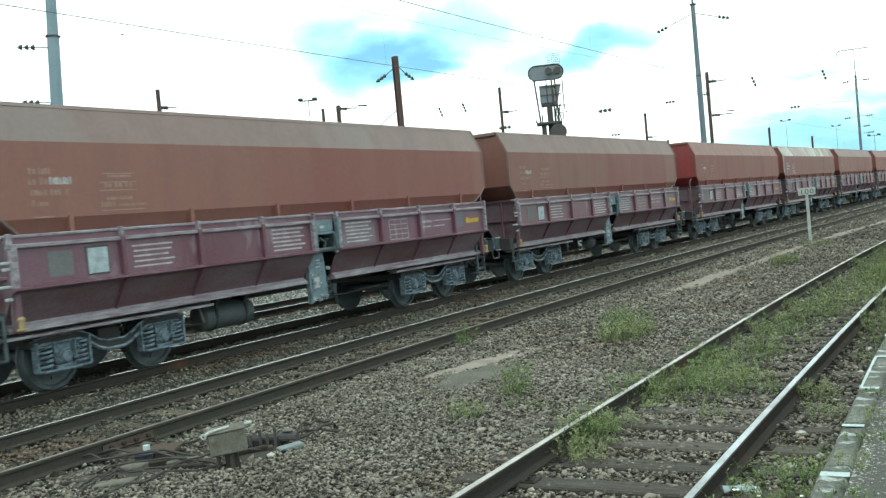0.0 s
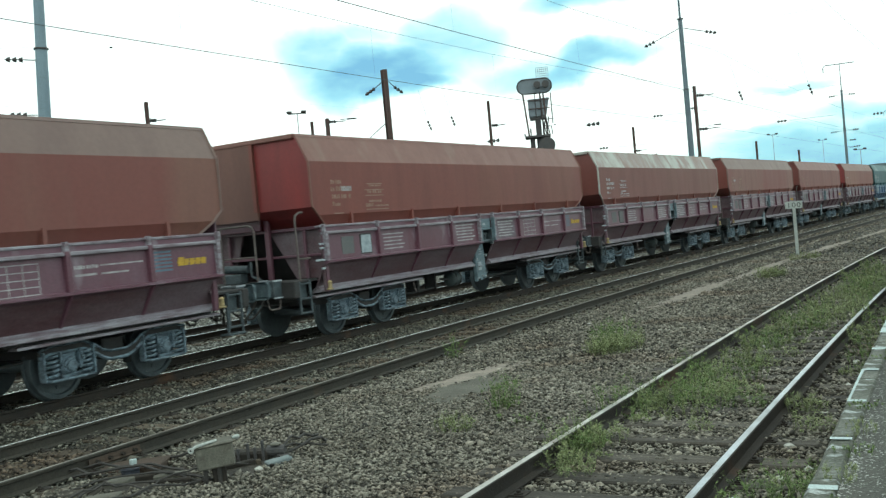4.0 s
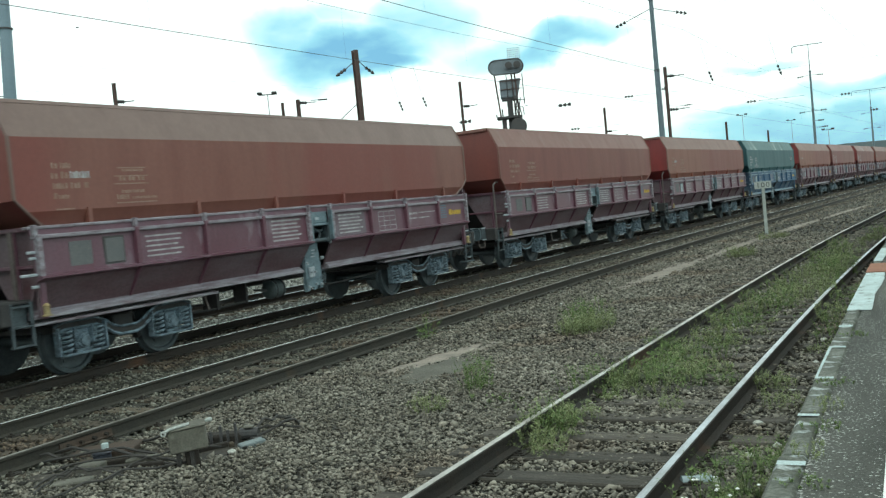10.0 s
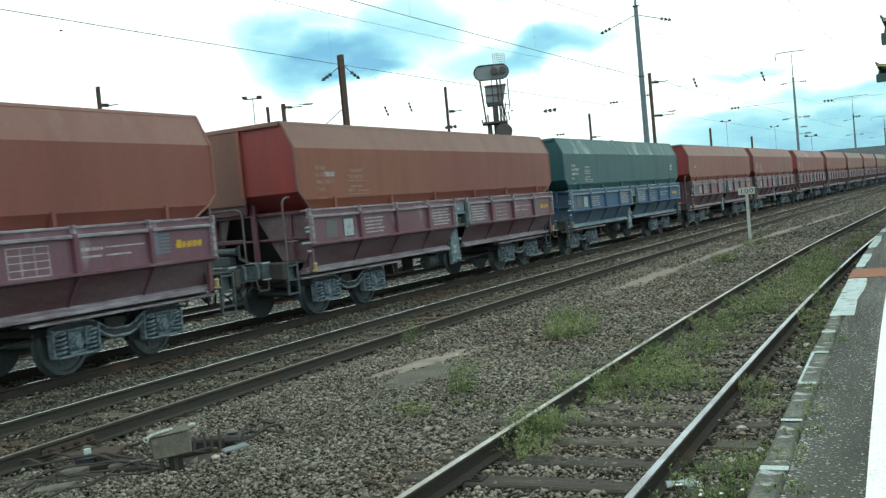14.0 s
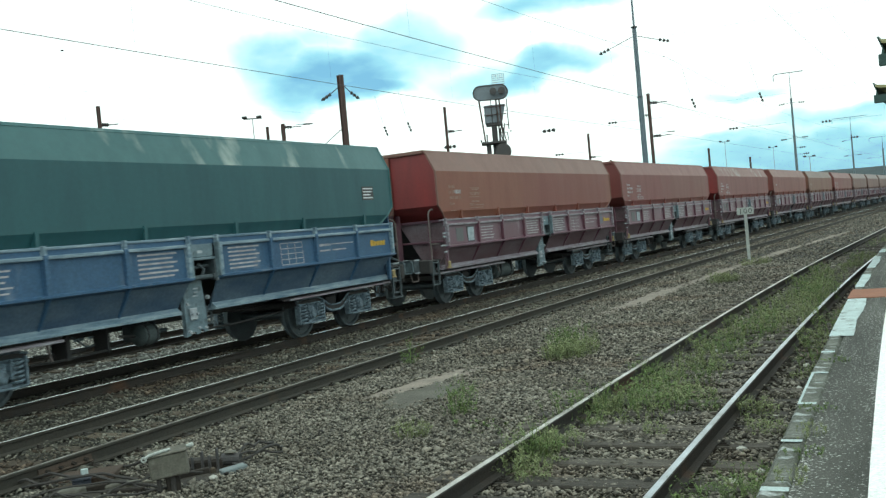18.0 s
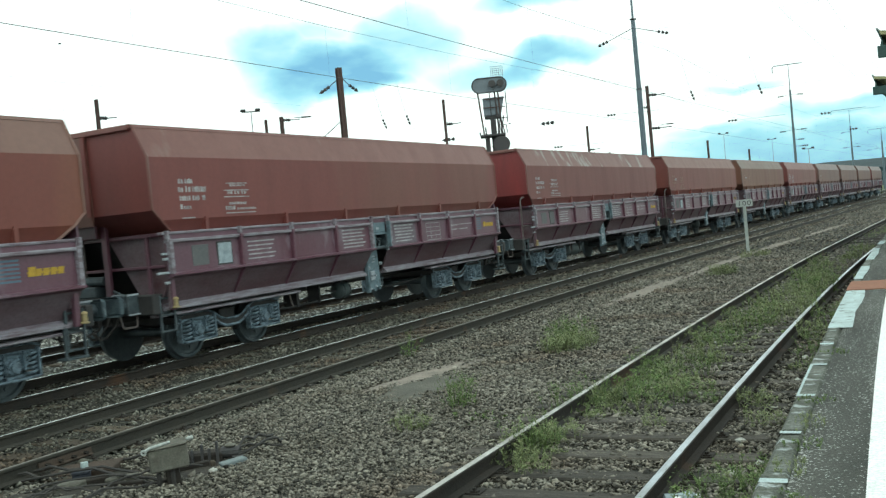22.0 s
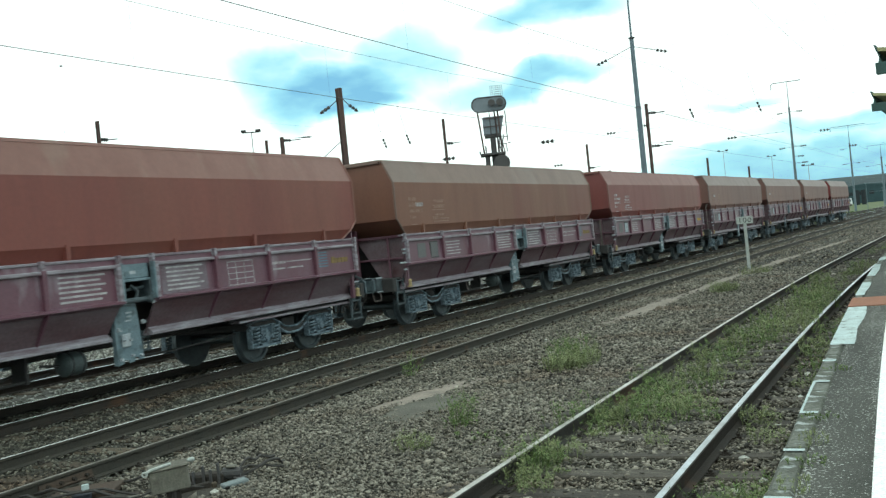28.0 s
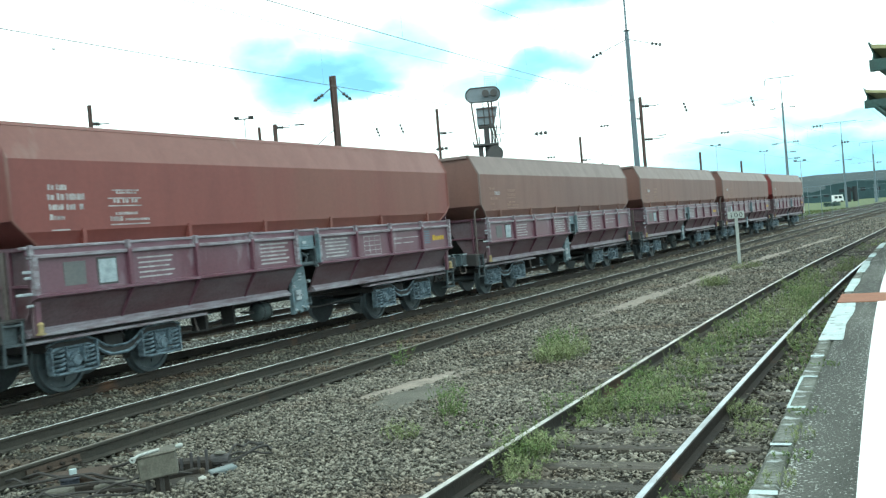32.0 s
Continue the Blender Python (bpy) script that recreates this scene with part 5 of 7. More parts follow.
def writing_meshes():
    block = [(-0.075 * i, 0.015 * (i % 2), 0.78 - 0.05 * (i % 3), 0.028) for i in range(5)]
    W["text_load"] = wagon_writing([(dz, dx, ln, 0.025) for dz, dx, ln, h in block], -4.42, 1.86).mesh("painted_text", WHITE_PAINT)
    block = [(-0.07 * i, 0.0, 0.86 - 0.10 * (i % 2), 0.034) for i in range(6)]
    block = [(dz, dx, ln, 0.0295) for dz, dx, ln, h in block]
    W["text_grid_a"] = wagon_writing(block, -1.35, 1.90).mesh("painted_text", WHITE_PAINT)
    W["stencil_ground"] = painted(Geo(), 0.66, 1.74, 1.50, 1.955).mesh("stencil_ground", STENCIL)
    W["text_grid_b"] = wagon_writing(block, 0.78, 1.90, lift=0.002).mesh("painted_text", WHITE_PAINT)
    g = wagon_writing([(-0.10 * i, 0.0, 0.70, 0.014) for i in range(5)], 2.28, 1.90)
    for dx in (0.0, 0.22, 0.45, 0.69):
        painted(g, 2.28 + dx, 2.295 + dx, 1.50, 1.914)
    W["text_table"] = g.mesh("painted_table", WHITE_PAINT)
    W["text_long"] = wagon_writing([(0.0, 0.0, 0.42, 0.05), (0.02, 0.46, 0.80, 0.02), (-0.10, 0.0, 0.38, 0.03), (-0.10, 0.46, 0.5, 0.025)], 3.55, 1.78).mesh("painted_text", WHITE_PAINT)
    W["text_blue"] = wagon_writing([(-0.055 * i, 0.0, 0.36, 0.028) for i in range(6)], 5.02, 1.90).mesh("painted_text", CYAN_PAINT)
    # owner's mark: a plain yellow slanted bar with rounded steps
    g = Geo()
    for i, (w, h) in enumerate(((0.12, 0.13), (0.10, 0.10), (0.10, 0.10), (0.10, 0.10), (0.11, 0.10))):
        x = 5.50 + 0.125 * i
        g.prism([(x, 1.68), (x + w, 1.68), (x + w + 0.02, 1.68 + h), (x + 0.02, 1.68 + h)], -1.4580, -1.4490, "y")
    g.box(5.49, 6.12, -1.4560, -1.4490, 1.72, 1.745)
    W["yellow_mark"] = g.mesh("yellow_mark", YELLOW)
    # number block on the hopper's side
    rows = [(0.0, 0.10, 0.16, 0.085), (0.0, 0.30, 0.26, 0.085), (-0.20, 0.08, 0.16, 0.085), (-0.20, 0.30, 0.18, 0.10), (-0.20, 0.52, 0.46, 0.10), (-0.40, 0.10, 0.34, 0.085), (-0.40, 0.50, 0.24, 0.085), (-0.40, 0.82, 0.09, 0.085), (-0.60, 0.10, 0.07, 0.085), (-0.60, 0.20, 0.26, 0.06), (-0.82, 0.12, 0.42, 0.02)]
    rows = [(dz * 0.70, dx * 0.76, ln * 0.76, h * 0.95) for dz, dx, ln, h in rows]
    W["number_block"] = wagon_writing(rows, -6.06, 2.92, y=1.4205).mesh("number_block", WHITE_PAINT)
    W["number_faded"] = wagon_writing(rows, -6.06, 2.92, y=1.4205).mesh("number_block", FADED_PAINT)
    rows = [(0.0, 0.10, 0.66, 0.02), (-0.06, 0.20, 0.50, 0.04), (-0.16, 0.0, 0.80, 0.02), (-0.24, 0.12, 0.16, 0.07), (-0.24, 0.34, 0.16, 0.07), (-0.24, 0.56, 0.16, 0.07), (-0.31, 0.0, 0.80, 0.02), (-0.48, 0.15, 0.55, 0.05), (-0.60, 0.02, 0.30, 0.08), (-0.60, 0.38, 0.62, 0.04), (-0.68, 0.02, 0.95, 0.02)]
    rows = [(dz * 0.76, dx * 0.85, ln * 0.85, h * 0.9) for dz, dx, ln, h in rows]
    W["data_block"] = wagon_writing(rows, -4.88, 2.91, y=1.4205).mesh("painted_data", WHITE_PAINT)
    W["data_faded"] = wagon_writing(rows, -4.88, 2.91, y=1.4205).mesh("painted_data", FADED_PAINT)
    W["single_plate"] = wagon_writing([(0, 0, 0.37, 0.10)], -5.68, 2.78, y=1.4225).mesh("painted_plate", WHITE_PAINT)
    W["paper"] = Geo().cbox(-5.22, -4.88, -1.468, -1.452, 1.55, 1.90, 0.004).mesh("paper_holder", PAPER)
    W["paper_frame"] = Geo().cbox(-5.25, -4.85, -1.458, -1.446, 1.52, 1.93, 0.004).mesh("holder_frame", DARKSTEEL)
    W["grey_plate"] = Geo().cbox(-5.86, -5.46, -1.458, -1.446, 1.56, 1.90, 0.004).mesh("grey_plate", GREY_PLATE)


def hopper_wagon(paint, label, blue=False, red_end=False, numbers="faded", paper="paper", mark=True, ends=(0.0, 0.0), end_signs=False, long_end=False, long_tank=False):
    """One bogie hopper wagon; x runs along the track, the side with y < 0 faces the platform. Returns the wagon and its wheelsets."""
    body, dust = PAINT[paint]
    door, chute, edge = (DOOR_BLUE, CHUTE_BLUE, RAIL_BLUE) if blue else (DOOR_WINE, CHUTE_WINE, RAIL_WINE)
    w = thing("hopper_wagon", label, "goods wagon", group="wagons of the goods train")
    hop = part("hopper", W["hopper_side"], w, paint=body)
    for nm in ("rear", "front"):
        ep = END_RED if red_end else body
        e = part("hopper_end", W["hopper_end_" + nm], hop, paint=ep)
        part("end_rib", W["end_rib_" + nm], hop, pose(0.02 if nm == "front" else -0.02, -0.12, 0), paint=body)
        part("end_panel", W["end_panel_" + nm], hop, paint=body if blue else END_BROWN)
    if end_signs:
        x = -HALF - 0.052
        part("warning_triangle", Geo().prism([(0.29, 3.21), (0.45, 3.21), (0.37, 3.35)], x - 0.006, x - 0.001, "x").mesh("warning_triangle", YELLOW), hop)
        ring = [(0.37 + 0.08 * math.cos(a * 0.5236), 3.08 + 0.08 * math.sin(a * 0.5236)) for a in range(13)]
        part("warning_ring", Geo().tube([(x - 0.006, y, z) for y, z in ring], 0.018, 5).mesh("warning_ring", YELLOW), hop)
        part("painted_text", [Geo().box(x - 0.005, x - 0.001, 0.18, 0.62, z, z + 0.035).mesh("painted_text", WHITE_PAINT) for z in (3.62, 3.53, 3.44)], hop)
    part("sloped_shoulder", W["shoulder"], hop, paint=dust)
    part("top_rim", W["top_rim"], hop, paint=dust)
    part("corner_seam", W["corner_seam"], hop, paint=dust)
    part("ledge_bracket", W["ledge_brackets"], hop, paint=body)
    part("coal_load", W["load"], hop)
    beam = part("top_beam", W["top_beam"], w, paint=edge)
    part("beam_web", W["beam_web"], beam, paint=door)
    part("rail_bracket", W["rail_bracket"], beam, paint=edge)
    tagged(part("rail_bracket", W["far_bracket"], beam, paint=edge), kind="stuff")
    part("inner_chute", W["inner_chute"], w)
    for s, side in ((-1, "n"), (1, "f")):
        for d, xs in enumerate(BAYS):
            key = side + str(d)
            dr = part("side_door", W["panel" + key], w, paint=door)
            part("lower_plate", W["chute" + key], dr, paint=chute)
            part("head_rail", W["head" + key], dr, paint=edge)
            part("fold_rail", W["fold" + key], dr, paint=door)
            part("bottom_edge", W["sill" + key], dr, paint=edge)
            if side == "f":
                tagged(part("door_post", W["posts" + key], dr, paint=door), kind="stuff")
                continue
            for i, x in enumerate(xs):
                xx = min(max(x, xs[0] + 0.04), xs[-1] - 0.04)
                part("door_post", W["post" + key], dr, pose(xx, 0, 0), paint=edge if i in (0, 4) else door)
                if 0 < i < 4:
                    part("gusset", W["gusset" + key], dr, pose(xx, 0, 0), paint=door)
    if numbers == "clear":
        tagged(part("number_block", W["number_block"], hop), kind="stuff"); tagged(part("painted_data", W["data_block"], hop), kind="stuff")
    else:
        tagged(part("number_block", W["number_faded"], hop), kind="stuff"); tagged(part("painted_data", W["data_faded"], hop), kind="stuff")
        if numbers == "faded":
            part("painted_plate", W["single_plate"], hop)
    if blue:
        panel = part("black_panel", Geo().box(5.40, 5.86, -1.4275, -1.4205, 2.68, 2.97).mesh("black_panel", DARKSTEEL), hop)
        for i, ln in enumerate((0.40, 0.36, 0.30, 0.40)):
            part("panel_text", Geo().box(5.43, 5.43 + ln, -1.4315, -1.4275, 2.91 - 0.065 * i, 2.935 - 0.065 * i).mesh("panel_text", VAN_WHITE), panel)
    for k in ("text_load", "text_grid_a", "text_grid_b", "text_table", "text_long") + (() if blue else ("text_blue",)):
        tagged(part("painted_text", W[k], w), kind="stuff")
    if mark:
        part("yellow_mark", W["yellow_mark"], w, label="grimy yellow owner's mark" if mark == "dull" else "yellow owner's mark", paint=DULL_YELLOW if mark == "dull" else YELLOW)
    part("stencil_ground", W["stencil_ground"], w, paint=STENCIL if not blue else DOOR_BLUE)
    part("grey_plate", W["grey_plate"], w)
    pf = part("holder_frame", W["paper_frame"], w)
    part("paper_holder", W["paper"], pf, label="white consignment paper in a holder", paint=PAPER if paper == "paper" else GREY_PLATE)
    part("underframe_beam", W["underframe"], w)
    part("solebar_ledge", W["solebar_ledge"], w)
    for nm, dx in zip(("rear", "front"), ends):
        for k in ("end_frame_", "end_sheet_"):
            part(k[:-1], W[k + nm], w, paint=door if k == "end_frame_" else chute)
        for k in ("headstock_", "coupling_", "long_rail_" if long_end and nm == "rear" else "handrail_", "step_", "corner_step_", "brake_hose_", "brake_box_"):
            part({"step_": "foot_step", "long_rail_": "handrail"}.get(k, k[:-1]), W[k + nm], w, pose(dx, 0, 0))
        for y in (-0.875, 0.875):
            buf = part("buffer", W["buffer_" + nm], w, pose(dx, y, 0))
            part("casing_edge", W["buffer_edge_" + nm], buf)
            part("buffer_head", W["buffer_head_" + nm], buf)
        part("end_slope", W["end_slope_" + nm], w)
        part("end_post", W["end_post_" + nm], w, paint=door)
        part("upper_plate", W["upper_plate_" + nm], w, paint=door)
        part("yellow_marking", W["grab_yellow_" + nm], w, pose(-6.32 if nm == "rear" else 6.42, -1.43, 0.93))
        if nm == "rear":
            for z, ln in ((1.50, 0.26), (1.80, 0.12), (1.72, 0.10), (1.34, 0.10)):
                part("door_latch", W["latch"], w, pose(-6.42 - ln / 2, -1.44, z) @ Matrix.Diagonal((ln / 0.1, 1, 1, 1)))
    for nm in ("near", "far"):
        dm = part("door_mechanism", W["mechanism_" + nm], w)
        part("linkage_bar", W["linkage_" + nm], dm)
        part("mechanism_bolt", W["bolt_" + nm], dm)
        part("mechanism_cover", W["cover_" + nm], dm)
        part("cover_edge", W["cover_edge_" + nm], dm)
        part("cover_tag", W["cover_tag_" + nm], dm)
        sh = part("hanging_sheet", W["sheet_" + nm], w)
        for k in ("sheet_flange", "bolted_plate", "sheet_mark"):
            part(k, W[k + "_" + nm], sh)
    tank = part("air_tank", W["air_tank" if long_tank else "round_tank"], w)
    part("tank_strap", W["tank_strap" if long_tank else "round_strap"], tank)
    part("brake_rod", W["brake_rod"], w)
    part("brake_lever", W["brake_lever"], w)
    if blue:
        part("brake_valve", W["brake_valve"], w)
    sets = []
    for x in (-4.55, 4.55):
        bg = part("bogie", W["bolster"], w, pose(x, 0, 0))
        part("brake_gear", W["brake_gear"], bg, pose(-0.0, 0, 0))
        for nm in ("near", "far"):
            sf = part("side_frame", W["side_frame_" + nm], bg)
            part("upper_flange", W["upper_flange_" + nm], bg); part("lower_flange", W["lower_flange_" + nm], bg)
            for a in (-0.9, 0.9):
                part("axle_box", W["axle_box_" + nm], bg, pose(a, 0, 0))
                part("spring_seat", W["spring_seat_" + nm], bg, pose(a, 0, 0))
                part("box_guide", W["box_guide_" + nm], bg, pose(a, 0, 0))
                part("coil_spring", W["springs_" + nm], bg, pose(a, 0, 0))
        for a in (-0.9, 0.9):
            sets.append((part("wheelset", W["wheelset"], bg, pose(a, 0, 0.457)), a))
    return w, sets


# wagon by wagon, in the order in which they pass: paint, label, options
TRAIN_LIST = [
    ("mauve", "faded mauve-brown hopper wagon with wine-red doors", dict(paper="paper", long_tank=True)),
    ("tan", "tan-brown hopper wagon with a reddish stain", dict()),
    ("red", "red-brown hopper wagon with a bright red end", dict(red_end=True)),
    ("chalk", "red-brown hopper wagon with chalky white shoulder", dict(numbers="clear", paper="plate")),
    ("brown", "dull brown hopper wagon with wine-red doors", dict(paper="plate")),
    ("red", "red-brown hopper wagon with an ochre shoulder", dict(numbers="faint", paper="plate")),
    ("rust", "orange-brown hopper wagon with a bright red end", dict(red_end=True)),
    ("teal", "teal-green hopper wagon with blue doors", dict(blue=True, numbers="clear")),
    ("rust", "rust-orange hopper wagon with a bright red end", dict(red_end=True, long_tank=True)),
    ("wine", "dull wine-red hopper wagon with white numbers", dict(numbers="clear")),
    ("streaky", "wine-red hopper wagon with whitish streaks on the shoulder", dict(numbers="clear", red_end=True, end_signs=True, paper="plate", long_tank=True)),
    ("red", "red-brown hopper wagon with dented shoulder", dict(mark="dull")),
    ("ochre", "ochre-brown hopper wagon with faded numbers", dict(paper="plate", mark="dull")),
    ("wine", "wine-red hopper wagon with white numbers", dict(numbers="clear")),
    ("grey", "tan-brown hopper wagon with wine-red doors", dict(mark=False)),
    ("grey", "tan-brown hopper wagon, dusty", dict()),
    ("grey", "grey-brown hopper wagon, dusty", dict()),
    ("grey", "dusty brown hopper wagon with a red end, last of the train", dict(red_end=True)),
]
# metres travelled, every four seconds
TRAVEL = [-8.56, 14.41, 37.65, 61.23, 85.07, 108.72, 133.08, 158.25, 183.20]
TRAVEL_T = [0, 4, 8, 12, 16, 20, 24, 28, 32]


def travelled(t):
    """A smooth cubic spline through TRAVEL."""
    n, h = len(TRAVEL), 4.0
    a, b = np.zeros((n, n)), np.zeros(n)
    a[0, 0] = a[-1, -1] = 1
    for i in range(1, n - 1):
        a[i, i - 1:i + 2] = 1, 4, 1
        b[i] = 6 * (TRAVEL[i + 1] - 2 * TRAVEL[i] + TRAVEL[i - 1]) / h**2
    m = np.linalg.solve(a, b)
    i = min(int(t / h), n - 2)
    p, q = (TRAVEL_T[i + 1] - t) / h, (t - TRAVEL_T[i]) / h
    return float(p * TRAVEL[i] + q * TRAVEL[i + 1] + ((p**3 - p) * m[i] + (q**3 - q) * m[i + 1]) * h * h / 6)


def wagon_pose(k, t):
    """The wagon stands on its two bogies, which follow the bent track."""
    s = PITCH * k + 5.11 + SHIFT[k] - travelled(t)
    a, b = along(s - 4.55, TRAIN), along(s + 4.55, TRAIN)
    c = (a + b) / 2
    return pose(c.x, c.y, 0, 0, 0, math.degrees(math.atan2(b.y - a.y, b.x - a.x)))


# how far each wagon's body stands off the even spacing (long and short end platforms)
SHIFT = (0.54, -0.02, 0.48, 0.00, -0.06, 0.06, 0.53, -0.12, 0.17, -0.37, -0.04, 0.15, -0.04, 0.0, 0.0, 0.0, 0.0, 0.0)
WAGONS = []


def build_train():
    wagon_meshes()
    writing_meshes()
    for k, (paint, label, opts) in enumerate(TRAIN_LIST):
        near_gap = (SHIFT[k] - SHIFT[k - 1]) / 2 if k else 0.0
        far_gap = (SHIFT[k + 1] - SHIFT[k]) / 2 if k + 1 < len(SHIFT) else 0.0
        w, sets = hopper_wagon(paint, label, ends=(-near_gap, far_gap), long_end=near_gap > 0.05 or k > 13 and k % 2 == 0, **opts)
        w.matrix_basis = wagon_pose(k, 0)
        WAGONS.append((w, sets))


# ---- masts, signal, wires ----


def by_sight(az, dist):
    """Ground place at degrees to the left of +y and metres from the camera."""
    a = radians(az)
    return -math.sin(a) * dist, math.cos(a) * dist


def insulator(g, p, q, discs=3, r=0.09, slot=0):
    p, q = Vector(p), Vector(q)
    g.rod(p, q, 0.02, 5, slot=slot)
    for i in range(discs):
        a = p.lerp(q, (i + 0.6) / (discs + 0.2))
        d = (q - p).normalized() * min(0.09, 0.30 * (q - p).length / discs)
        g.rod(a - d, a + d, r, 8, r * 0.55, slot=slot)


def h_mast(az, dist, height, width=0.24, arms=()):
    """A rolled-steel mast of H section with its fittings: arms as (height, side, length)."""
    x, y = by_sight(az, dist)
    m = thing("overhead_line_mast", "brown painted steel H-section overhead line mast", "mast", pose(x, y, GROUND_Z - 0.1, 0, 0, az + 28), group="overhead line masts")
    h, w = height - GROUND_Z, width / 2
    g = Geo()
    g.box(-w, w, -w, -w + 0.025, 0, h); g.box(-w, w, w - 0.025, w, 0, h); g.box(-0.012, 0.012, -w, w, 0, h)
    g.cbox(-w - 0.12, w + 0.12, -w - 0.12, w + 0.12, -0.3, 0.25, 0.02)
    part("mast_post", g.mesh("mast_post", MASTBROWN), m)
    if 30 < az < 31:
        part("stay_rod", Geo().rod((0, 0, h - 2.2), (-1.0, 0, h - 2.95), 0.018, 5).mesh("stay_rod", DARKSTEEL), m)
    for z, side, ln in arms:
        g = Geo()
        z -= GROUND_Z
        if height > 8.9 and az > 30 and az < 31:
            g.rod((side * 0.1, 0, z + 0.3), (side * ln * 0.5, 0, z), 0.02, 5)
            insulator(g, (side * ln * 0.5, 0, z), (side * ln, 0, z - 0.3), 3, 0.085)
        else:
            insulator(g, (side * 0.12, 0, z), (side * (0.12 + ln * 0.45), 0, z), 3, 0.10)
            g.rod((side * (0.12 + ln * 0.45), 0, z), (side * (0.12 + ln), 0, z + 0.05), 0.025, 6)
        part("insulator_arm", g.mesh("insulator_arm", DARKSTEEL), m)
    return m


def tube_mast(az, dist, join, top, radius, bar=0.0, fittings=(), lean=0.0):
    """A tall stepped tubular mast with a thin top tube and insulators at its sides."""
    x, y = by_sight(az, dist)
    m = thing("tubular_mast", "tall grey tubular steel mast with insulators", "mast", pose(x, y, GROUND_Z - 0.1, 0, lean, az), group="tall tubular masts")
    j = join - GROUND_Z
    g = Geo()
    g.lathe([(0, radius * 1.15), (j * 0.35, radius), (j * 0.351, radius * 0.92), (j * 0.68, radius * 0.85), (j * 0.681, radius * 0.78), (j, radius * 0.66)], (0, 0, 0), "z", 14)
    part("mast_tube", g.mesh("mast_tube", MASTBLUE if dist < 50 else MASTGREY, smooth=True), m)
    g = Geo()
    g.rod((0, 0, j - 0.1), (0, 0, top - GROUND_Z), radius * 0.34, 8, radius * 0.16)
    if bar:
        zt = top - GROUND_Z
        g.rod((-bar, 0, zt - 0.05), (bar, 0, zt - 0.05), 0.05, 6)
        g.tube([(-bar, 0, zt - 0.05), (-bar - 0.25, 0, zt - 0.25), (-bar - 0.25, 0, zt - 0.9)], 0.05, 6)
    part("top_tube", g.mesh("top_tube", MASTGREY, smooth=True), m)
    for z in (j * 0.35, j * 0.68, j):
        part("collar", Geo().lathe([(-0.03, radius * 0.7), (-0.03, radius * 1.04), (0.03, radius * 1.04), (0.03, radius * 0.7)], (0, 0, z), "z", 14).mesh("collar", DARKSTEEL), m)
    for z, side, ln, drop in fittings:
        g = Geo()
        z -= GROUND_Z
        k = max(0.35, 1 - 0.75 / ln)
        g.rod((side * radius * 0.6, 0, z), (side * (ln * k), 0, z - drop * k), 0.022, 5)
        insulator(g, (side * ln * k, 0, z - drop * k), (side * ln, 0, z - drop), 3, 0.12)
        part("insulator", g.mesh("insulator", DARKSTEEL), m)
    return m


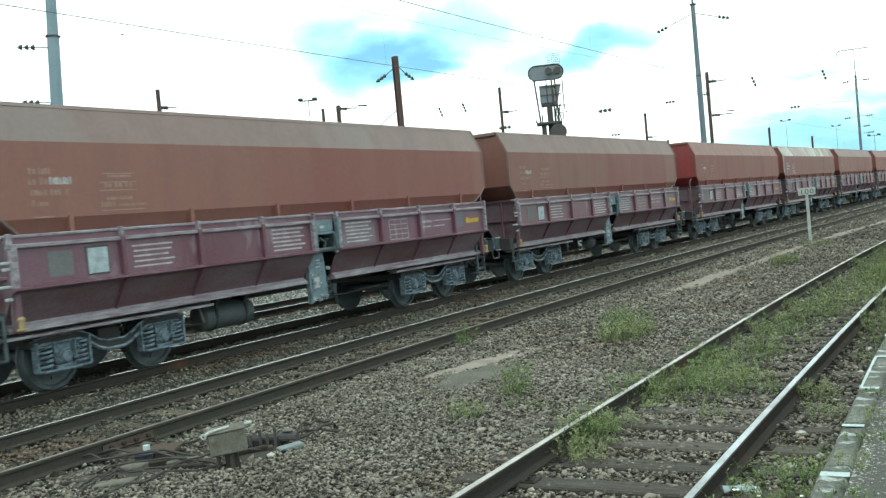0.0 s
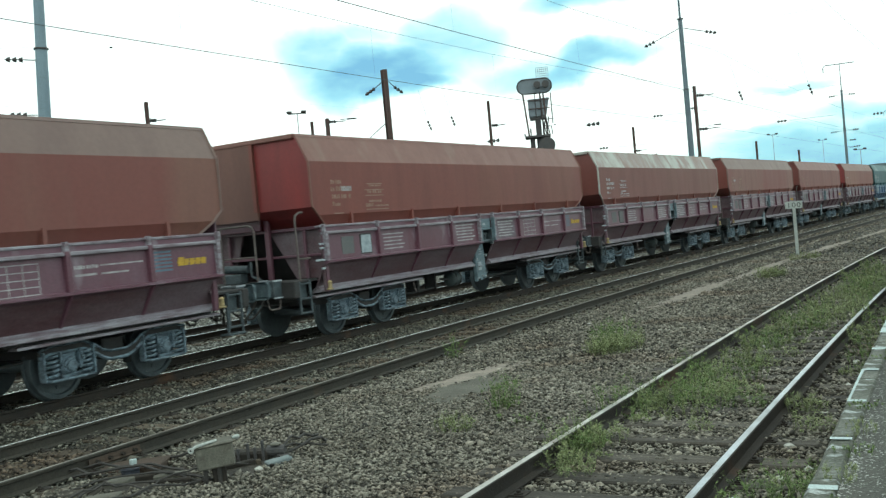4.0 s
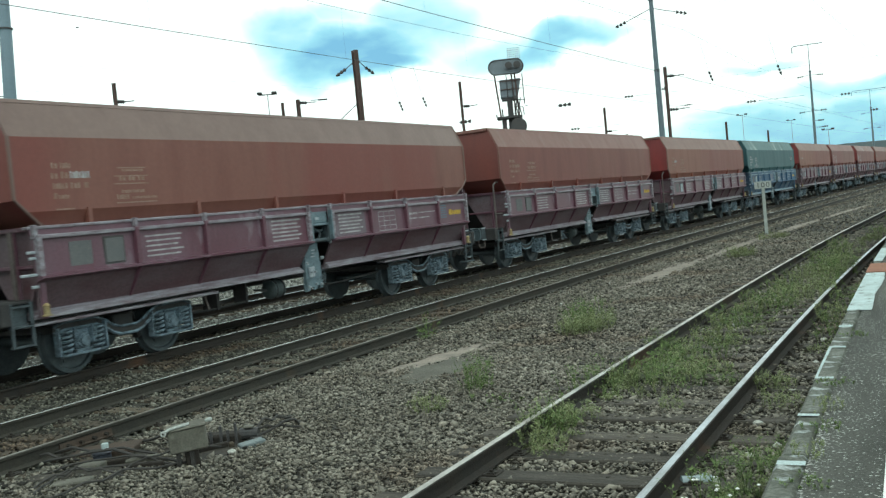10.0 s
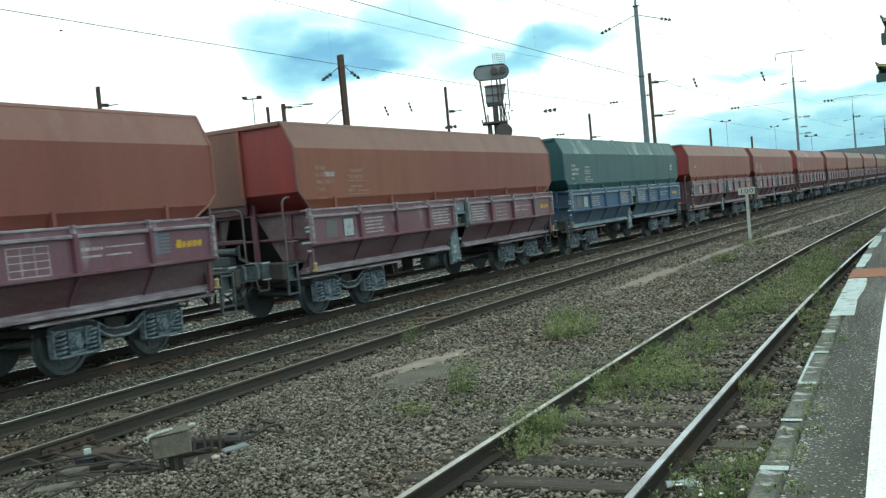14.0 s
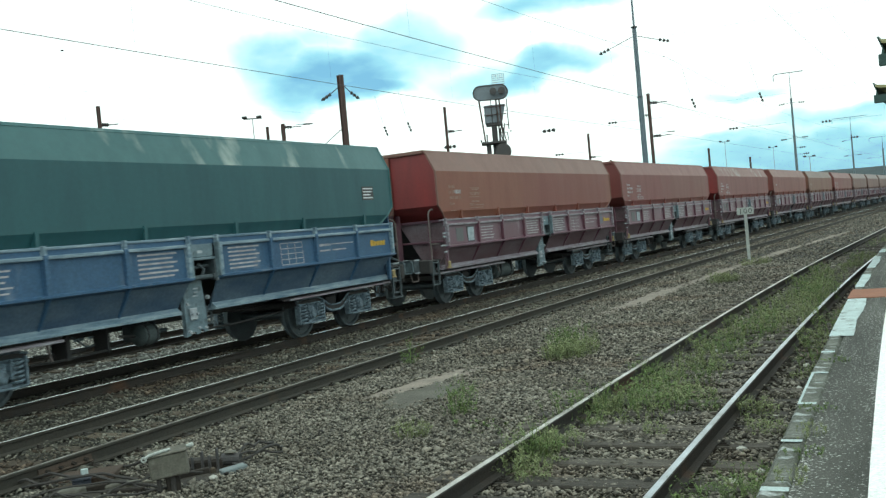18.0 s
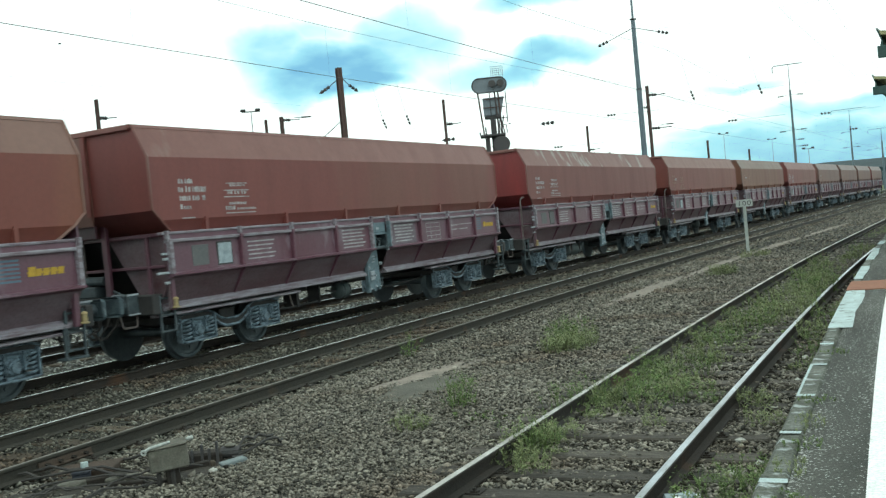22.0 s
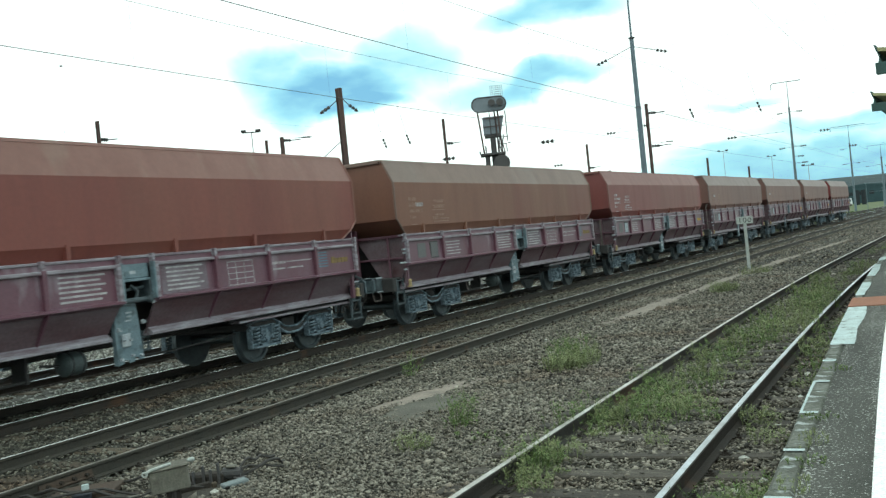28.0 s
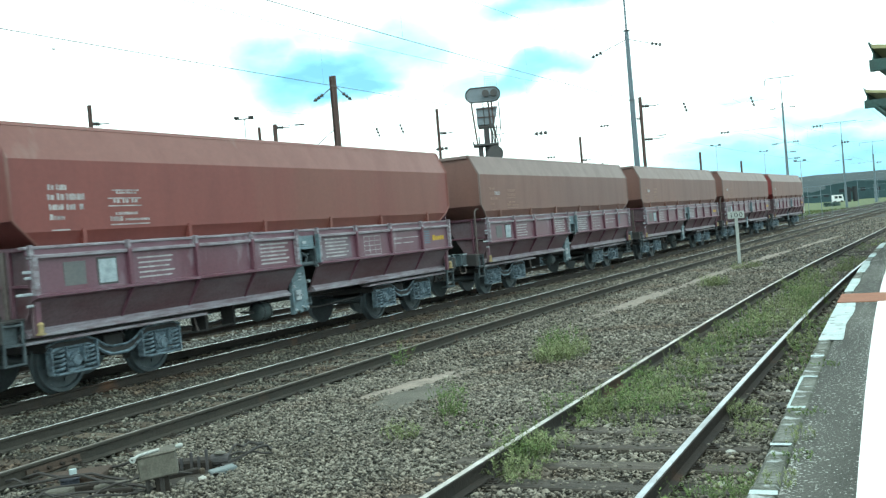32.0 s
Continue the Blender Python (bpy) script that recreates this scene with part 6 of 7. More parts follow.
def build_masts():
    h_mast(30.69, 42.0, 1.887 + 42.0 * 0.1694, 0.22, [(8.28, 1, 0.85), (8.2, -1, 1.0)])
    h_mast(24.76, 56.0, 1.887 + 56.0 * 0.1272, 0.12, [(7.6, 1, 0.9)])
    h_mast(44.33, 47.0, 1.887 + 47.0 * 0.1523, 0.14, [(8.2, 1, 0.8)])
    h_mast(35.15, 62.0, 1.887 + 62.0 * 0.1216, 0.14)
    h_mast(34.25, 57.0, 1.887 + 57.0 * 0.1238, 0.18, [(8.75, 1, 1.1)])
    h_mast(12.98, 60.0, 1.887 + 60.0 * 0.1188, 0.15, [(8.45, 1, 1.1), (6.45, 1, 1.3)])
    h_mast(16.56, 84.0, 1.887 + 84.0 * 0.0849, 0.15, [(7.0, 1, 1.0), (6.6, -1, 2.2)])
    h_mast(15.4, 95.0, 7.2, 0.16, [(6.4, 1, 1.6), (6.0, -1, 1.6)])
    h_mast(9.90, 124.0, 1.887 + 124 * 0.0572, 0.20)
    h_mast(7.71, 160.0, 1.887 + 160 * 0.0443, 0.22)
    h_mast(27.4, 70.0, 7.4, 0.2, [(6.8, 1, 1.0)])
    tube_mast(50.15, 43.0, 16.0, 22.0, 0.28, 0, [(10.35, -1, 1.4, 0.0), (8.1, -1, 1.35, 0.0)], 2.4)
    tube_mast(13.43, 65.0, 1.887 + 65 * 0.1862, 22.5, 0.20, 0, [(13.4, -1, 2.4, 0.9), (13.4, 1, 2.2, 0.6), (8.2, 1, 0.6, 0.0)])
    tube_mast(5.30, 126.0, 1.887 + 126 * 0.0958, 1.887 + 126 * 0.1215, 0.175, 1.6, [(13.5, -1, 1.5, 0.15), (13.5, 1, 1.5, 0.1), (9.2, -1, 1.6, 0.1), (9.2, 1, 1.6, 0.0), (8.0, 1, 1.2, 0), (7.2, 1, 1.6, 0)])
    tube_mast(2.41, 205.0, 1.887 + 205 * 0.0545, 1.887 + 205 * 0.0717, 0.20, 3.0, [(12.2, -1, 1.8, 0.2), (9.2, -1, 1.6, 0.1), (9.2, 1, 1.6, 0.1)])
    tube_mast(0.92, 290.0, 1.887 + 290 * 0.038, 1.887 + 290 * 0.0499, 0.30, 3.0, [(11, -1, 4, 0.2), (11, 1, 4, 0.2), (8, 1, 4, 0.2)])
    tube_mast(-0.6, 330.0, 13.5, 16.5, 0.42, 3.0, [(11, -1, 4, 0.2)])
    # lighting poles
    for az, d, h in ((35.94, 76.0, 1.887 + 76 * 0.1331), (9.0, 190.0, 1.887 + 190 * 0.0625), (6.45, 230.0, 13.8), (4.6, 170, 8.6)):
        x, y = by_sight(az, d)
        m = thing("yard_light", "slender yard lighting pole with floodlights", "lamp post", pose(x, y, GROUND_Z - 0.05, 0, 0, az), group="yard lights")
        k = min(d / 76, 1.3)
        part("pole", Geo().rod((0, 0, 0), (0, 0, h), 0.055 * k, 8, 0.035 * k).mesh("pole", SIGNAL_GREY), m)
        g = Geo()
        g.box(-0.7 * k, 0.7 * k, -0.04, 0.04, h - 0.08, h)
        part("cross_arm", g.mesh("cross_arm", DARKSTEEL), m)
        for x in (-0.6, 0.5):
            g = Geo()
            g.cbox(x * k - 0.2 * k, x * k + 0.2 * k, -0.2, 0.2, h + 0.0, h + 0.16 * k, 0.03)
            part("floodlight", g.mesh("floodlight", DARKSTEEL), m)


def wire_thing(name, label, pts_list, r, fittings=()):
    g = Geo()
    for pts in pts_list:
        g.tube(pts, r, 5)
    w = thing(name, label, "overhead wire", kind="", mesh=g.mesh(name, WIRE))
    return w


def build_wires():
    """Contact and carrying wires over the tracks, with droppers; spans sag between supports."""
    span = 54.0
    for lateral, first, nm in ((TRAIN + 0.05, -11.0, "T"), (MIDDLE + 0.12, -20.0, "M"), (SIDE, -26.0, "S"), (TRAIN - 8.6, -5.0, "Y"), (TRAIN - 13.0, -14.0, "Z")):
        con, car, drops = [], [], []
        s = first - span
        g = Geo()
        while s < 230:
            for i in range(9):
                u = i / 9
                zig = 0.18 * (1 if int(round((s - first) / span)) % 2 else -1) * (1 - 2 * u)
                con.append(along(s + u * span, lateral + zig, 5.5))
                z = 5.5 + 1.15 + 0.55 * (2 * u - 1) ** 2
                car.append(along(s + u * span, lateral + zig * 0.6, z))
                if i:
                    g.rod(con[-1], car[-1], 0.0014, 4)
            s += span
        w = wire_thing("contact_wire", "grey copper contact wire over the track", [con], 0.0066 if nm in "TM" else 0.0022)
        w["group"] = "overhead wires"
        part("carrier_wire", Geo().tube(car, 0.0042 if nm in "TM" else 0.0018, 5).mesh("carrier_wire", WIRE), w)
        tagged(part("dropper_wire", g.mesh("dropper_wire", WIRE), w), kind="stuff")
        last = w
    # cross-span wires between the tall masts, hung with insulators
    for (a1, d1, z1), (a2, d2, z2), beads in (((13.43, 65.0, 8.4), (-30.0, 60.0, 8.2), 0), ((13.43, 65.0, 13.0), (-30.0, 60.0, 12.6), 0), ((5.3, 126.0, 8.6), (-13.0, 122.0, 8.4), 3), ((2.41, 205, 8.2), (-8, 200, 8.0), 2),
                                              ((13.43, 65.0, 8.2), (40.0, 80.0, 8.0), 2), ((49.45, 43.0, 10.8), (75.0, 40.0, 10.4), 1)):
        p, q = Vector((*by_sight(a1, d1), z1)), Vector((*by_sight(a2, d2), z2))
        pts = [p.lerp(q, i / 12) - Vector((0, 0, 0.5 * math.sin(math.pi * i / 12))) for i in range(13)]
        w = wire_thing("cross_span", "thin cross-span wire between masts", [pts], 0.004)
        w["group"] = "cross-span wires"
        for i in range(beads):
            g = Geo()
            a = p.lerp(q, 0.16 + 0.2 * i)
            b = p.lerp(q, 0.16 + 0.2 * i + 1.0 / (q - p).length)
            z = Vector((0, 0, -0.5 * math.sin(math.pi * (0.16 + 0.2 * i))))
            insulator(g, a + z, b + z, 3, 0.14)
            part("insulator", g.mesh("insulator", DARKSTEEL), w)
    # hanging insulators and short arms seen over the wagons
    for az, tan, d, kind in ((10.5, 0.102, 62, "hang"), (6.85, 0.1000, 62, "hang"), (15.1, 0.092, 65, "flat"), (8.45, 0.073, 70, "flat"), (3.6, 0.0695, 110, "flat"), (47.3, 0.20, 40, "none"), (45.9, 0.205, 52, "dot"), (21.0, 0.0945, 60, "dot"),
                             (26.9, 0.108, 60, "hang2"), (28.3, 0.106, 60, "hang2"), (33.0, 0.120, 66, "thin"), (18.3, 0.0655, 80, "flat2"), (12.0, 0.077, 90, "thin"), (38.0, 0.1, 60, "none")):
        if kind == "none":
            continue
        x, y = by_sight(az, d)
        z = 1.887 + d * tan
        g = Geo()
        k = d / 62
        r = Vector((math.cos(radians(az)), math.sin(radians(az)), 0))
        c = Vector((x, y, z))
        if kind.startswith("hang"):
            insulator(g, c + Vector((0, 0, 0.34 * k)) - r * 0.10, c - Vector((0, 0, 0.32 * k)) + r * 0.10, 3, 0.085 * k)
            g.rod(c + Vector((0, 0, 0.45 * k)) - r * 0.12, c + Vector((0, 0, 2.2)) - r * 0.5, 0.008, 4)
        elif kind.startswith("flat"):
            insulator(g, c - r * 0.30 * k, c + r * 0.30 * k, 3, 0.085 * k)
            g.rod(c + r * 0.4 * k, c + r * 3.0 * k, 0.012, 4)
        elif kind == "dot":
            g.rod(c - r * 0.07, c + r * 0.07, 0.035, 6)
        else:
            g.rod(c - r * 0.6, c + r * 0.6, 0.02, 5)
            g.rod(c - r * 0.1, c + r * 0.5, 0.05, 6)
        part("line_insulator", g.mesh("line_insulator", DARKSTEEL), last, label="dark disc insulator")


def build_signal():
    """A tall colour-light signal with a lengthwise oval board and a service cage."""
    az, d = 22.0, 42.0
    x, y = by_sight(az, d)
    zc = 1.887 + d * 0.1345
    m = thing("railway_signal", "tall grey railway light signal with an oval board", "signal", pose(x, y, GROUND_Z - 0.1, 0, 0, az))
    z = zc - GROUND_Z + 0.1
    # oval board, facing the platform's end
    g = Geo()
    n = 12
    outline = [(0.42 + 0.30 * math.cos(a), 0.30 * math.sin(a)) for a in [math.pi * (i / n - 0.5) for i in range(n + 1)]] + [(-0.42 + 0.30 * math.cos(a), 0.30 * math.sin(a)) for a in [math.pi * (i / n + 0.5) for i in range(n + 1)]]
    g.prism([(u, z + w) for u, w in outline], -0.30, -0.25, "y")
    part("signal_board", g.mesh("signal_board", BOARD_GREY), m)
    g = Geo()
    pts = [(u * 1.02, -0.31, z + w * 1.04) for u, w in outline]
    g.tube(pts + [pts[0]], 0.028, 5)
    part("board_rim", g.mesh("board_rim", DARKSTEEL), m)
    for u in (0.12, 0.48):
        part("lamp_lens", Geo().lathe([(-0.40, 0.11), (-0.30, 0.115), (-0.29, 0.0)], (u, 0, z + 0.02), "y", 14).mesh("lamp_lens", LENS), m)
        part("lamp_hood", Geo().lathe([(-0.52, 0.15), (-0.30, 0.135), (-0.30, 0.12), (-0.51, 0.14)], (u, 0, z + 0.03), "y", 14).mesh("lamp_hood", DARKSTEEL), m)
    g = Geo()
    for u, v in ((-0.52, -0.38), (0.34, 0.40), (0.20, 0.26)):
        part("frame_tube", Geo().rod((v, -0.15, z - 2.14), (u, -0.15, z - 0.25), 0.036, 6).mesh("frame_tube", MASTBROWN), m)
    part("cable_rod", Geo().rod((0.66, 0.0, z - 1.6), (0.66, 0.0, z - 0.30), 0.022, 6).mesh("cable_rod", DARKSTEEL), m)
    part("relay_cabinet", Geo().cbox(-0.33, 0.37, -0.15, 0.35, z - 1.28, z - 0.51, 0.03).mesh("relay_cabinet", BOARD_GREY), m)
    for zz in (z - 0.58, z - 0.94):
        part("cage_bar", Geo().rod((-0.36, -0.19, zz), (0.60, -0.19, zz), 0.020, 6).mesh("cage_bar", MASTBROWN), m)
    for u in (-0.02, 0.20):
        part("cage_bar", Geo().rod((u, -0.19, z - 1.30), (u, -0.19, z - 0.30), 0.020, 6).mesh("cage_bar", DARKSTEEL), m)
    part("cabinet_plinth", Geo().cbox(-0.30, 0.34, -0.12, 0.30, z - 1.40, z - 1.28, 0.02).mesh("cabinet_plinth", DARKSTEEL), m)
    part("cabinet_cowl", Geo().prism([(0.375, z - 0.5), (0.58, z - 0.5), (0.42, z - 1.2), (0.375, z - 1.2)], -0.1, 0.3, "y").mesh("cabinet_cowl", BOARD_GREY), m)
    g = Geo()
    g.box(-0.08, 0.16, -0.10, 0.10, 0, z - 1.26)
    for k in range(14):
        g.box(-0.11, 0.19, -0.14, -0.10, 0.4 * k, 0.4 * k + 0.05)
    part("signal_post", g.mesh("signal_post", DARKSTEEL), m)
    part("post_stub", Geo().cbox(-0.36, -0.16, -0.3, -0.1, z - 2.9, z - 2.14, 0.01).mesh("post_stub", DARKSTEEL), m)
    part("service_platform", Geo().cbox(-0.56, 0.52, -0.5, 0.45, z - 2.18, z - 2.09, 0.01).mesh("service_platform", DARKSTEEL), m)
    g = Geo()
    g.tube([(-0.30, -0.45, z - 2.1), (-0.30, -0.45, z - 1.78)], 0.03, 5)
    g.tube([(-0.56, -0.45, z - 2.1), (-0.56, -0.45, z - 1.98)], 0.03, 5)
    g.tube([(0.22, -0.45, z - 2.1), (0.24, -0.45, z - 1.45), (0.70, -0.45, z - 1.45)], 0.022, 5)
    g.tube([(0.24, -0.45, z - 1.72), (0.58, -0.45, z - 1.76), (0.60, -0.4, z - 2.1)], 0.022, 5)
    for u, v in ((0.22, 0.36), (0.36, 0.22), (0.36, 0.50), (0.50, 0.36)):
        g.tube([(u, -0.42, z - 2.1), (v, -0.42, z - 1.35)], 0.024, 5)
    g.cbox(0.22, 0.40, -0.5, -0.3, z - 1.42, z - 1.26, 0.01)
    part("service_rail", g.pieces("service_rail", DARKSTEEL), m)
    part("round_disc", Geo().lathe([(-0.60, 0.34), (-0.56, 0.35), (-0.54, 0.34)], (0.33, 0, z - 2.56), "y", 22).mesh("round_disc", DARKSTEEL), m)
    g = Geo()
    for i in range(7):
        u = 0.12 + 0.085 * i
        g.rod((u, -0.2, z + 0.32), (u, -0.2, z + 0.78), 0.012, 4)
    for i in range(6):
        g.rod((0.12, -0.2, z + 0.34 + 0.088 * i), (0.63, -0.2, z + 0.34 + 0.088 * i), 0.012, 4)
    part("mesh_screen", g.mesh("mesh_screen", SIGNAL_GREY), m)
    part("base", Geo().cbox(-0.4, 0.4, -0.4, 0.4, -0.3, 0.2, 0.03).mesh("base", CONCRETE), m)


def build_marker():
    x, y = -5.24, 36.3
    m = thing("marker_post", "white post with a small speed board", "sign", pose(x, y, GROUND_Z - 0.02, 0, 0, 10))
    part("post", Geo().cbox(-0.055, 0.055, -0.035, 0.035, 0, 1.66, 0.008).mesh("post", POST_WHITE), m)
    part("sign_plate", Geo().cbox(-0.29, 0.29, -0.06, -0.035, 1.66, 1.92, 0.006).mesh("sign_plate", POST_WHITE), m)
    for u, digit in ((-0.165, "1"), (0.0, "0"), (0.165, "0")):
        text = bpy.data.curves.new("digit", "FONT")
        text.body, text.size, text.align_x = digit, 0.245, "CENTER"
        shown = bpy.data.objects.new("digit", text)
        mesh = bpy.data.meshes.new_from_object(shown)
        bpy.data.objects.remove(shown)
        mesh.materials.clear()
        mesh.materials.append(DARKSTEEL)
        part("digit", mesh, m, pose(u, -0.0625, 1.705, 90, 0, 0) @ Matrix.Diagonal((1.15, 1, 1, 1)))


def build_box():
    """The point machine's terminal box on its stake, with bars, hoses and a cover plate."""
    m = thing("trackside_box", "weathered grey trackside terminal box on a steel stake", "junction box", pose(-6.00, 6.60, GROUND_Z, 2, -5, 40))
    part("box_body", Geo().cbox(-0.165, 0.165, -0.10, 0.10, 0.16, 0.36, 0.012).mesh("box_body", BOXGREY), m)
    part("box_lid", Geo().cbox(-0.175, 0.175, -0.11, 0.11, 0.358, 0.382, 0.010).mesh("box_lid", BOXGREY), m)
    part("stake", Geo().cbox(-0.05, 0.07, -0.05, 0.05, -0.2, 0.22, 0.008).mesh("stake", RUST), m)
    for u in (-0.10, 0.02):
        part("cable_gland", Geo().rod((u, -0.04, 0.21), (u - 0.02, -0.06, -0.05), 0.022, 6).mesh("cable_gland", CABLE), m)
    part("lid_pipe", Geo().tube([(-0.19, -0.115, 0.372), (-0.14, -0.11, 0.392), (-0.08, -0.095, 0.396), (-0.02, -0.075, 0.398), (0.03, -0.03, 0.392)], 0.013, 7).mesh("lid_pipe", POST_WHITE, smooth=True), m, label="pale pipe lying over the lid")
    part("pipe_eye", Geo().tube([(-0.19 + 0.020 * math.cos(a * 0.7), -0.118, 0.368 + 0.020 * math.sin(a * 0.7)) for a in range(10)], 0.009, 5).mesh("pipe_eye", POST_WHITE), m)
    part("end_knob", Geo().lathe([(0.17, 0.012), (0.20, 0.020), (0.225, 0.020), (0.235, 0.010)], (0, 0.04, 0.372), "x", 10).mesh("end_knob", POST_WHITE), m)
    p = thing("point_machine", "rusty point machine with rods beside the rail", "point machine", pose(-6.28, 7.36, GROUND_Z - 0.05, 0, 0, 20))
    part("casing", Geo().cbox(-0.30, 0.20, -0.09, 0.09, 0.0, 0.15, 0.02).mesh("casing", RUST), p)
    part("motor", Geo().rod((0.18, 0, 0.13), (0.36, 0, 0.13), 0.055, 10).mesh("motor", DARKSTEEL), p)
    part("drain_pipe", Geo().rod((0.36, -0.05, 0.10), (0.36, -0.05, -0.12), 0.06, 8).mesh("drain_pipe", DARKSTEEL), p)
    part("cap", Geo().cbox(0.22, 0.32, -0.05, 0.03, 0.185, 0.21, 0.01).mesh("cap", BOXGREY), p)
    for u, h in ((0.02, 0.24), (0.09, 0.20), (0.17, 0.26), (-0.08, 0.19)):
        part("lever", Geo().cbox(u - 0.012, u + 0.012, -0.12, -0.09, -0.05, h, 0.004).mesh("lever", DARKSTEEL), p)
    part("rod", Geo().rod((-0.3, 0.02, 0.1), (-1.1, 0.30, 0.06), 0.022, 6).mesh("rod", RUST), p)
    # cover plates and planks
    for (x, y, w, l, a, mat) in ((-7.45, 6.75, 1.0, 0.38, 24, DARKRUST), (-7.06, 5.92, 0.46, 0.18, 15, TIMBER), (-5.85, 7.25, 0.25, 0.11, 62, WETSLAB), (-6.98, 6.35, 0.24, 0.16, 10, BOXGREY), (-6.62, 6.62, 0.30, 0.07, 35, BOXGREY), (-6.45, 6.45, 0.42, 0.05, 15, RUST), (-6.20, 7.05, 0.36, 0.05, 50, RUST), (-6.05, 7.20, 0.05, 0.05, 50, BROWN_TIMBER), (-6.70, 5.86, 0.34, 0.16, 25, BOXGREY), (-6.95, 6.45, 0.5, 0.12, 40, RUST)):
        b = thing("cover_slab", "flat weathered slab lying in the ballast", "slab", pose(x, y, GROUND_Z + 0.03, 2, -3, a), group="slabs by the point machine")
        part("slab", Geo().cbox(-w / 2, w / 2, -l / 2, l / 2, -0.03, 0.03, 0.01).mesh("slab", mat), b)
    joint = thing("rail_joint", "rust-brown fishplate bolted to the rail's web", "fishplate", on_line(6.83, MIDDLE + 0.7535, 0))
    part("fishplate", Geo().prism([(-0.030, -0.045), (-0.014, -0.050), (-0.014, -0.118), (-0.045, -0.128), (-0.055, -0.112), (-0.036, -0.100)], -0.33, 0.33, "x").mesh("fishplate", DARKRUST), joint)
    for u in (-0.24, -0.08, 0.08, 0.24):
        part("bolt", Geo().rod((u, -0.030, -0.082), (u, -0.075, -0.082), 0.020, 6).mesh("bolt", RUST), joint)
    drum = thing("blue_drum", "short blue-grey steel drum under the cover plate", "drum", pose(-7.08, 6.58, GROUND_Z - 0.03))
    part("drum_wall", Geo().lathe([(0, 0.085), (0.04, 0.09), (0.045, 0.082), (0.11, 0.086), (0.12, 0.07)], (0, 0, 0), "z", 18).mesh("drum_wall", DRUM_BLUE, smooth=True), drum)
    part("drum_lid", Geo().lathe([(0.12, 0.092), (0.130, 0.092), (0.134, 0.07)], (0, 0, 0), "z", 18).mesh("drum_lid", DRUM_BLUE), drum)
    bolt = thing("lock_bolt", "small pale bolt stub on a plate", "bolt", pose(-7.16, 6.70, GROUND_Z + 0.06))
    part("stub", Geo().rod((0, 0, 0), (0, 0, 0.09), 0.035, 8).mesh("stub", WORN_WHITE), bolt)
    part("nut", Geo().rod((0, 0, 0), (0, 0, 0.03), 0.06, 6).mesh("nut", RUST), bolt)
    rng = random.Random(3)
    ends = [((-6.05, 6.55), (-7.7, 6.3)), ((-6.1, 6.5), (-7.3, 5.9)), ((-6.0, 7.4), (-5.9, 8.1)), ((-6.05, 7.45), (-6.15, 8.3)), ((-6.05, 6.6), (-6.5, 5.4)), ((-6.6, 6.8), (-8.0, 6.45)), ((-6.3, 7.2), (-7.3, 7.1)), ((-6.1, 7.1), (-6.4, 6.0)), ((-6.6, 6.4), (-6.75, 5.5)), ((-7.3, 6.5), (-8.05, 6.2)), ((-6.2, 7.3), (-5.75, 7.9)), ((-6.35, 6.1), (-6.9, 5.6))]
    for (a, b) in ends:
        pts = []
        bend = rng.uniform(-0.25, 0.25)
        for i in range(9):
            u = i / 8
            n = Vector((-(b[1] - a[1]), b[0] - a[0])).normalized() * bend * math.sin(math.pi * u)
            pts.append((a[0] + (b[0] - a[0]) * u + n.x + rng.uniform(-.02, .02), a[1] + (b[1] - a[1]) * u + n.y, GROUND_Z + 0.04 + 0.10 * math.sin(math.pi * u) * rng.uniform(0.3, 1)))
        thing("trackside_cable", "black cable looped over the ballast", "cable", group="cables at the point machine", mesh=Geo().tube(pts, rng.choice((0.008, 0.010, 0.014)), 6).mesh("trackside_cable", CABLE, smooth=True))


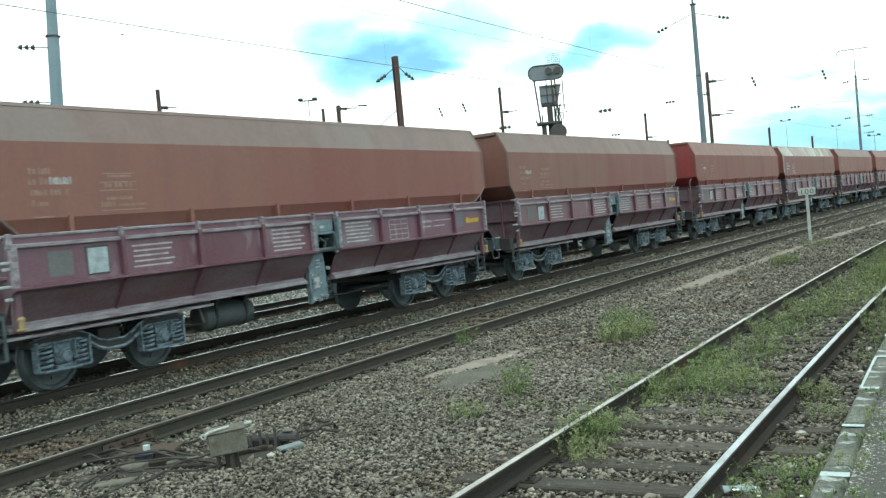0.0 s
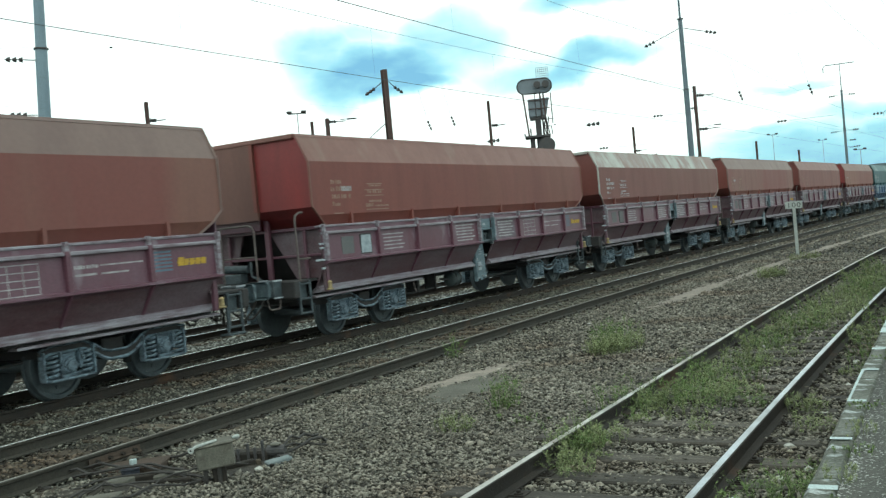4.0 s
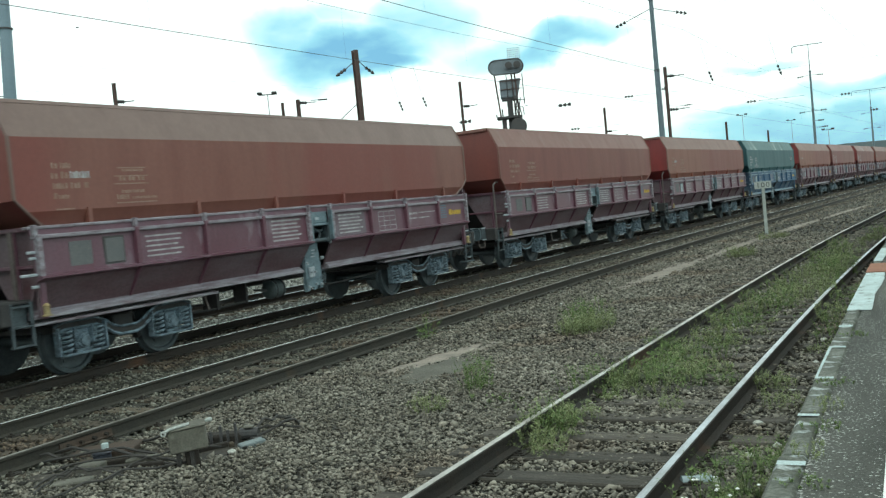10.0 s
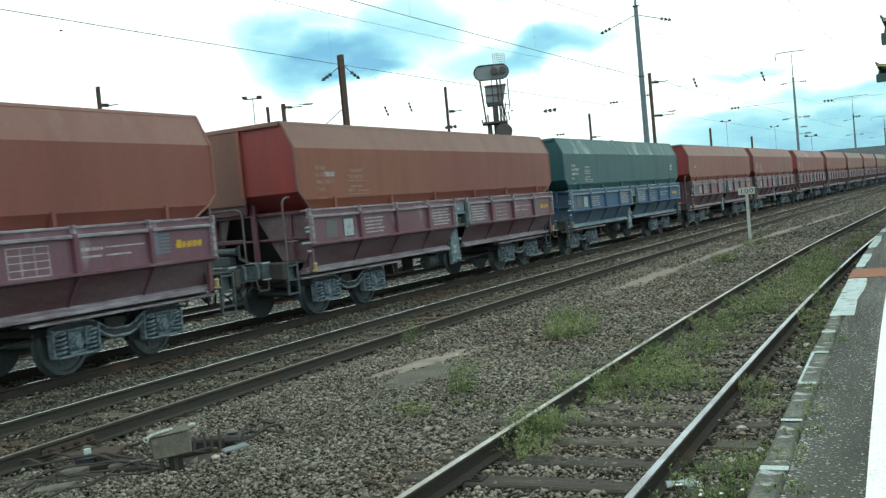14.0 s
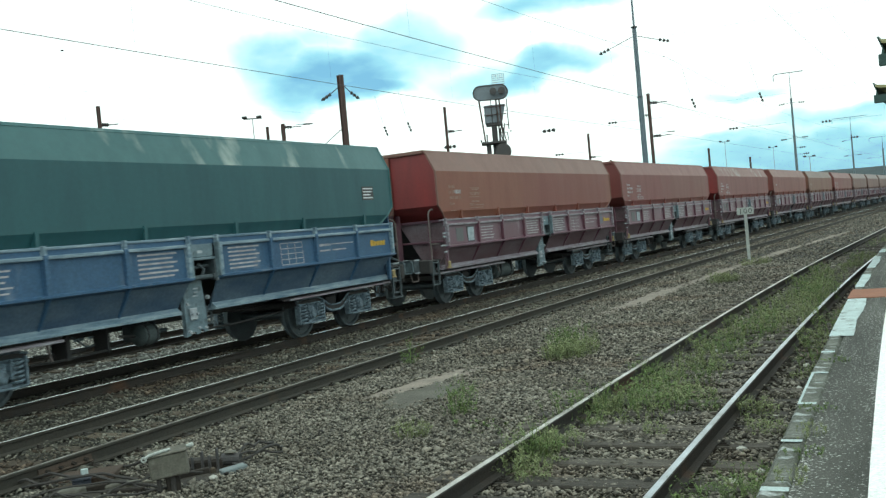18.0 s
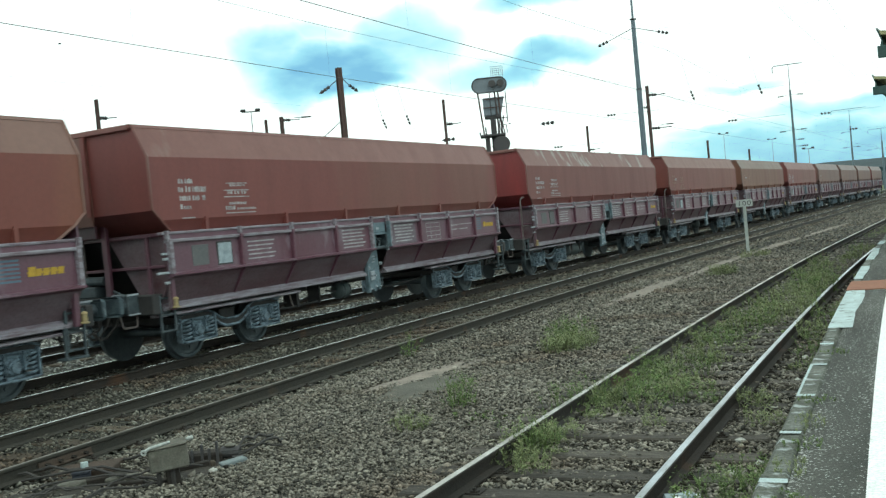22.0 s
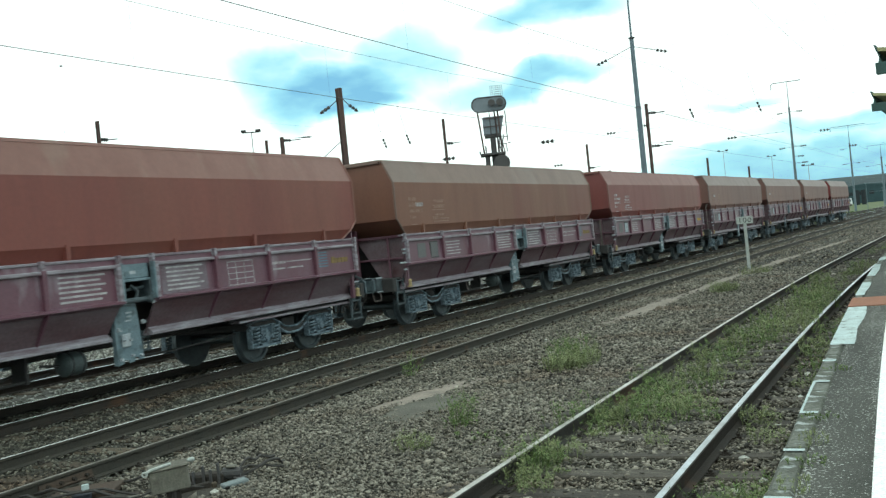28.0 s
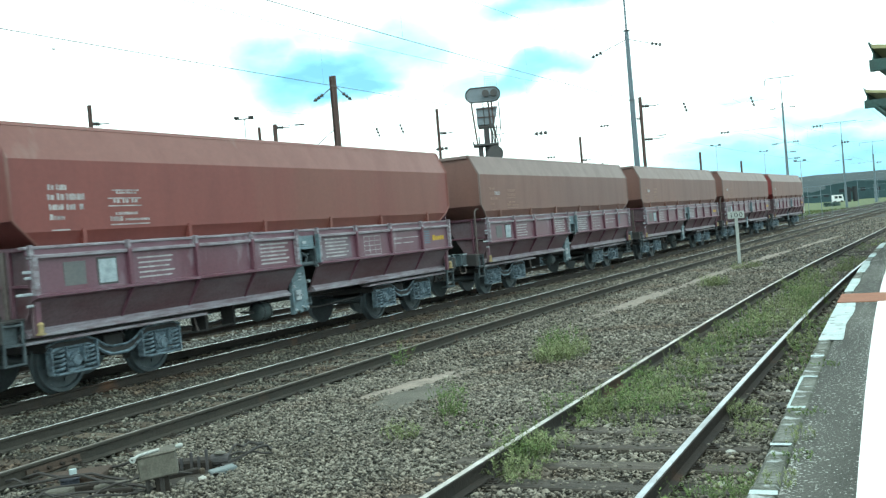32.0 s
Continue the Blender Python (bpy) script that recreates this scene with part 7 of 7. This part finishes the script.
def build_canopies():
    """Two platform canopies with dark green steel frames."""
    for az, d, zt, ln, nm in ((0.62, 22.0, 4.96, 7.0, "A"), (1.05, 32.0, 5.03, 9.0, "B")):
        x, y = by_sight(az, d)
        m = thing("platform_canopy", "station canopy with dark green steel frame and yellowish roof", "canopy", pose(x, y, 0, 0, 0, -6), group="platform canopies")
        g = Geo()
        g.prism([(0.0, zt), (3.6, zt - 0.55), (3.6, zt - 0.63), (0.0, zt - 0.08)], 0.0, ln, "y")
        g.prism([(3.6, zt - 0.55), (7.2, zt), (7.2, zt - 0.08), (3.6, zt - 0.63)], 0.0, ln, "y")
        part("roof_sheet", g.mesh("roof_sheet", CANOPY_ROOF), m)
        part("gutter", Geo().prism([(-0.06, zt + 0.05), (-0.02, zt + 0.05), (0.10, zt - 0.42), (-0.02, zt - 0.42), (0.04, zt - 0.15)], -0.02, ln, "y").mesh("gutter", CANOPY_GREEN), m)
        part("edge_beam", Geo().cbox(-0.05, 6.9, -0.08, 0.05, zt - 0.56, zt - 0.32, 0.01).mesh("edge_beam", CANOPY_GREEN), m)
        for k in range(int(ln / 3)):
            post = part("column", Geo().cbox(3.45, 3.75, 3.0 * k + 1.4, 3.0 * k + 1.6, PLATFORM_Z, zt - 0.6, 0.02).mesh("column", CANOPY_GREEN), m)
            part("bracket", Geo().tube([(3.6, 3.0 * k + 1.5, zt - 2.4), (2.4, 3.0 * k + 1.5, zt - 1.1), (0.6, 3.0 * k + 1.5, zt - 0.5)], 0.07, 6).mesh("bracket", CANOPY_GREEN), post)
        part("front_bracket", Geo().tube([(3.6, 0.0, zt - 2.6), (2.0, 0.0, zt - 1.35), (0.35, 0.0, zt - 0.5)], 0.09, 6).mesh("front_bracket", CANOPY_GREEN), m)
        part("corner_strut", Geo().tube([(0.22, -0.02, zt - 0.5), (0.65, -0.02, zt - 0.95), (1.05, -0.02, zt - 1.6)], 0.07, 6).mesh("corner_strut", CANOPY_GREEN), m)
        part("front_column", Geo().cbox(3.45, 3.75, -0.1, 0.1, PLATFORM_Z, zt - 0.5, 0.02).mesh("front_column", CANOPY_GREEN), m)


# ---- plants ----


def weed_mesh(seed, height, spread, stems, mat):
    """A loose tuft of wiry stems that fork near the top, with small leaves and seed heads along them."""
    rng = random.Random(seed)
    g = Geo()

    def stalk(b, top, w, leaves):
        mid = b.lerp(top, 0.5) + Vector((rng.uniform(-0.02, 0.02), rng.uniform(-0.02, 0.02), 0.06 * (top - b).length))
        side = Vector((rng.uniform(-1, 1), rng.uniform(-1, 1), 0)).normalized() * w
        g.add([b - side, b + side, mid + side * 0.8, mid - side * 0.8, top], [(0, 1, 2, 3), (3, 2, 4)])
        for k in range(leaves):
            u = rng.uniform(0.1, 1.0)
            p = b.lerp(mid, u * 2) if u < 0.5 else mid.lerp(top, u * 2 - 1)
            c = rng.uniform(0, 6.283)
            ln = rng.uniform(0.016, 0.044) * (1.3 - 0.6 * u)
            d = Vector((math.cos(c), math.sin(c), rng.uniform(-0.1, 1.1))).normalized() * ln
            q = d.cross(Vector((0, 0, 1))).normalized() * ln * 0.16
            g.add([p, p + d * 0.5 + q, p + d, p + d * 0.5 - q], [(0, 1, 2, 3)])
        return mid

    for _ in range(stems):
        a, r = rng.uniform(0, 6.283), spread * math.sqrt(rng.random())
        b = Vector((r * math.cos(a), r * math.sin(a), -0.03))
        h = height * rng.uniform(0.3, 1.0) * (1 - 0.4 * r / spread)
        top = b + Vector((math.cos(a), math.sin(a), 0)) * rng.uniform(0.0, 0.45) * h + Vector((rng.uniform(-0.06, 0.06), rng.uniform(-0.06, 0.06), h))
        mid = stalk(b, top, 0.0030, rng.randint(7, 11))
        for _ in range(rng.randint(2, 3)):
            c = rng.uniform(0, 6.283)
            q = mid + Vector((math.cos(c) * 0.25, math.sin(c) * 0.25, rng.uniform(0.3, 0.6))) * h * rng.uniform(0.5, 0.9)
            stalk(mid.lerp(top, rng.uniform(0, 0.4)), q, 0.0020, rng.randint(5, 8))
    g.lathe([(-0.045, 0.02), (-0.04, spread * 1.05), (-0.034, 0.02)], (0, 0, 0), "z", 10)
    return g.mesh("weed", mat)


def build_weeds():
    kinds = [weed_mesh(i, h, sp, n, LEAF_PALE if i % 2 else LEAF) for i, (h, sp, n) in enumerate(((0.58, 0.17, 24), (0.52, 0.20, 28), (0.62, 0.15, 20), (0.40, 0.19, 24), (0.60, 0.08, 10), (0.24, 0.22, 22), (0.14, 0.30, 22)))]
    rng = random.Random(11)
    spots = []
    # tufts in the open ballast: s, lateral, number, spread, kind
    for s, l, n, r, k in ((13.8, -4.95, 9, 0.36, 1), (14.3, -5.1, 6, 0.3, 2), (9.75, -4.82, 3, 0.10, 2), (8.65, -4.74, 2, 0.06, 3), (13.25, -7.34, 2, 0.06, 4), (26.2, -5.2, 6, 0.4, 1), (9.2, -4.3, 1, 0.1, 6), (33.0, -5.6, 5, 0.8, 3)):
        for _ in range(n):
            spots.append((s + rng.gauss(0, r * 0.6), l + rng.gauss(0, r * 0.45), rng.uniform(0.8, 1.25), k))
    single = len(spots)
    # along and between the side track's rails: s, lateral, number, spread along, spread across
    for s, l, n, r, q in ((7.5, -3.02, 7, 0.25, 0.12), (8.1, -3.12, 6, 0.25, 0.12), (9.3, -3.0, 7, 0.3, 0.2), (9.9, -2.8, 8, 0.35, 0.25), (10.4, -2.35, 8, 0.45, 0.2), (11.0, -2.9, 8, 0.35, 0.25), (12.0, -2.7, 7, 0.5, 0.3), (13.2, -2.7, 8, 0.5, 0.3), (14.6, -2.45, 10, 0.6, 0.3), (16.0, -2.3, 9, 0.7, 0.30), (17.6, -2.3, 8, 0.8, 0.32), (19.5, -2.3, 8, 0.9, 0.32), (22.0, -2.35, 8, 1.2, 0.32), (25.0, -2.4, 8, 1.5, 0.4), (29.0, -2.4, 6, 2.0, 0.4), (12.2, -1.35, 3, 0.5, 0.12), (14.8, -1.38, 3, 0.6, 0.12), (9.4, -1.5, 3, 0.3, 0.1), (6.6, -1.25, 4, 0.3, 0.08), (5.8, -1.3, 5, 0.25, 0.1), (17.8, -1.35, 2, 0.8, 0.12), (34, -2.4, 5, 3.0, 0.4), (42, -2.4, 4, 4.0, 0.4)):
        for _ in range(n):
            spots.append((s + rng.gauss(0, r), l + rng.gauss(0, q), rng.uniform(0.7, 1.2) * (1.15 if s > 14 else 0.9), rng.choice((0, 1, 2, 3, 3, 5, 6))))
    for s, l, k in ((6.1, -0.79, 6), (6.6, -0.80, 5), (5.5, -0.78, 5), (7.4, -0.79, 6), (9.6, -0.80, 6), (5.0, -0.79, 6)):
        p = along(s, edge_at(s) + 0.17, PLATFORM_Z)
        thing("kerb_weed", "small weed growing in the joint behind the kerb", "weed", pose(p.x, p.y, p.z, 0, 0, s * 77) @ Matrix.Diagonal((0.45, 0.45, 0.7, 1)), group="weeds at the kerb", mesh=kinds[k])
    g = Geo()
    for _ in range(20):
        p = along(rng.choice((5.35, 5.7)) + rng.gauss(0, 0.16), -1.28 + rng.gauss(0, 0.10), GROUND_Z + rng.uniform(0.16, 0.34))
        g.lathe([(-0.006, 0.004), (0.0, 0.013), (0.006, 0.005)], p, "z", 7)
    thing("white_flowers", "small white flower heads among the weeds", "flowers", kind="stuff", mesh=g.mesh("white_flowers", LINE_WHITE))
    joined = [Geo(), Geo()]
    for i, (s, l, sc, k) in enumerate(spots):
        l = min(l, edge_at(s) - 0.12)
        p = along(s, l, GROUND_Z)
        m = pose(p.x, p.y, p.z, rng.uniform(-8, 8), rng.uniform(-8, 8), rng.uniform(0, 360)) @ Matrix.Diagonal((sc, sc, sc, 1))
        if i < single:
            thing("weed_tuft", "pale green weed tuft growing in the open ballast", "weed", m, group="weeds in the ballast", mesh=kinds[k])
        else:
            me = kinds[k]
            joined[k % 2].add([m @ v.co for v in me.vertices], [tuple(q.vertices) for q in me.polygons])
    for g, mat_ in zip(joined, (LEAF, LEAF_PALE)):
        thing("track_weeds", "green weeds overgrowing the side track", "weeds", kind="stuff", mesh=g.mesh("track_weeds", mat_))


def build_litter():
    rng = random.Random(8)
    meshes = []
    for i in range(4):
        bm = bmesh.new()
        bmesh.ops.create_icosphere(bm, subdivisions=1, radius=0.042)
        for v in bm.verts:
            v.co = Vector((v.co.x * 1.3, v.co.y, v.co.z * 0.7)) * rng.uniform(0.75, 1.2)
        me = bpy.data.meshes.new("pale_stone"); bm.to_mesh(me); bm.free()
        me.materials.append(PALE_STONE)
        meshes.append(me)
    for s, l in ((13.75, -3.28), (13.9, -2.72), (20.6, -6.8), (9.6, -1.35), (8.3, -1.45), (7.3, -1.35), (6.6, -1.45), (11.0, -1.3), (12.5, -1.38), (17.2, -6.6), (6.9, -5.9), (25.0, -7.0), (5.8, -1.2), (7.6, -1.2)):
        p = along(s, l, GROUND_Z + 0.03)
        thing("pale_stone", "pale loose stone in the ballast", "stone", pose(p.x, p.y, p.z, 0, 0, rng.uniform(0, 360)), group="pale stones", mesh=rng.choice(meshes))
    b = thing("crushed_bottle", "crushed pale plastic bottle beside the rail", "bottle", pose(-1.55, 6.6, GROUND_Z + 0.05, 0, 0, 30))
    part("bottle_body", Geo().lathe([(-0.11, 0.02), (-0.10, 0.045), (0.0, 0.036), (0.08, 0.046), (0.12, 0.02)], (0, 0, 0), "x", 10).mesh("bottle_body", BOTTLE, smooth=True), b)
    part("bottle_cap", Geo().rod((0.12, 0, 0), (0.15, 0, 0), 0.018, 8).mesh("bottle_cap", VAN_WHITE), b)


# ---- distance ----


def build_distance():
    rng = random.Random(2)
    # wooded hill; its distance haze is in the material's colour
    g = Geo()
    v, f = [], []
    n = 90
    for i in range(n + 1):
        az = -45 + 100 * i / n
        h = 0.0235 + 0.003 * noise.noise((az * 0.13, 0, 0)) + 0.0012 * noise.noise((az * 1.1, 3, 0)) - 0.00012 * max(0, az - 4) ** 1.6
        for j, (d, k) in enumerate(((1700, 0.0), (1850, 0.55), (2000, 1.0), (2600, 0.6))):
            x, y = by_sight(az, d)
            v.append((x, y, -2 + max(0.0, h) * 2000 * k * (1 + 0.05 * noise.noise((az * 2, d, 0)))))
    for i in range(n):
        for j in range(3):
            f.append((i * 4 + j, i * 4 + j + 1, i * 4 + j + 5, i * 4 + j + 4))
    thing("wooded_hill", "blue-hazed wooded hill on the skyline", "hill", kind="structure", mesh=g.add(v, f).mesh("wooded_hill", FARHILL, smooth=True))
    # sheds and yard buildings
    for az, d, w, h in ((3.5, 610, 16, 6.0), (1.9, 640, 34, 10.0), (-0.9, 600, 42, 9.0), (-4.2, 640, 44, 10.5), (5.4, 700, 30, 7.0)):
        x, y = by_sight(az, d)
        b = thing("yard_shed", "low grey-blue yard building", "building", pose(x, y, GROUND_Z - 0.1, 0, 0, az), group="yard buildings")
        part("wall", Geo().box(-w / 2, w / 2, 0, 8, 0, h).mesh("wall", FARBLUE), b)
        part("roof", Geo().prism([(-w / 2 - 0.4, h), (w / 2 + 0.4, h), (0, h + 1.6)], -0.3, 8.3, "y").mesh("roof", FARBLUE), b)
        for i in range(int(w / 6)):
            part("window", Geo().box(-w / 2 + 1.6 + 6 * i, -w / 2 + 4.4 + 6 * i, -0.06, 0.0, h * 0.50, h * 0.70).mesh("window", TANK_BLACK), b)
    # parked van
    x, y = by_sight(2.85, 430.0)
    van = thing("parked_van", "white parked van with dark windows", "van", pose(x, y, GROUND_Z - 0.05, 0, 0, 20))
    g = Geo()
    g.prism([(-2.1, 0.50), (2.1, 0.50), (2.1, 1.8), (1.8, 3.2), (-1.9, 3.2), (-2.1, 1.9)], -1.0, 1.0, "y")
    part("body", g.mesh("body", VAN_WHITE), van)
    for u in (-1.45, 0.2):
        part("window", Geo().box(u, u + 1.25, -1.03, -0.99, 1.7, 2.7).mesh("window", VAN_GLASS), van)
    for u in (-1.3, 1.3):
        part("wheel", Geo().rod((u, -1.05, 0.45), (u, -0.8, 0.45), 0.45, 12).mesh("wheel", CABLE), van)
    # dark containers and low bushes beside the yard road
    for az, d, w, h in ((2.28, 440, 1.7, 6.0), (1.96, 440, 1.7, 6.0)):
        x, y = by_sight(az, d)
        c = thing("dark_tank", "dark upright tank in the yard", "tank", pose(x, y, GROUND_Z - 0.05, 0, 0, az), group="yard tanks")
        part("shell", Geo().rod((0, 0, 0), (0, 0, h), w / 2 + 0.1, 12).mesh("shell", TANK_BLACK), c)
        part("lid", Geo().rod((0, 0, h), (0, 0, h + 0.15), w / 2 + 0.14, 12).mesh("lid", TANK_BLACK), c)
    # a low dark hedge before the van
    g = Geo()
    for _ in range(500):
        az, d = rng.uniform(2.75, 3.55), rng.uniform(268, 276)
        x, y = by_sight(az, d)
        b = Vector((x, y, GROUND_Z + rng.uniform(-0.1, 0.75)))
        u = Vector((rng.uniform(-.3, .3), rng.uniform(-.3, .3), rng.uniform(-.1, .3)))
        g.add([b - u, b + u, b + Vector((rng.uniform(-.25, .25), rng.uniform(-.25, .25), 0.35))], [(0, 1, 2)])
    thing("low_hedge", "low dark green hedge beside the yard road", "hedge", kind="stuff", mesh=g.mesh("low_hedge", CANOPY_GREEN))
    for az, d, h in ((4.35, 120, 3.6), (3.75, 135, 3.8), (1.3, 160, 4.5), (0.6, 200, 4.0)):
        x, y = by_sight(az, d)
        c = thing("fence_frame", "thin steel frame standing in the yard", "frame", pose(x, y, GROUND_Z - 0.05, 0, 0, az), group="yard frames")
        part("frame_bar", Geo().rod((-1.4, 0, 0), (-1.4, 0, h), 0.035, 6).rod((1.4, 0, 0), (1.4, 0, h), 0.035, 6).rod((-1.6, 0, h), (1.6, 0, h), 0.03, 6).rod((-1.4, 0, h * 0.7), (1.4, 0, h * 0.7), 0.025, 6).pieces("frame_bar", MASTGREY), c)
    # low shrubs in the meadow
    g = Geo()
    for _ in range(2600):
        az, d = rng.uniform(-3, 7.5), rng.uniform(75, 200)
        x, y = by_sight(az, d)
        lat = x - np.interp(y, GY, GX)
        if lat > TRAIN - 2.6:
            continue
        h, a = rng.uniform(0.08, 0.28), rng.uniform(0, 6.28)
        u = Vector((math.cos(a), math.sin(a), 0)) * 0.2
        b = Vector((x, y, GROUND_Z - 0.05))
        g.add([b - u, b + u, b + Vector((rng.uniform(-.2, .2), rng.uniform(-.2, .2), h))], [(0, 1, 2)])
        g.add([b - u.yxz, b + u.yxz, b + Vector((rng.uniform(-.2, .2), rng.uniform(-.2, .2), h * 0.8))], [(0, 1, 2)])
    thing("meadow_grass", "rough green and yellow grass beside the far tracks", "grass", kind="stuff", mesh=g.mesh("meadow_grass", MEADOW))


# ---- assembly ----
build_ground()
build_track(SIDE, (RAIL_TOP_PALE, RAIL_TOP), "side_track", "little-used side track with grey timber sleepers and weeds", TIMBER, -4.0, 120, (2.0, 62.0), False)
build_track(MIDDLE, (RAIL_TOP_BRIGHT, RAIL_TOP_DULL), "middle_track", "rusty middle track in brown ballast", BROWN_TIMBER, -4.0, 120, (2.0, 50.0), True, 0.013, OLIVE_RUST)
build_track(TRAIN, (RAIL_TOP_BRIGHT, RAIL_TOP_BRIGHT), "train_track", "main track with polished rail heads", BROWN_TIMBER, -4.0, 120, (4.0, 50.0), True, 0.020)
build_track(TRAIN - 4.2, (RAIL_TOP, RAIL_TOP), "far_track", "track beyond the goods train", BROWN_TIMBER, -4.0, 120, (8.0, 30.0))
build_platform()
build_dirt()
build_train()
build_masts()
build_wires()
build_signal()
build_marker()
build_box()
build_canopies()
build_weeds()
build_litter()
build_distance()


def bed(l):
    """Height of the open ballast: it rises to the shoulder of the middle track."""
    return GROUND_Z + 0.012 + np.clip((-6.2 - l) / 0.9, 0, 1) * 0.024


def track_bed(l):
    """The main tracks are filled up to the sleepers' tops."""
    d = np.minimum(abs(l - MIDDLE), abs(l - TRAIN))
    return GROUND_Z + 0.012 + np.clip((2.1 - d) / 0.5, 0, 1) * 0.026


def bed_beyond(l):
    return GROUND_Z + 0.02 + 0 * l


def side_bed(l):
    """The side track is half buried: grit lies up to the sleepers' tops."""
    return GROUND_Z + np.where(abs(l - SIDE) < 1.3, 0.030, 0.010)


stones("ballast_behind", "grey-brown ballast stones at the near end", 12000, lateral_region(-13.6, -1.0, -9.0, 3.9, bed_beyond, 1.0), 0.024, 8, STONE)
stones("ballast_near", "grey-brown broken ballast stones", 92000, lateral_region(-7.4, -3.3, 3.6, 12.0, bed, 1.25, DIRT), 0.0142, 1, STONE)
stones("ballast_middle", "grey-brown broken ballast stones between the tracks", 62000, lateral_region(-7.4, -3.3, 10.5, 34.0, bed, 1.45, DIRT), 0.0178, 9, STONE)
stones("ballast_side_track", "stones and grit between the old sleepers", 22000, lateral_region(-3.6, -1.02, 3.4, 9.0, bed, 1.0), 0.0155, 2, STONE)
stones("grit_side_track", "grit half burying the old sleepers", 32000, lateral_region(-3.6, -1.02, 8.4, 36.0, side_bed, 1.6), 0.016, 6, STONE)
stones("ballast_beyond", "pale ballast stones beyond the goods train", 30000, lateral_region(-24.0, -13.4, 4.0, 48.0, bed_beyond, 1.3), 0.025, 7, PALE_STONE)
stones("ballast_main_tracks", "grey ballast stones of the main tracks", 76000, lateral_region(-13.5, -7.2, 3.0, 42.0, track_bed, 1.6), 0.0172, 3, STAINED_STONE)
stones("ballast_far", "distant ballast stones", 26000, lateral_region(-15.0, -1.1, 28.0, 95.0, bed, 1.3, DIRT), 0.033, 4, STONE)


def motions():
    for k, (w, sets) in enumerate(WAGONS):
        walk(w, [(t, wagon_pose(k, t)) for t in range(0, 33)])
    # the wheels turn with the way that the train has gone
    stepsize = 0.1
    turns = [(i * stepsize, math.degrees((travelled(i * stepsize) - TRAVEL[0]) / 0.457)) for i in range(321)]
    for w, sets in WAGONS:
        for ob, a in sets:
            walk(ob, [(t, pose(a, 0, 0.457, 0, -d, 0)) for t, d in turns])


motions()
